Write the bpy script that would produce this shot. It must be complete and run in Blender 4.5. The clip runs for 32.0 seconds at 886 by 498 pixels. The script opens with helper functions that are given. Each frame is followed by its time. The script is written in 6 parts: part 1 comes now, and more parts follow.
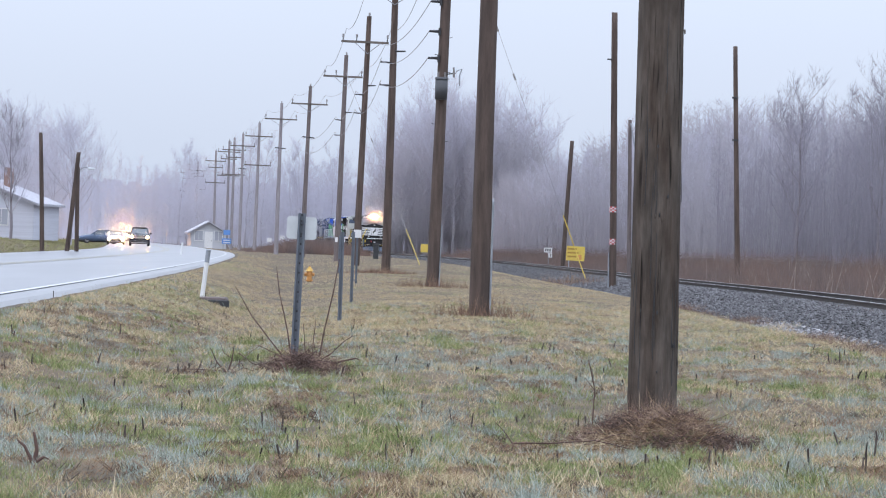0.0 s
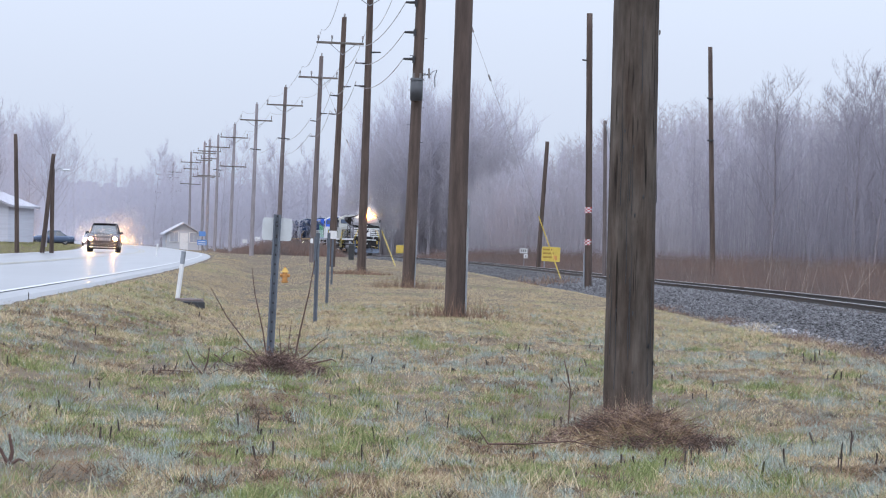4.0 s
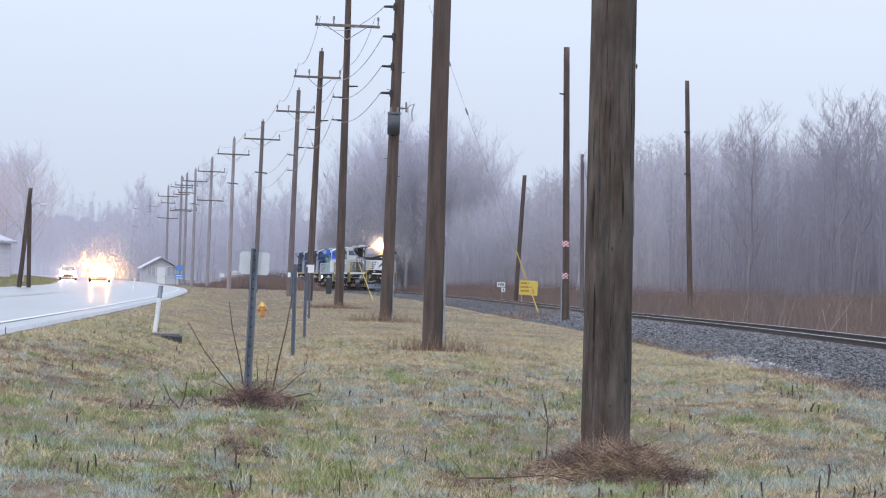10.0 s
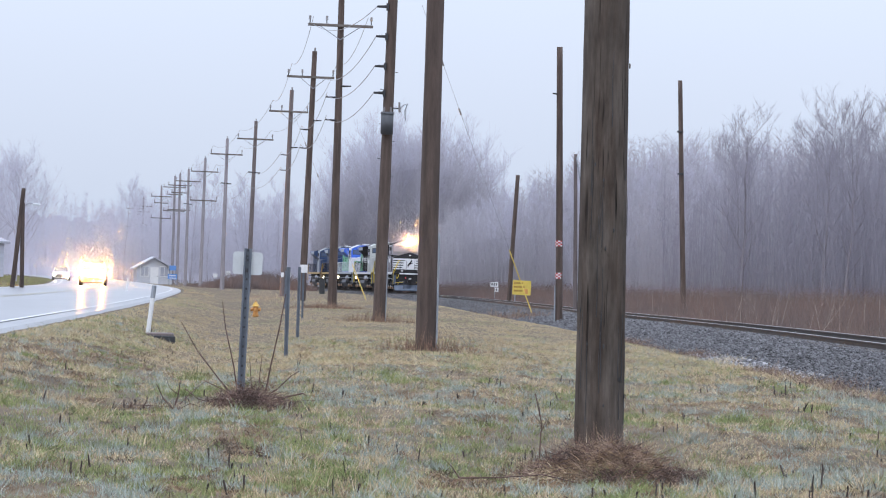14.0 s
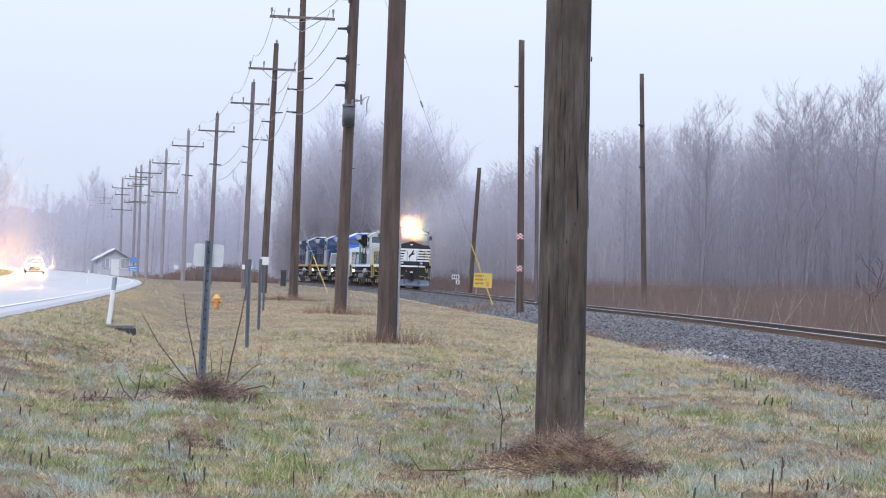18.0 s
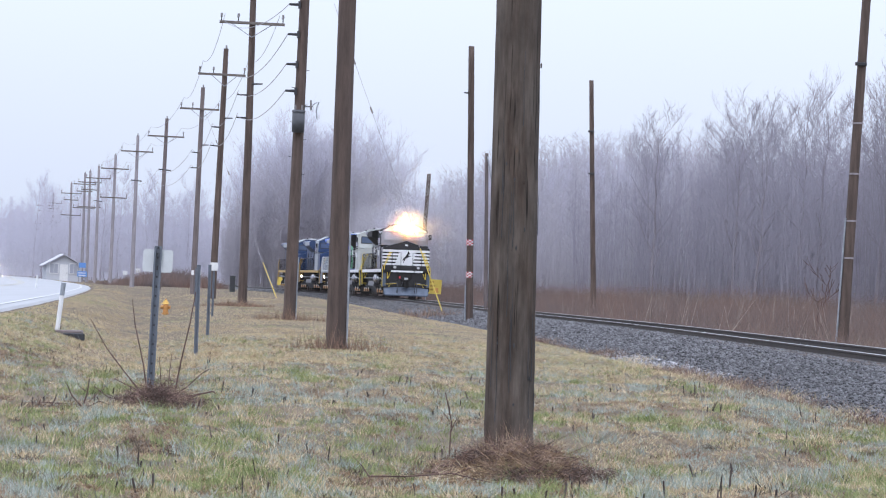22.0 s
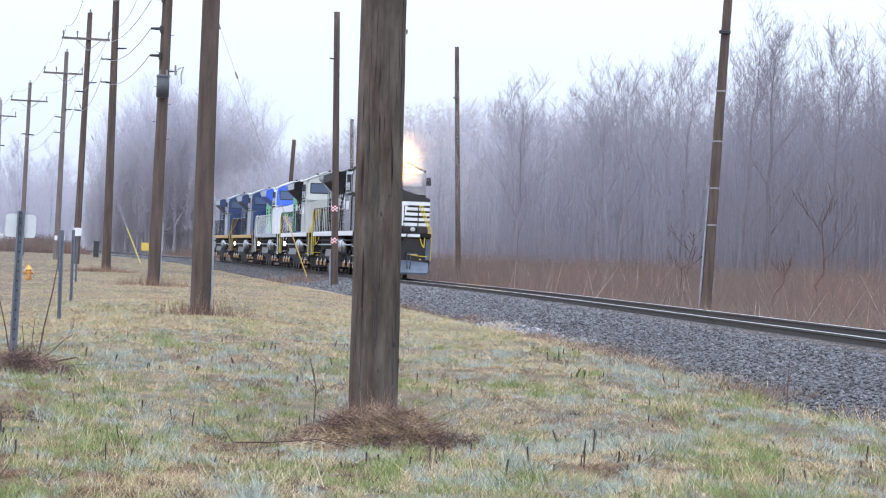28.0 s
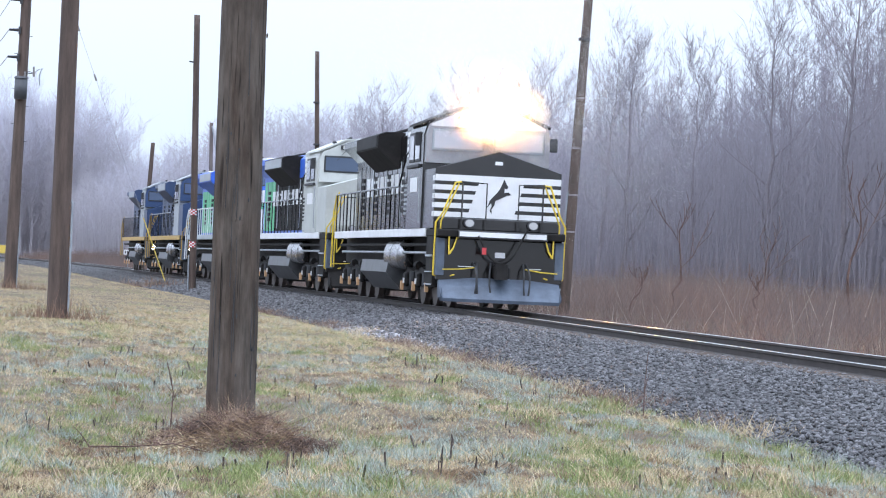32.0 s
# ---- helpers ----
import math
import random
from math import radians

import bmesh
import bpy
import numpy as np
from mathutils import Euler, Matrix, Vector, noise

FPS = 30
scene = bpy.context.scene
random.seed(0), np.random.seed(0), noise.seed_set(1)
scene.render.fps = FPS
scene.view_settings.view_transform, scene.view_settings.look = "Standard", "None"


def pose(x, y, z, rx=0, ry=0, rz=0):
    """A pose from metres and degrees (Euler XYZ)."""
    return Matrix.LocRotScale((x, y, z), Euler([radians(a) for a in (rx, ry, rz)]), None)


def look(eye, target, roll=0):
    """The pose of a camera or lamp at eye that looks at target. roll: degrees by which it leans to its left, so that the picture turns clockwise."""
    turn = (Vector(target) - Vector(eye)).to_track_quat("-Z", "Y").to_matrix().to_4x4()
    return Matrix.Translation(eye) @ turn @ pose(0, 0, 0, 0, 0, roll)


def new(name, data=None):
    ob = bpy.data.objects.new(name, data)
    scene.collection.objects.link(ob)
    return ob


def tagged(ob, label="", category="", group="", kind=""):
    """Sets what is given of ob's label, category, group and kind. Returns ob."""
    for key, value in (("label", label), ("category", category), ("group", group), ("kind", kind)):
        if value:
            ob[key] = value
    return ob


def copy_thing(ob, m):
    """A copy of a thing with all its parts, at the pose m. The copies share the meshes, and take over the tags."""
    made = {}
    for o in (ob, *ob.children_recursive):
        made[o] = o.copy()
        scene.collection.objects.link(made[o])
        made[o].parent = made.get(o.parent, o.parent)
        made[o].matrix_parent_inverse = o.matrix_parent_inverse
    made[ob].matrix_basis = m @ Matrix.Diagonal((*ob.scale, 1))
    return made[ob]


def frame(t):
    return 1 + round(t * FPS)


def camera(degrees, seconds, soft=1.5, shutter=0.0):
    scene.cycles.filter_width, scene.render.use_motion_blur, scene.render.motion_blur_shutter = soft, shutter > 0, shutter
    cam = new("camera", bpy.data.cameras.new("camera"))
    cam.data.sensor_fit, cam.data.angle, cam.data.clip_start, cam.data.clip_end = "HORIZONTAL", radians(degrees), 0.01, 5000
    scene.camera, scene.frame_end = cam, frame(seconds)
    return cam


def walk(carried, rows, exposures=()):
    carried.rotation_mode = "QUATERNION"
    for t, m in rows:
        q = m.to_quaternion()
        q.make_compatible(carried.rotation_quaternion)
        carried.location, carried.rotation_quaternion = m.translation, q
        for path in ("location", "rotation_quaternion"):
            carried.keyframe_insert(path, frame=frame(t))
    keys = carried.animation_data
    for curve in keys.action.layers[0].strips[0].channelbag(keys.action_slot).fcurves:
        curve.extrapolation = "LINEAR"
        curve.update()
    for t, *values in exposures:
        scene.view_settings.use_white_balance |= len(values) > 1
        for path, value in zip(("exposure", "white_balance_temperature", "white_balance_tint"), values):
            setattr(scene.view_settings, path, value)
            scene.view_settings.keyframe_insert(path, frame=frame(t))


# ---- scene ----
cam = camera(17.82, 32.0, soft=1.1)
EYE = Vector((0.0, 0.0, 1.3))
# seconds, yaw to the left, pitch up and roll, in degrees
PAN = [
    (0.0, 0.000, -0.035, 2.00), (0.5, -0.148, -0.077, 2.02), (1.0, -0.199, -0.067, 1.69), (1.5, -0.247, -0.051, 1.51),
    (2.0, -0.319, -0.035, 1.63), (2.5, -0.374, -0.041, 1.54), (3.0, -0.427, -0.019, 1.80), (3.5, -0.470, -0.007, 1.98),
    (5.5, -0.634, 0.022, 1.42), (6.0, -0.634, 0.024, 1.78), (6.5, -0.606, 0.038, 1.82), (7.0, -0.646, 0.143, 1.86),
    (7.5, -0.686, 0.356, 1.89), (8.0, -0.750, 0.520, 1.84), (8.5, -0.774, 0.573, 1.91), (9.0, -0.832, 0.627, 1.83),
    (9.5, -0.897, 0.645, 1.77), (10.0, -0.930, 0.700, 1.81), (10.5, -0.932, 0.711, 2.08), (11.0, -0.967, 0.726, 2.30),
    (11.5, -1.010, 0.718, 2.25), (12.0, -1.052, 0.728, 1.95), (12.5, -1.043, 0.705, 1.23), (13.0, -1.020, 0.698, 1.71),
    (13.5, -1.015, 0.700, 1.51), (14.0, -1.067, 0.702, 1.78), (14.5, -1.147, 0.662, 1.52), (16.5, -1.716, 0.606, 1.86),
    (17.0, -1.793, 0.601, 1.79), (17.5, -1.828, 0.589, 1.84), (18.0, -1.856, 0.577, 1.92), (18.5, -1.932, 0.585, 1.89),
    (19.0, -2.050, 0.611, 1.91), (19.5, -2.252, 0.636, 1.91), (20.0, -2.430, 0.670, 1.72), (20.5, -2.583, 0.703, 1.93),
    (21.0, -2.734, 0.721, 1.96), (21.5, -2.789, 0.724, 1.90), (22.0, -2.875, 0.735, 2.03), (22.5, -3.015, 0.726, 2.24),
    (23.0, -3.267, 0.735, 2.33), (23.5, -3.907, 0.830, 2.21), (24.0, -4.344, 0.830, 2.45), (24.5, -4.492, 0.829, 2.57),
    (25.0, -4.627, 0.846, 2.72), (25.5, -4.859, 0.846, 2.35), (26.0, -5.150, 0.733, 1.79), (26.5, -5.320, 0.483, 1.93),
    (28.5, -5.729, 0.136, 2.13), (29.0, -5.968, 0.134, 2.07), (29.5, -6.312, 0.147, 2.26), (30.0, -6.746, 0.183, 2.41),
    (30.5, -7.232, 0.244, 2.37), (31.0, -7.890, 0.273, 2.22), (31.5, -8.270, 0.336, 2.17), (32.0, -8.488, 0.370, 2.57),
]


def aim(yaw, pitch, roll):
    a, b = radians(yaw), radians(pitch)
    ahead = Vector((-math.sin(a) * math.cos(b), math.cos(a) * math.cos(b), math.sin(b)))
    return look(EYE, EYE + ahead * 10, roll)


walk(cam, [(t, aim(a, b, c)) for t, a, b, c in PAN], exposures=[(0.0, 0.03, 6330, 18), (13.0, 0.0, 6330, 18), (19.0, 0.15, 6330, 20), (23.0, 0.18, 6330, 20), (26.0, 0.18, 6330, 19), (29.0, 0.50, 6300, 17), (32.0, 0.43, 6130, 16)])

# ---------------------------------------------------------------- world and sun
world = bpy.data.worlds.new("overcast_sky")
scene.world = world
world.use_nodes = True
wn, wl = world.node_tree.nodes, world.node_tree.links
bg = wn["Background"]
sky = wn.new("ShaderNodeTexSky")
sky.sky_type, sky.sun_disc = "NISHITA", False
sky.sun_elevation, sky.sun_rotation = radians(38), radians(200)
sky.dust_density = 6.0
geo = wn.new("ShaderNodeTexCoord")
sep = wn.new("ShaderNodeSeparateXYZ")
wl.new(geo.outputs["Generated"], sep.inputs[0])
# cloud cover: pale at the horizon, brighter towards the zenith
ramp = wn.new("ShaderNodeMapRange")
ramp.inputs["From Min"].default_value, ramp.inputs["From Max"].default_value = 0.0, 1.0
ramp.inputs["To Min"].default_value, ramp.inputs["To Max"].default_value = 8.6, 29.5
wl.new(sep.outputs["Z"], ramp.inputs["Value"])
cloud = wn.new("ShaderNodeVectorMath")
cloud.operation = "SCALE"
cloud.inputs[0].default_value = (0.758, 0.88, 1.0)
wl.new(ramp.outputs[0], cloud.inputs["Scale"])
mixed = wn.new("ShaderNodeMix")
mixed.data_type = "RGBA"
mixed.inputs[0].default_value = 0.88
wl.new(sky.outputs[0], mixed.inputs[6])
wl.new(cloud.outputs[0], mixed.inputs[7])
wl.new(mixed.outputs[2], bg.inputs[0])
bg.inputs[1].default_value = 0.1

sun_data = bpy.data.lights.new("sun", "SUN")
sun_data.energy, sun_data.angle, sun_data.color = 0.6, radians(25), (1.0, 0.98, 0.96)
sun = new("sun", sun_data)
sun.matrix_world = look((0, 0, 60), (10, 30, 0))

# ---------------------------------------------------------------- materials


def mat(name, colour, rough=0.7, metal=0.0, vary=0.25, scale=3.0, bump=0.0, fine=30.0, other=None, island=0.0, obj=0.0, stretch=(1, 1, 1), spec=0.5, gen=False):
    """A node material: base colour varied by two noises, with bump and an optional second colour."""
    m = bpy.data.materials.new(name)
    m.use_nodes = True
    n, l = m.node_tree.nodes, m.node_tree.links
    b = n["Principled BSDF"]
    b.inputs["Roughness"].default_value, b.inputs["Metallic"].default_value = rough, metal
    b.inputs["Specular IOR Level"].default_value = spec
    tc = n.new("ShaderNodeTexCoord")
    mp = n.new("ShaderNodeMapping")
    mp.inputs["Scale"].default_value = stretch
    l.new(tc.outputs["Object"], mp.inputs[0])
    big, small = n.new("ShaderNodeTexNoise"), n.new("ShaderNodeTexNoise")
    big.inputs["Scale"].default_value, small.inputs["Scale"].default_value = scale, fine
    big.inputs["Detail"].default_value, small.inputs["Detail"].default_value = 5.0, 4.0
    l.new(mp.outputs[0], big.inputs["Vector"])
    l.new(mp.outputs[0], small.inputs["Vector"])
    ramp = n.new("ShaderNodeMapRange")
    ramp.inputs["From Min"].default_value, ramp.inputs["From Max"].default_value = 0.38, 0.62
    l.new(big.outputs["Fac"], ramp.inputs["Value"])
    two = n.new("ShaderNodeMix")
    two.data_type = "RGBA"
    l.new(ramp.outputs[0], two.inputs[0])
    c2 = other or tuple(max(0.0, c * (1 - vary)) for c in colour)
    two.inputs[6].default_value, two.inputs[7].default_value = (*colour, 1), (*c2, 1)
    hsv = n.new("ShaderNodeHueSaturation")
    l.new(two.outputs[2], hsv.inputs["Color"])
    val = n.new("ShaderNodeMath")
    val.operation = "MULTIPLY_ADD"
    val.inputs[1].default_value, val.inputs[2].default_value = vary * 1.6, 1.0 - vary * 0.8
    l.new(small.outputs["Fac"], val.inputs[0])
    last = val
    for amount, kind, out in ((island, "ShaderNodeNewGeometry", "Random Per Island"), (obj, "ShaderNodeObjectInfo", "Random")):
        if amount:
            src, mul, mix = n.new(kind), n.new("ShaderNodeMath"), n.new("ShaderNodeMath")
            mul.operation, mix.operation = "MULTIPLY_ADD", "MULTIPLY"
            mul.inputs[1].default_value, mul.inputs[2].default_value = 2 * amount, 1 - amount
            l.new(src.outputs[out], mul.inputs[0])
            l.new(mul.outputs[0], mix.inputs[0])
            l.new(last.outputs[0], mix.inputs[1])
            last = mix
    l.new(last.outputs[0], hsv.inputs["Value"])
    l.new(hsv.outputs[0], b.inputs["Base Color"])
    if bump:
        bp = n.new("ShaderNodeBump")
        bp.inputs["Strength"].default_value, bp.inputs["Distance"].default_value = bump, 0.02
        l.new(small.outputs["Fac"], bp.inputs["Height"])
        l.new(bp.outputs[0], b.inputs["Normal"])
    return m


def let_through(m, share=0.5):
    """Translucency mixed into m, evening out shading of thin twigs and stalks like haze."""
    n, l = m.node_tree.nodes, m.node_tree.links
    b = n["Principled BSDF"]
    thin, mix = n.new("ShaderNodeBsdfTranslucent"), n.new("ShaderNodeMixShader")
    mix.inputs[0].default_value = share
    l.new(b.inputs["Base Color"].links[0].from_socket, thin.inputs["Color"])
    l.new(b.outputs[0], mix.inputs[1])
    l.new(thin.outputs[0], mix.inputs[2])
    l.new(mix.outputs[0], n["Material Output"].inputs["Surface"])
    return m


def lamp_mat(name, colour, strength):
    m = bpy.data.materials.new(name)
    m.use_nodes = True
    b = m.node_tree.nodes["Principled BSDF"]
    b.inputs["Base Color"].default_value = (0.8, 0.8, 0.8, 1)
    b.inputs["Emission Color"].default_value = (*colour, 1)
    b.inputs["Emission Strength"].default_value = strength
    return m


def glass_mat(name, tint=(0.04, 0.05, 0.06), rough=0.05):
    m = bpy.data.materials.new(name)
    m.use_nodes = True
    b = m.node_tree.nodes["Principled BSDF"]
    b.inputs["Base Color"].default_value = (*tint, 1)
    b.inputs["Roughness"].default_value = rough
    b.inputs["Specular IOR Level"].default_value = 0.9
    b.inputs["Coat Weight"].default_value = 0.6
    return m


# ---------------------------------------------------------------- mesh helpers


def finish(name, bm, material, parent=None, label="", smooth=False):
    me = bpy.data.meshes.new(name)
    bm.to_mesh(me)
    bm.free()
    for m in material if isinstance(material, (list, tuple)) else (material,):
        me.materials.append(m)
    if smooth:
        me.polygons.foreach_set("use_smooth", [True] * len(me.polygons))
    ob = new(name, me)
    if parent is not None:
        ob.parent = parent
    if label:
        ob["label"] = label
    return ob


def part(name, bm, material, parent, label="", smooth=False):
    return finish(name, bm, material, parent, label, smooth)


def raw(name, verts, faces, material, parent=None, smooth=False):
    me = bpy.data.meshes.new(name)
    me.from_pydata([tuple(v) for v in verts], [], faces)
    me.materials.append(material)
    if smooth:
        me.polygons.foreach_set("use_smooth", [True] * len(me.polygons))
    me.update()
    ob = new(name, me)
    if parent is not None:
        ob.parent = parent
    return ob


def quick(name, verts, tri, material, parent=None):
    """A large mesh of triangles from numpy arrays."""
    me = bpy.data.meshes.new(name)
    verts, tri = np.asarray(verts, np.float32), np.asarray(tri, np.int32)
    me.vertices.add(len(verts))
    me.vertices.foreach_set("co", verts.ravel())
    me.loops.add(tri.size)
    me.loops.foreach_set("vertex_index", tri.ravel())
    me.polygons.add(len(tri))
    me.polygons.foreach_set("loop_start", np.arange(0, tri.size, 3, dtype=np.int32))
    me.polygons.foreach_set("loop_total", np.full(len(tri), 3, np.int32))
    me.materials.append(material)
    me.update(calc_edges=True)
    ob = new(name, me)
    if parent is not None:
        ob.parent = parent
    return ob


def box(bm, x0, x1, y0, y1, z0, z1, bevel=0.0, m=None):
    """A box between corners, with bevelled edges where asked."""
    mat4 = Matrix.Translation(((x0 + x1) / 2, (y0 + y1) / 2, (z0 + z1) / 2)) @ Matrix.Diagonal((x1 - x0, y1 - y0, z1 - z0, 1))
    out = bmesh.ops.create_cube(bm, size=1, matrix=(m @ mat4) if m else mat4)
    if bevel:
        vs = set(out["verts"])
        edges = [e for e in bm.edges if e.verts[0] in vs and e.verts[1] in vs]
        bmesh.ops.bevel(bm, geom=edges, offset=bevel, segments=1, affect="EDGES", profile=0.5)
    return bm


def tube(bm, pts, r0, r1=None, n=8, cap=True):
    """A tapering tube through points."""
    pts = [Vector(p) for p in pts]
    r1 = r0 if r1 is None else r1
    rings = []
    side = None
    for i, p in enumerate(pts):
        d = (pts[min(i + 1, len(pts) - 1)] - pts[max(i - 1, 0)]).normalized()
        if side is None:
            side = d.orthogonal().normalized()
        side = (side - d * side.dot(d)).normalized()
        up = d.cross(side)
        r = r0 + (r1 - r0) * i / max(1, len(pts) - 1)
        rings.append([bm.verts.new(p + (side * math.cos(a) + up * math.sin(a)) * r) for a in [2 * math.pi * k / n for k in range(n)]])
    for a, b in zip(rings, rings[1:]):
        for k in range(n):
            bm.faces.new((a[k], a[(k + 1) % n], b[(k + 1) % n], b[k]))
    if cap:
        bm.faces.new(rings[0][::-1])
        bm.faces.new(rings[-1])
    return bm


def prism(bm, outline, y0, y1, axis="y"):
    """An outline of (a, b) pushed along an axis: y gives (a, y, b), x gives (x, a, b)."""
    at = (lambda a, b, y: (a, y, b)) if axis == "y" else (lambda a, b, y: (y, a, b))
    lo = [bm.verts.new(at(a, b, y0)) for a, b in outline]
    hi = [bm.verts.new(at(a, b, y1)) for a, b in outline]
    n = len(outline)
    for k in range(n):
        bm.faces.new((lo[k], lo[(k + 1) % n], hi[(k + 1) % n], hi[k]))
    bm.faces.new(lo[::-1])
    bm.faces.new(hi)
    bmesh.ops.recalc_face_normals(bm, faces=bm.faces[:])
    return bm


def B():
    return bmesh.new()


def step(a, b, v):
    t = min(1.0, max(0.0, (v - a) / (b - a)))
    return t * t * (3 - 2 * t)


# ---------------------------------------------------------------- plan
TRACK = [(-60, 10.4), (0, 10.8), (20, 10.9), (36, 11.0), (50, 11.0), (66, 10.93), (80, 10.75), (90, 10.42), (102, 9.8), (118, 9.0), (135, 8.32), (156, 7.65), (172, 7.1), (190, 6.3), (213, 5.1), (230, 4.1), (250, 2.5), (268, 0.75), (298, -2.4), (317, -4.45), (356, -8.6), (400, -13.9), (460, -22.2), (560, -39.0), (640, -56.0)]
LANE = [(-60, -10.0), (20, -11.6), (60, -13.1), (122, -16.1), (191, -20.6), (267, -28.7), (340, -37.2), (450, -53.0), (600, -78.0), (900, -132.0)]


def smooth_curve(pts):
    """x as a function of y: a natural cubic through the points."""
    ys, xs = np.array([p[0] for p in pts], float), np.array([p[1] for p in pts], float)
    slope = np.gradient(xs, ys)

    def at(y):
        k = int(np.clip(np.searchsorted(ys, y) - 1, 0, len(ys) - 2))
        h = ys[k + 1] - ys[k]
        t = (y - ys[k]) / h
        return float((1 + 2 * t) * (1 - t) ** 2 * xs[k] + t * (1 - t) ** 2 * h * slope[k] + t * t * (3 - 2 * t) * xs[k + 1] + t * t * (t - 1) * h * slope[k + 1])

    return at


track_x = smooth_curve(TRACK)
lane_x = smooth_curve(LANE)
TY = np.arange(-60, 641, 1.0)
TX = np.array([track_x(y) for y in TY])
TS = np.concatenate([[0], np.cumsum(np.hypot(np.diff(TY), np.diff(TX)))])
RY = np.arange(-60, 901, 2.0)
RX = np.array([lane_x(y) for y in RY]) + 1.85
RAIL_Z, ROAD_Z = 0.35, 0.40


def track_at(s):
    y = float(np.interp(s, TS, TY))
    return float(np.interp(y, TY, TX)), y


def ease(a, b, v):
    t = np.clip((v - a) / (b - a), 0, 1)
    return t * t * (3 - 2 * t)


def ground_z(x, y):
    """Height of the land, for numbers or arrays."""
    x, y = np.asarray(x, float), np.asarray(y, float)
    dr = x - np.interp(y, RY, RX)
    dt = x - np.interp(y, TY, TX)
    near = ease(260, 120, y)
    z = 0.15 * ease(60, 150, y) + 0.05 * np.sin(x * 0.9 + 0.4 * y) * np.cos(0.5 * y) * ease(90, 40, y)
    z = z - 0.22 * np.exp(-((dr - 8.0) / 1.6) ** 2) * near * ease(30, 50, y)
    z = z - 0.17 * np.exp(-((x - 1.75) / 2.2) ** 2 - ((y - 22.2) / 3.2) ** 2)
    road = ease(7.6, 5.0, dr) * ease(-9.0, -5.2, dr)
    z = z * (1 - road) + 0.33 * road
    z = np.where(dr < -5.2, 0.33 + (0.55 * ease(-5.2, -13, dr)) * (1 - 0.5 * ease(200, 400, y)), z)
    bed = ease(5.4, 4.2, np.abs(dt))
    z = z * (1 - bed) + (-0.12) * bed
    z = np.where(dt > 4.2, -0.12 + 0.15 * ease(4.2, 9, dt) + 1.2 * ease(30, 120, dt), z)
    return z


def gz(x, y):
    return float(ground_z(x, y))

# ---------------------------------------------------------------- surfaces
M_soil = mat("soil_under_grass", (0.13, 0.09, 0.05), 0.95, vary=0.5, scale=0.9, fine=9.0, bump=0.6, other=(0.065, 0.05, 0.03))
M_asphalt = mat("wet_asphalt", (0.20, 0.205, 0.22), 0.28, vary=0.2, scale=0.6, fine=60.0, bump=0.05, spec=1.0, stretch=(1, 0.15, 1))
M_line = mat("road_paint", (0.56, 0.57, 0.58), 0.35, vary=0.15, scale=4.0)
M_ballast = mat("ballast_bed", (0.055, 0.055, 0.058), 0.85, vary=0.4, scale=2.5, fine=26.0, bump=1.0)
M_stone = mat("ballast_stone", (0.102, 0.100, 0.106), 0.75, vary=0.3, scale=6.0, fine=40.0, island=0.75)
M_rail = mat("rail_steel", (0.055, 0.045, 0.042), 0.7, 0.2, vary=0.25, scale=5.0)
M_railtop = mat("rail_head", (0.55, 0.54, 0.53), 0.3, 1.0, vary=0.1, scale=3.0)
M_tie = mat("creosoted_tie", (0.10, 0.075, 0.06), 0.9, vary=0.4, scale=3.0, obj=0.25)
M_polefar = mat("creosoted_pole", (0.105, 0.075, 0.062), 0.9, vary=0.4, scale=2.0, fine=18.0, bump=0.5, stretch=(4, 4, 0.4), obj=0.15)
# paler pole colours: haze over distance is put into the wood tone
M_polemid = mat("haze_faded_pole", (0.17, 0.14, 0.135), 0.9, vary=0.3, scale=2.0, fine=18.0, stretch=(4, 4, 0.4), obj=0.1)
M_polepale = mat("haze_pale_pole", (0.30, 0.275, 0.29), 0.9, vary=0.25, scale=2.0, fine=18.0, stretch=(4, 4, 0.4), obj=0.1)
M_arm = mat("crossarm_wood", (0.17, 0.15, 0.135), 0.9, vary=0.3, scale=3.0)
M_porc = mat("insulator_porcelain", (0.20, 0.19, 0.19), 0.35, vary=0.2)
M_galv = mat("galvanised_steel", (0.34, 0.37, 0.41), 0.5, 0.55, vary=0.2, scale=6.0, fine=50.0)
M_signback = mat("sign_back_aluminium", (0.62, 0.66, 0.68), 0.45, 0.3, vary=0.12, scale=5.0)
M_post = mat("dull_grey_post", (0.15, 0.175, 0.21), 0.6, 0.3, vary=0.2, scale=6.0, fine=50.0)
M_wire = mat("wire", (0.34, 0.34, 0.36), 0.5, 0.5)
M_dark = mat("dark_steel", (0.045, 0.047, 0.052), 0.6, 0.2, vary=0.3)
M_yellow = mat("yellow_plastic", (0.70, 0.52, 0.10), 0.55, vary=0.15, scale=4.0)
M_white = mat("white_paint", (0.74, 0.75, 0.75), 0.5, vary=0.1, scale=6.0)
M_red = mat("red_band", (0.5, 0.05, 0.06), 0.6, vary=0.2)
M_hyd = mat("hydrant_paint", (0.62, 0.30, 0.09), 0.55, vary=0.25, scale=10.0)
# sign blue, paled in its colour for the mist before it
M_blue = mat("mist_paled_blue", (0.11, 0.27, 0.62), 0.5, vary=0.1)
M_grey = mat("transformer_grey", (0.085, 0.09, 0.10), 0.65, 0.1, vary=0.2, scale=4.0)
M_deadwood = mat("dead_stem", (0.15, 0.09, 0.075), 0.9, vary=0.4, scale=8.0, island=0.35)
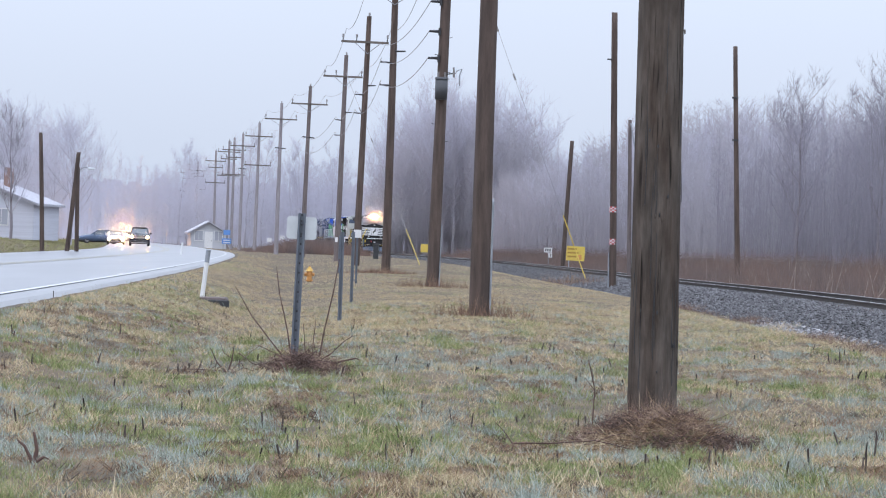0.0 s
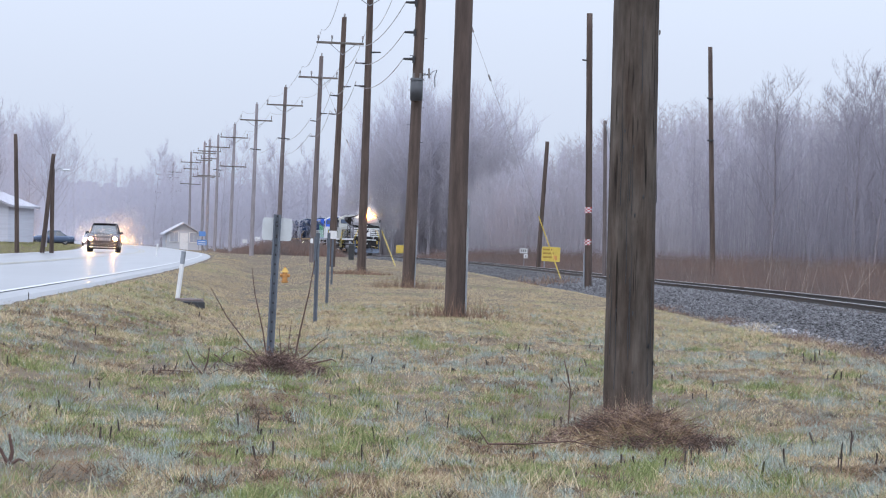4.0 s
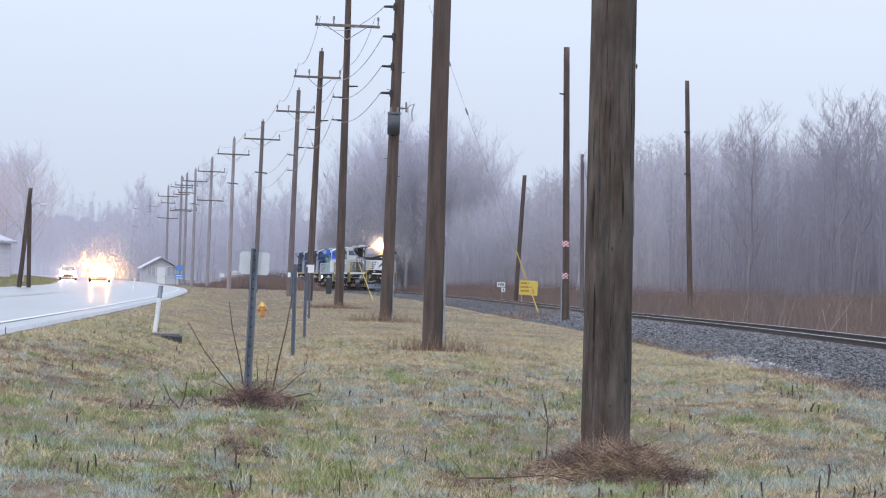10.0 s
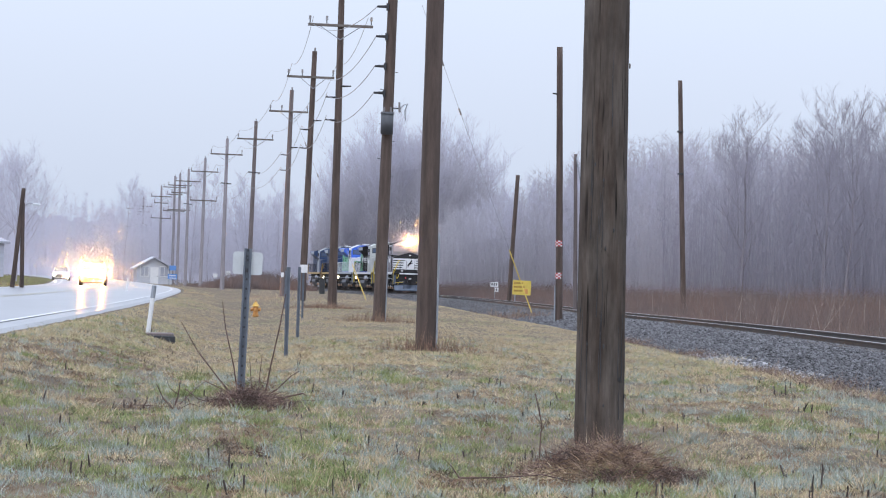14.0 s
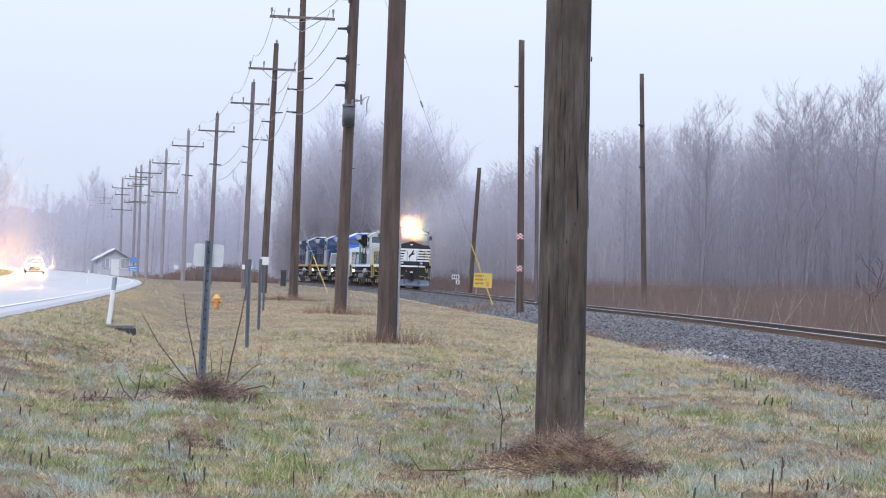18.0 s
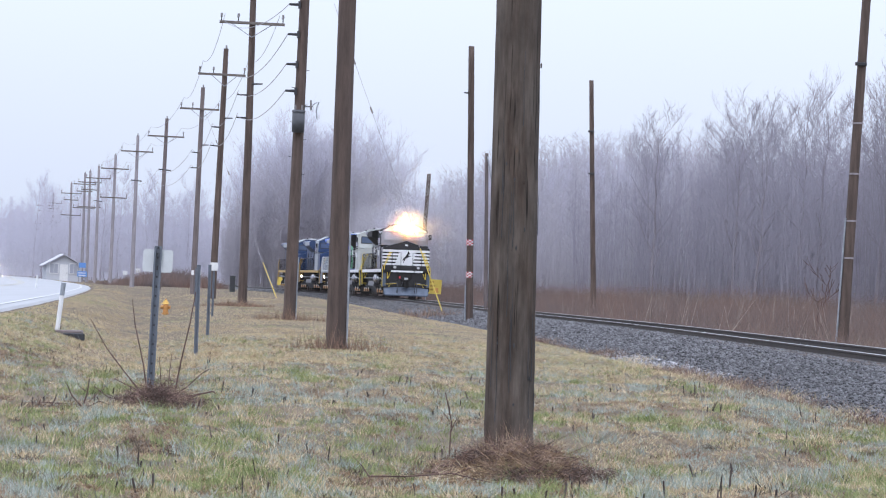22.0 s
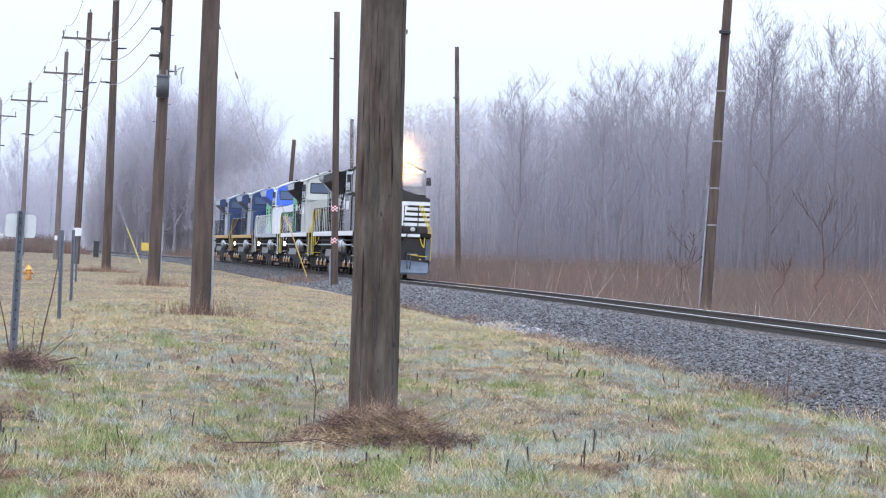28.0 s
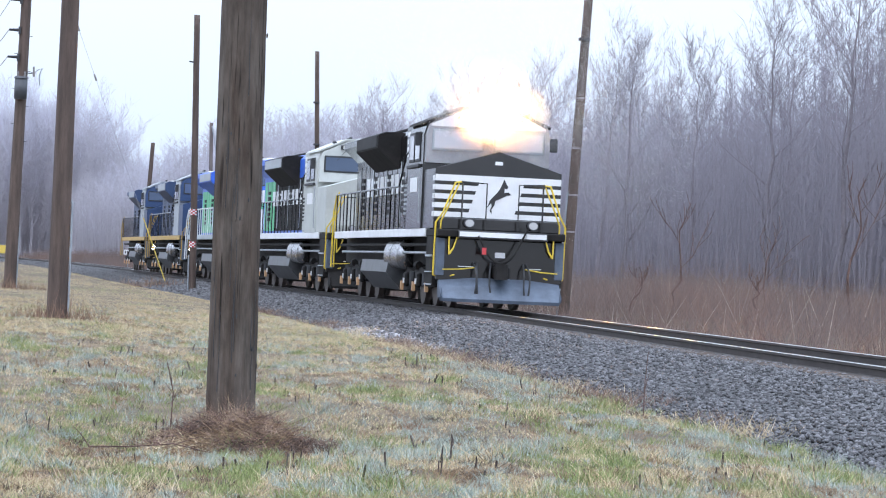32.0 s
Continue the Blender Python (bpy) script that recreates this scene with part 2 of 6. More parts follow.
M_thatch = mat("dead_thatch", (0.19, 0.105, 0.075), 0.95, vary=0.45, scale=4.0, island=0.65, other=(0.23, 0.165, 0.11))

# ---------------------------------------------------------------- ground
GX = np.unique(np.concatenate([np.arange(-26, 30, 0.5), -26 - np.geomspace(1, 2400, 46), 30 + np.geomspace(1, 2400, 46)]))
GY = np.unique(np.concatenate([np.arange(8, 130, 0.9), 130 + np.geomspace(1, 3200, 90), 8 - np.geomspace(1, 500, 26)]))
gx, gy = np.meshgrid(GX, GY)
gzz = ground_z(gx, gy)
rng = np.random.default_rng(5)
gzz = gzz + np.where((np.abs(gy - 60) < 60) & (np.abs(gx) < 26), -np.abs(rng.normal(0, 0.010, gx.shape)), 0)
verts = np.stack([gx.ravel(), gy.ravel(), gzz.ravel()], -1)
idx = np.arange(len(GX) * len(GY)).reshape(len(GY), len(GX))
a, b, c, d = idx[:-1, :-1].ravel(), idx[:-1, 1:].ravel(), idx[1:, 1:].ravel(), idx[1:, :-1].ravel()
ground = quick("ground", verts, np.concatenate([np.stack([a, b, c], -1), np.stack([a, c, d], -1)]), M_soil)
tagged(ground, "flat rough verge of dry winter grass between road and railway", "ground", kind="structure")


def ribbon(name, ys, centre, cross, material, label, category):
    """A strip along a centre line; cross: (offset, height) points."""
    vs, fs, n = [], [], len(cross)
    for y in ys:
        for o, z in cross:
            vs.append((centre(y) + o, y, z))
    for i in range(len(ys) - 1):
        for k in range(n - 1):
            p = i * n + k
            fs.append((p, p + 1, p + n + 1, p + n))
    ob = raw(name, vs, fs, material)
    return tagged(ob, label, category, kind="structure")


def road_x(y):
    return float(np.interp(y, RY, RX))


ry = [float(v) for v in np.arange(-58, 899, 4)]
road = ribbon("road", ry, road_x, [(-5.0, 0.3), (-4.9, 0.385), (-2.2, 0.41), (0, 0.43), (2.2, 0.41), (4.58, 0.385), (4.68, 0.3)], M_asphalt, "wet grey two-lane asphalt road shining under the sky", "road")
for o, w in ((4.05, 0.13), (-4.05, 0.13)):
    ribbon("edge_line", ry, road_x, [(o - w / 2, 0.4035), (o + w / 2, 0.4035)], M_line, "white painted edge line on the wet road", "road marking")
for o in (-0.14, 0.14):
    ribbon("centre_line", ry, road_x, [(o - 0.06, 0.436), (o + 0.06, 0.436)], mat("yellow_line", (0.36, 0.32, 0.22), 0.35), "yellow painted centre line on the wet road", "road marking")


def tx(y):
    return float(np.interp(y, TY, TX))


ty = [float(v) for v in np.arange(-58, 639, 2)]
ribbon("ballast_bed", ty, tx, [(-4.6, -0.14), (-3.6, 0.0), (-2.5, 0.12), (-1.75, 0.19), (1.75, 0.19), (2.6, 0.05), (3.9, -0.16)], M_ballast, "grey crushed stone ballast bed under the rails", "ballast")
railway = tagged(new("railway_track"), "single railway track with shiny worn steel rails", "railway track", kind="structure")
for side in (-1, 1):
    c = side * 0.755
    prof = [(c - 0.07, 0.19), (c - 0.07, 0.205), (c - 0.012, 0.225), (c - 0.012, 0.30), (c - 0.036, 0.312), (c - 0.036, 0.346), (c + 0.036, 0.346), (c + 0.036, 0.312), (c + 0.012, 0.30), (c + 0.012, 0.225), (c + 0.07, 0.205), (c + 0.07, 0.19)]
    r = ribbon("rail", ty, tx, prof, M_rail, "brown rusty rail", "")
    del r["kind"]
    r.parent = railway
    r = ribbon("rail_head", ty, tx, [(c - 0.034, 0.3465), (c - 0.03, 0.35), (c + 0.03, 0.35), (c + 0.034, 0.3465)], M_railtop, "bright worn rail head", "")
    del r["kind"]
    r.parent = railway
bm = box(B(), -1.3, 1.3, -0.11, 0.11, 0.06, 0.212, 0.012)
tie = finish("tie", bm, M_tie, railway)
tie_mesh = tie.data
tie.location = (tx(24), 24, 0)
for k in range(1, 240):
    y = 24 + k * 0.53
    o = new("tie", tie_mesh)
    o.parent = railway
    o.location, o.rotation_euler = (tx(y), y, 0), (0, 0, -math.atan2(tx(y + 1) - tx(y), 1) + random.uniform(-0.01, 0.01))
# ---------------------------------------------------------------- poles


def pole_shaft(base, top, r0, r1, sides=10, rough=0.02, seed=0, segs=14):
    """A slightly crooked round log from base to top."""
    rnd = random.Random(seed)
    bm = B()
    base, top = Vector(base), Vector(top)
    rings = []
    for i in range(segs + 1):
        t = i / segs
        p = base.lerp(top, t)
        p.x += rough * math.sin(3.0 * t + seed)
        r = r0 + (r1 - r0) * t
        if i == 0:
            r *= 1.06
        rings.append([bm.verts.new(p + Vector((math.cos(q), math.sin(q), 0)) * r * (1 + rnd.uniform(-rough, rough))) for q in [2 * math.pi * k / sides for k in range(sides)]])
    for a, b in zip(rings, rings[1:]):
        for k in range(sides):
            bm.faces.new((a[k], a[(k + 1) % sides], b[(k + 1) % sides], b[k]))
    bm.faces.new(rings[-1])
    return bm


def pole_thing(base, top, r0, r1, label, material=M_polefar, sides=10, rough=0.02, seed=0, segs=14, group="poles beside the track"):
    root = tagged(new("utility_pole"), label, "utility pole", group)
    root.location = base
    off = Vector(top) - Vector(base)
    part("shaft", pole_shaft((0, 0, -0.3), off, r0, r1, sides, rough, seed, segs), material, root, smooth=sides > 10)
    return root, off


def on(off, t, dx=0.0, dy=0.0, dz=0.0):
    return Vector((off.x * t + dx, off.y * t + dy, off.z * t + dz))


def insulator(parent, p, r=0.06, h=0.16):
    bm = B()
    for k in range(3):
        tube(bm, [(p[0], p[1], p[2] + k * h / 3), (p[0], p[1], p[2] + (k + 0.85) * h / 3)], r, r * 0.6, 6)
    part("insulator", bm, M_porc, parent, "dark porcelain insulator")


def crossarm(root, off, z, left, right, turn=0.0, pins=(-1.0, -0.35, 1.0), brace=True):
    """A crossarm at height z with its pins and two braces."""
    t = z / off.z
    c = on(off, t)
    bm = box(B(), -left, right, -0.06, 0.06, -0.06, 0.06, 0.008, Matrix.Translation(c + Vector((0, -0.2, 0))) @ Matrix.Rotation(turn, 4, "Z") @ Matrix.Rotation(0.012, 4, "Y"))
    part("crossarm", bm, M_arm, root)
    m = Matrix.Rotation(turn, 4, "Z")
    for k in pins:
        x = k * (left if k < 0 else right) * 0.94
        q = c + m @ Vector((x, 0, 0)) + Vector((0, -0.2, 0.06))
        part("pin", tube(B(), [q, q + Vector((0, 0, 0.2))], 0.025, 0.025, 6), M_dark, root)
        insulator(root, (q.x, q.y, q.z + 0.18), 0.07, 0.18)
    if brace:
        for s in (-1, 1):
            q = c + m @ Vector((s * 0.62 * min(left, right), 0, 0)) + Vector((0, -0.22, -0.04))
            part("brace", tube(B(), [q, on(off, t, 0, -0.2, -0.62)], 0.02, 0.02, 5), M_galv, root)


def old_wood(name, grey, brown):
    """Weathered round wood: grey silvering over brown, with dark checks along the grain."""
    m = bpy.data.materials.new(name)
    m.use_nodes = True
    n, l = m.node_tree.nodes, m.node_tree.links
    b = n["Principled BSDF"]
    b.inputs["Roughness"].default_value, b.inputs["Specular IOR Level"].default_value = 0.92, 0.25
    tc = n.new("ShaderNodeTexCoord")

    def grain(stretch, scale, lo, hi, detail=5.0):
        mp, nz, rg_ = n.new("ShaderNodeMapping"), n.new("ShaderNodeTexNoise"), n.new("ShaderNodeMapRange")
        mp.inputs["Scale"].default_value = stretch
        nz.inputs["Scale"].default_value, nz.inputs["Detail"].default_value, nz.inputs["Roughness"].default_value = scale, detail, 0.62
        rg_.inputs["From Min"].default_value, rg_.inputs["From Max"].default_value = lo, hi
        l.new(tc.outputs["Object"], mp.inputs[0])
        l.new(mp.outputs[0], nz.inputs["Vector"])
        l.new(nz.outputs["Fac"], rg_.inputs["Value"])
        return rg_.outputs[0]

    silver = grain((3.2, 3.2, 0.55), 2.0, 0.34, 0.76)
    fibre = grain((26, 26, 1.1), 2.4, 0.2, 0.8)
    check = grain((15, 15, 0.45), 1.7, 0.60, 0.66, 3.0)
    mottle = grain((5, 5, 1.3), 1.8, 0.3, 0.7)
    mix = n.new("ShaderNodeMix")
    mix.data_type = "RGBA"
    mix.inputs[6].default_value, mix.inputs[7].default_value = (*brown, 1), (*grey, 1)
    l.new(silver, mix.inputs[0])
    out = mix.outputs[2]
    for src, low in ((fibre, 0.80), (mottle, 0.60)):
        k, mul = n.new("ShaderNodeMapRange"), n.new("ShaderNodeVectorMath")
        k.inputs["To Min"].default_value, k.inputs["To Max"].default_value = low, 2 - low
        mul.operation = "SCALE"
        l.new(src, k.inputs["Value"])
        l.new(out, mul.inputs[0])
        l.new(k.outputs[0], mul.inputs["Scale"])
        out = mul.outputs[0]
    dark = n.new("ShaderNodeMix")
    dark.data_type = "RGBA"
    dark.inputs[7].default_value = (0.014, 0.011, 0.009, 1)
    l.new(check, dark.inputs[0])
    l.new(out, dark.inputs[6])
    l.new(dark.outputs[2], b.inputs["Base Color"])
    bump, height = n.new("ShaderNodeBump"), n.new("ShaderNodeMath")
    height.operation = "SUBTRACT"
    l.new(fibre, height.inputs[0])
    l.new(check, height.inputs[1])
    bump.inputs["Strength"].default_value, bump.inputs["Distance"].default_value = 0.8, 0.012
    l.new(height.outputs[0], bump.inputs["Height"])
    l.new(bump.outputs[0], b.inputs["Normal"])
    return m


M_nearpole = old_wood("weathered_pole", (0.125, 0.108, 0.093), (0.060, 0.043, 0.033))
# the near trunk-like pole
near_pole, off = pole_thing((1.74, 22.9, gz(1.74, 22.9)), (1.63, 22.95, 13.4), 0.202, 0.14, "thick weathered grey-brown wooden pole with cracks and knots", M_nearpole, 40, 0.012, 3, 60, "line poles")
# drying cracks and knots
rnd = random.Random(11)
for k in range(15):
    z = rnd.uniform(0.5, 3.3)
    q = rnd.uniform(math.radians(195), math.radians(345))
    r = 0.203 - 0.0046 * z
    c = on(off, z / off.z)
    bm = B()
    bmesh.ops.create_icosphere(bm, subdivisions=2, radius=1, matrix=Matrix.Translation(c + Vector((math.cos(q) * r, math.sin(q) * r, 0))) @ Matrix.Diagonal((0.007, 0.007, rnd.uniform(0.012, 0.026), 1)))
    part("knot", bm, M_dark if k % 3 else M_nearpole, near_pole, "dark knot in the wood")
for k in range(22):
    z = rnd.uniform(0.15, 2.9)
    L = rnd.uniform(0.25, 1.0)
    q = rnd.uniform(math.radians(195), math.radians(345))
    pts = []
    for i in range(7):
        zz = z + L * i / 6
        r = 0.2035 - 0.0046 * zz
        c = on(off, zz / off.z)
        qq = q + 0.02 * math.sin(i * 1.3 + k)
        pts.append(c + Vector((math.cos(qq) * r, math.sin(qq) * r, 0)))
    part("crack", tube(B(), pts, 0.0045, 0.002, 4), M_dark, near_pole, "long dark drying crack")
# pole numbers two and three
p2, off2 = pole_thing((0.74, 54.3, gz(0.74, 54.3)), (0.70, 54.6, 13.6), 0.195, 0.14, "tall brown wooden pole with a conduit up its side", M_polefar, 20, 0.012, 5, 24, "line poles")
part("conduit", tube(B(), [on(off2, 0, 0.20, -0.06, 0), on(off2, 2.2 / 13.6, 0.20, -0.06, 0), on(off2, 2.25 / 13.6, 0.19, -0.03, 0)], 0.02, 0.02, 6), M_galv, p2, "grey steel ground conduit")
p3, off3 = pole_thing((-0.30, 89.5, gz(-0.3, 89.5)), (-0.14, 89.9, 13.6), 0.20, 0.14, "brown wooden pole carrying a grey can transformer", M_polefar, 16, 0.012, 6, 20, "line poles")
part("conduit", tube(B(), [on(off3, 0, 0.21, -0.05, 0), on(off3, 2.0 / 13.6, 0.21, -0.05, 0)], 0.02, 0.02, 6), M_galv, p3, "grey steel ground conduit")


def can(parent, c):
    bm = tube(B(), [c, c + Vector((0, 0, 0.62))], 0.2, 0.2, 14)
    ob = part("transformer_can", bm, M_grey, parent, "grey pole-mounted transformer can", True)
    part("can_lid", tube(B(), [c + Vector((0, 0, 0.62)), c + Vector((0, 0, 0.68))], 0.225, 0.2, 14), M_grey, ob)
    part("can_base", tube(B(), [c + Vector((0, 0, -0.03)), c], 0.18, 0.2, 14), M_grey, ob)
    for s in (-0.11, 0.11):
        q = c + Vector((s, -0.05, 0.68))
        part("bushing", tube(B(), [q, q + Vector((0, 0, 0.16))], 0.035, 0.03, 6), M_porc, ob, "pale porcelain bushing")
    part("bracket", box(B(), c.x - 0.12, c.x + 0.12, c.y + 0.18, c.y + 0.26, c.z + 0.05, c.z + 0.5), M_dark, ob)


can(p3, on(off3, 5.95 / off3.z, 0.0, -0.38, 0))
for z in (9.05, 8.1, 7.25, 10.0):
    c = on(off3, z / off3.z)
    bm = tube(B(), [c + Vector((-0.12, -0.1, 0)), c + Vector((-0.22, -0.1, 0)), c + Vector((-0.47, -0.1, 0.0))], 0.06, 0.035, 6)
    part("post_insulator", bm, M_dark, p3, "dark horizontal post insulator")
    part("clamp", box(B(), c.x - 0.18, c.x - 0.1, c.y - 0.2, c.y, c.z - 0.12, c.z + 0.1), M_dark, p3)
c = on(off3, 6.75 / off3.z)
part("cutout_arm", tube(B(), [c + Vector((0.1, -0.1, 0)), c + Vector((0.42, -0.15, 0.03))], 0.02, 0.02, 5), M_dark, p3)
part("cutout", tube(B(), [c + Vector((0.38, -0.15, -0.1)), c + Vector((0.36, -0.15, 0.22))], 0.04, 0.03, 6), M_porc, p3, "fused cutout")
part("lead_wire", tube(B(), [c + Vector((0.42, -0.15, 0.06)), c + Vector((0.5, -0.15, 0.13)), c + Vector((0.62, -0.15, 0.18)), c + Vector((0.55, -0.15, -0.05)), c + Vector((0.57, -0.15, -0.36))], 0.02, 0.02, 5), M_galv, p3)
for k in range(7):
    z = 4.6 + 0.55 * k
    part("pole_step", tube(B(), [on(off3, z / off3.z, 0.15 * (-1) ** k, -0.1), on(off3, z / off3.z, 0.27 * (-1) ** k, -0.1, 0.02)], 0.012, 0.012, 4), M_dark, p3)

# the line of crossarm poles going away beside the road
LINE = [(-2.49, 124, -2.49, 13.9, 0), (-4.69, 152, -4.39, 13.6, 1), (-6.92, 184, -6.72, 13.6, 1), (-11.04, 222, -10.85, 13.6, 2), (-14.75, 250, -14.72, 13.55, 2), (-19.54, 293, -19.47, 13.55, 3), (-23.5, 326, -23.51, 13.6, 2), (-25.92, 345, -25.89, 13.7, 3), (-27.5, 358, -27.5, 13.85, 3), (-31.75, 391, -31.86, 13.55, 3), (-39.5, 452, -39.66, 13.6, 3), (-42.65, 469, -42.54, 13.55, 3)]
line_roots = []
for k, (bx, by, topx, topz, style) in enumerate(LINE):
    z0 = gz(bx, by)
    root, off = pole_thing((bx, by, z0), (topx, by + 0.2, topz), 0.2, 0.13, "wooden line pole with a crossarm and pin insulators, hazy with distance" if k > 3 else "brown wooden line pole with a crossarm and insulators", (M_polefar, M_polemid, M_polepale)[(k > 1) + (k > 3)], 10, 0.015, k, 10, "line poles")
    line_roots.append((root, off))
    arm = topz - z0 - 1.42
    crossarm(root, off, arm, 1.43, 1.12 if k in (1, 2) else 1.43, 0.0, (-1.0, -0.45, 1.0) if k < 3 else (-1.0, 1.0))
    insulator(root, on(off, 1.0, 0, 0, 0.0), 0.07, 0.2)
    if style in (0, 1):
        for j, (z, s) in enumerate(((9.7, 1), (9.2, -1), (8.2, -1))):
            c = on(off, z / off.z)
            part("side_bracket", tube(B(), [c + Vector((s * 0.1, -0.1, 0)), c + Vector((s * 0.55, -0.1, 0.02))], 0.045, 0.03, 6), M_dark, root, "bracket insulator")
    if style == 2:
        c = on(off, 9.4 / off.z)
        part("side_bracket", tube(B(), [c + Vector((-0.45, -0.1, 0.05)), c + Vector((0.5, -0.1, -0.02))], 0.05, 0.05, 6), M_dark, root, "bracket insulator")
    if style == 3:
        crossarm(root, off, arm - 3.0, 1.4, 1.4, 0.0, (-1.0, 1.0), True)
        crossarm(root, off, arm - 0.9, 1.0, 1.0, 0.0, (-1.0, 1.0), False) if k > 6 else None

# poles along the track
SIDE = [
    ("C", (6.36, 105.4), (6.11, 10.27), 0.135, 0.11, "grey-brown wooden pole with red and white marker bands"),
    ("D", (16.2, 155.0), (15.66, 12.87), 0.15, 0.12, "tall dark wooden pole before the bare woods"),
    ("E", (16.10, 83.0), (16.58, 12.6), 0.17, 0.12, "leaning grey wooden pole behind the track"),
    ("F", (7.9, 186.0), (8.23, 8.6), 0.15, 0.13, "short bare wooden pole stub with no wires"),
    ("G", (8.75, 132.0), (8.5, 7.55), 0.10, 0.08, "thin pale wooden pole with a loose cable"),
    ("L1", (-21.26, 150.0), (-21.56, 6.64), 0.13, 0.10, "dark wooden pole on the far side of the road"),
    ("L2", (-20.0, 150.0), (-19.49, 5.66), 0.13, 0.11, "leaning dark wooden pole on the far side of the road"),
    ("L3", (-19.59, 151.0), (-19.62, 4.9), 0.12, 0.10, "short dark wooden pole beside a leaning one"),
]
side_roots = {}
for k, (key, (bx, by), (topx, topz), r0, r1, label) in enumerate(SIDE):
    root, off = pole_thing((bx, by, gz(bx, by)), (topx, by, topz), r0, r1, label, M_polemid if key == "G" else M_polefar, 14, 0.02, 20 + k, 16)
    side_roots[key] = (root, off)
root, off = side_roots["C"]
for z in (1.85, 3.05):
    for j in range(4):
        for i in range(4):
            q = math.radians(200 + 35 * i)
            c = on(off, z / off.z) + Vector((0, 0, 0.055 * (j - 1.5)))
            m = Matrix.Translation(c + Vector((math.cos(q) * 0.13, math.sin(q) * 0.13, 0))) @ Matrix.Rotation(q, 4, "Z")
            part("marker_band", box(B(), -0.004, 0.006, -0.042, 0.042, -0.025, 0.025, 0, m), M_white if (i + j) % 2 else M_red, root, "reflective marker patch")
part("conduit", tube(B(), [on(off, 0, -0.15, -0.05, 0), on(off, 0.14, -0.15, -0.05, 0)], 0.03, 0.03, 6), M_galv, root, "grey steel conduit")
part("bracket", tube(B(), [on(off, 0.83, -0.1, -0.1, 0), on(off, 0.83, -0.28, -0.1, 0.02)], 0.03, 0.03, 5), M_dark, root)
for key, z in (("D", 0.78), ("D", 0.6), ("E", 0.83), ("E", 0.66)):
    root, off = side_roots[key]
    c = on(off, z)
    part("bracket", box(B(), c.x - 0.24, c.x + 0.1, c.y - 0.22, c.y - 0.1, c.z - 0.05, c.z + 0.05, 0.01), M_dark, root)
root, off = side_roots["E"]
part("conduit", tube(B(), [on(off, 0, -0.2, -0.05, 0), on(off, 0.3, -0.18, -0.05, 0)], 0.03, 0.03, 6), M_galv, root, "pale grey cable guard")
for z in (2.6, 3.7, 5.1, 6.6):
    c = on(off, z / off.z)
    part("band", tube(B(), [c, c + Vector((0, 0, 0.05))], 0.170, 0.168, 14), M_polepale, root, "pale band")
root, off = side_roots["G"]
part("cable", tube(B(), [on(off, 0.98, 0.05, -0.1), on(off, 0.8, 0.28, -0.1), on(off, 0.55, 0.2, -0.1), on(off, 0.1, 0.1, -0.1)], 0.03, 0.03, 5), M_galv, root, "loose pale cable")
root, off = side_roots["L3"]
c = on(off, 0.95)
part("lamp_arm", tube(B(), [c, c + Vector((0.3, 0, 0.25)), c + Vector((0.65, 0, 0.2))], 0.03, 0.03, 6), M_galv, root, "street lamp arm")
part("lamp_head", box(B(), c.x + 0.5, c.x + 0.9, c.y - 0.1, c.y + 0.1, c.z + 0.12, c.z + 0.22, 0.03), M_signback, root, "grey street lamp head")


# wires
def wire(a, b, sag, r=0.012, label="thin overhead wire sagging between the poles"):
    pts = []
    a, b = Vector(a), Vector(b)
    for i in range(15):
        t = i / 14
        p = a.lerp(b, t)
        p.z -= sag * 4 * t * (1 - t)
        pts.append(p)
    ob = finish("overhead_wire", tube(B(), pts, r, r, 4), M_wire)
    return tagged(ob, label, "wire", "overhead wires")


def wpt(k, z, dx=0.0):
    root, off = line_roots[k]
    return Vector(root.location) + on(off, z / off.z, dx, -0.15)


tops3 = [Vector(p3.location) + on(off3, z / off3.z, -0.47, -0.1) for z in (10.0, 9.05, 8.1, 7.25)]
for j, z in enumerate((12.4, 10.0, 9.3, 8.3)):
    wire(tops3[j], wpt(0, z, -0.55 if j else -1.2), 0.5)
for k in range(0, 6):
    for z, dx in ((12.75, -1.2), (12.75, 1.2), (9.4, -0.5), (8.4, -0.5)):
        wire(wpt(k, z, dx), wpt(k + 1, z, dx), 0.7)
wire(Vector(p2.location) + on(off2, 0.95, 0.2), Vector(p3.location) + on(off3, 0.95, 0.1), 0.4)

# guy wire with a yellow guard, running down from a pole to the trackside
def guy(top, foot, split, label):
    root = tagged(new("guy_wire"), label, "guy wire")
    top, foot = Vector(top), Vector(foot)
    mid = foot.lerp(top, split)
    part("guard", tube(B(), [foot, mid], 0.024, 0.024, 6), M_yellow, root, "yellow plastic guy guard")
    part("cable", tube(B(), [mid, top], 0.012, 0.012, 4), M_wire, root)
    for k in range(2):
        q = mid.lerp(top, 0.55 + 0.2 * k)
        part("strain_insulator", tube(B(), [q, q + (top - mid).normalized() * 0.3], 0.04, 0.04, 6), M_porc, root)
    part("anchor", tube(B(), [foot, foot - (top - foot).normalized() * 0.4], 0.02, 0.02, 5), M_dark, root)
    return root


guy((1.05, 123.0, 13.4), (6.3, 122.0, gz(6.3, 122)), 0.22, "steel guy wire with a bright yellow guard at its foot")
guy((-6.7, 184.0, 12.4), (-1.4, 176.0, 0.12), 0.18, "steel guy wire with a yellow guard beside the line pole")

# ---------------------------------------------------------------- signs and small things


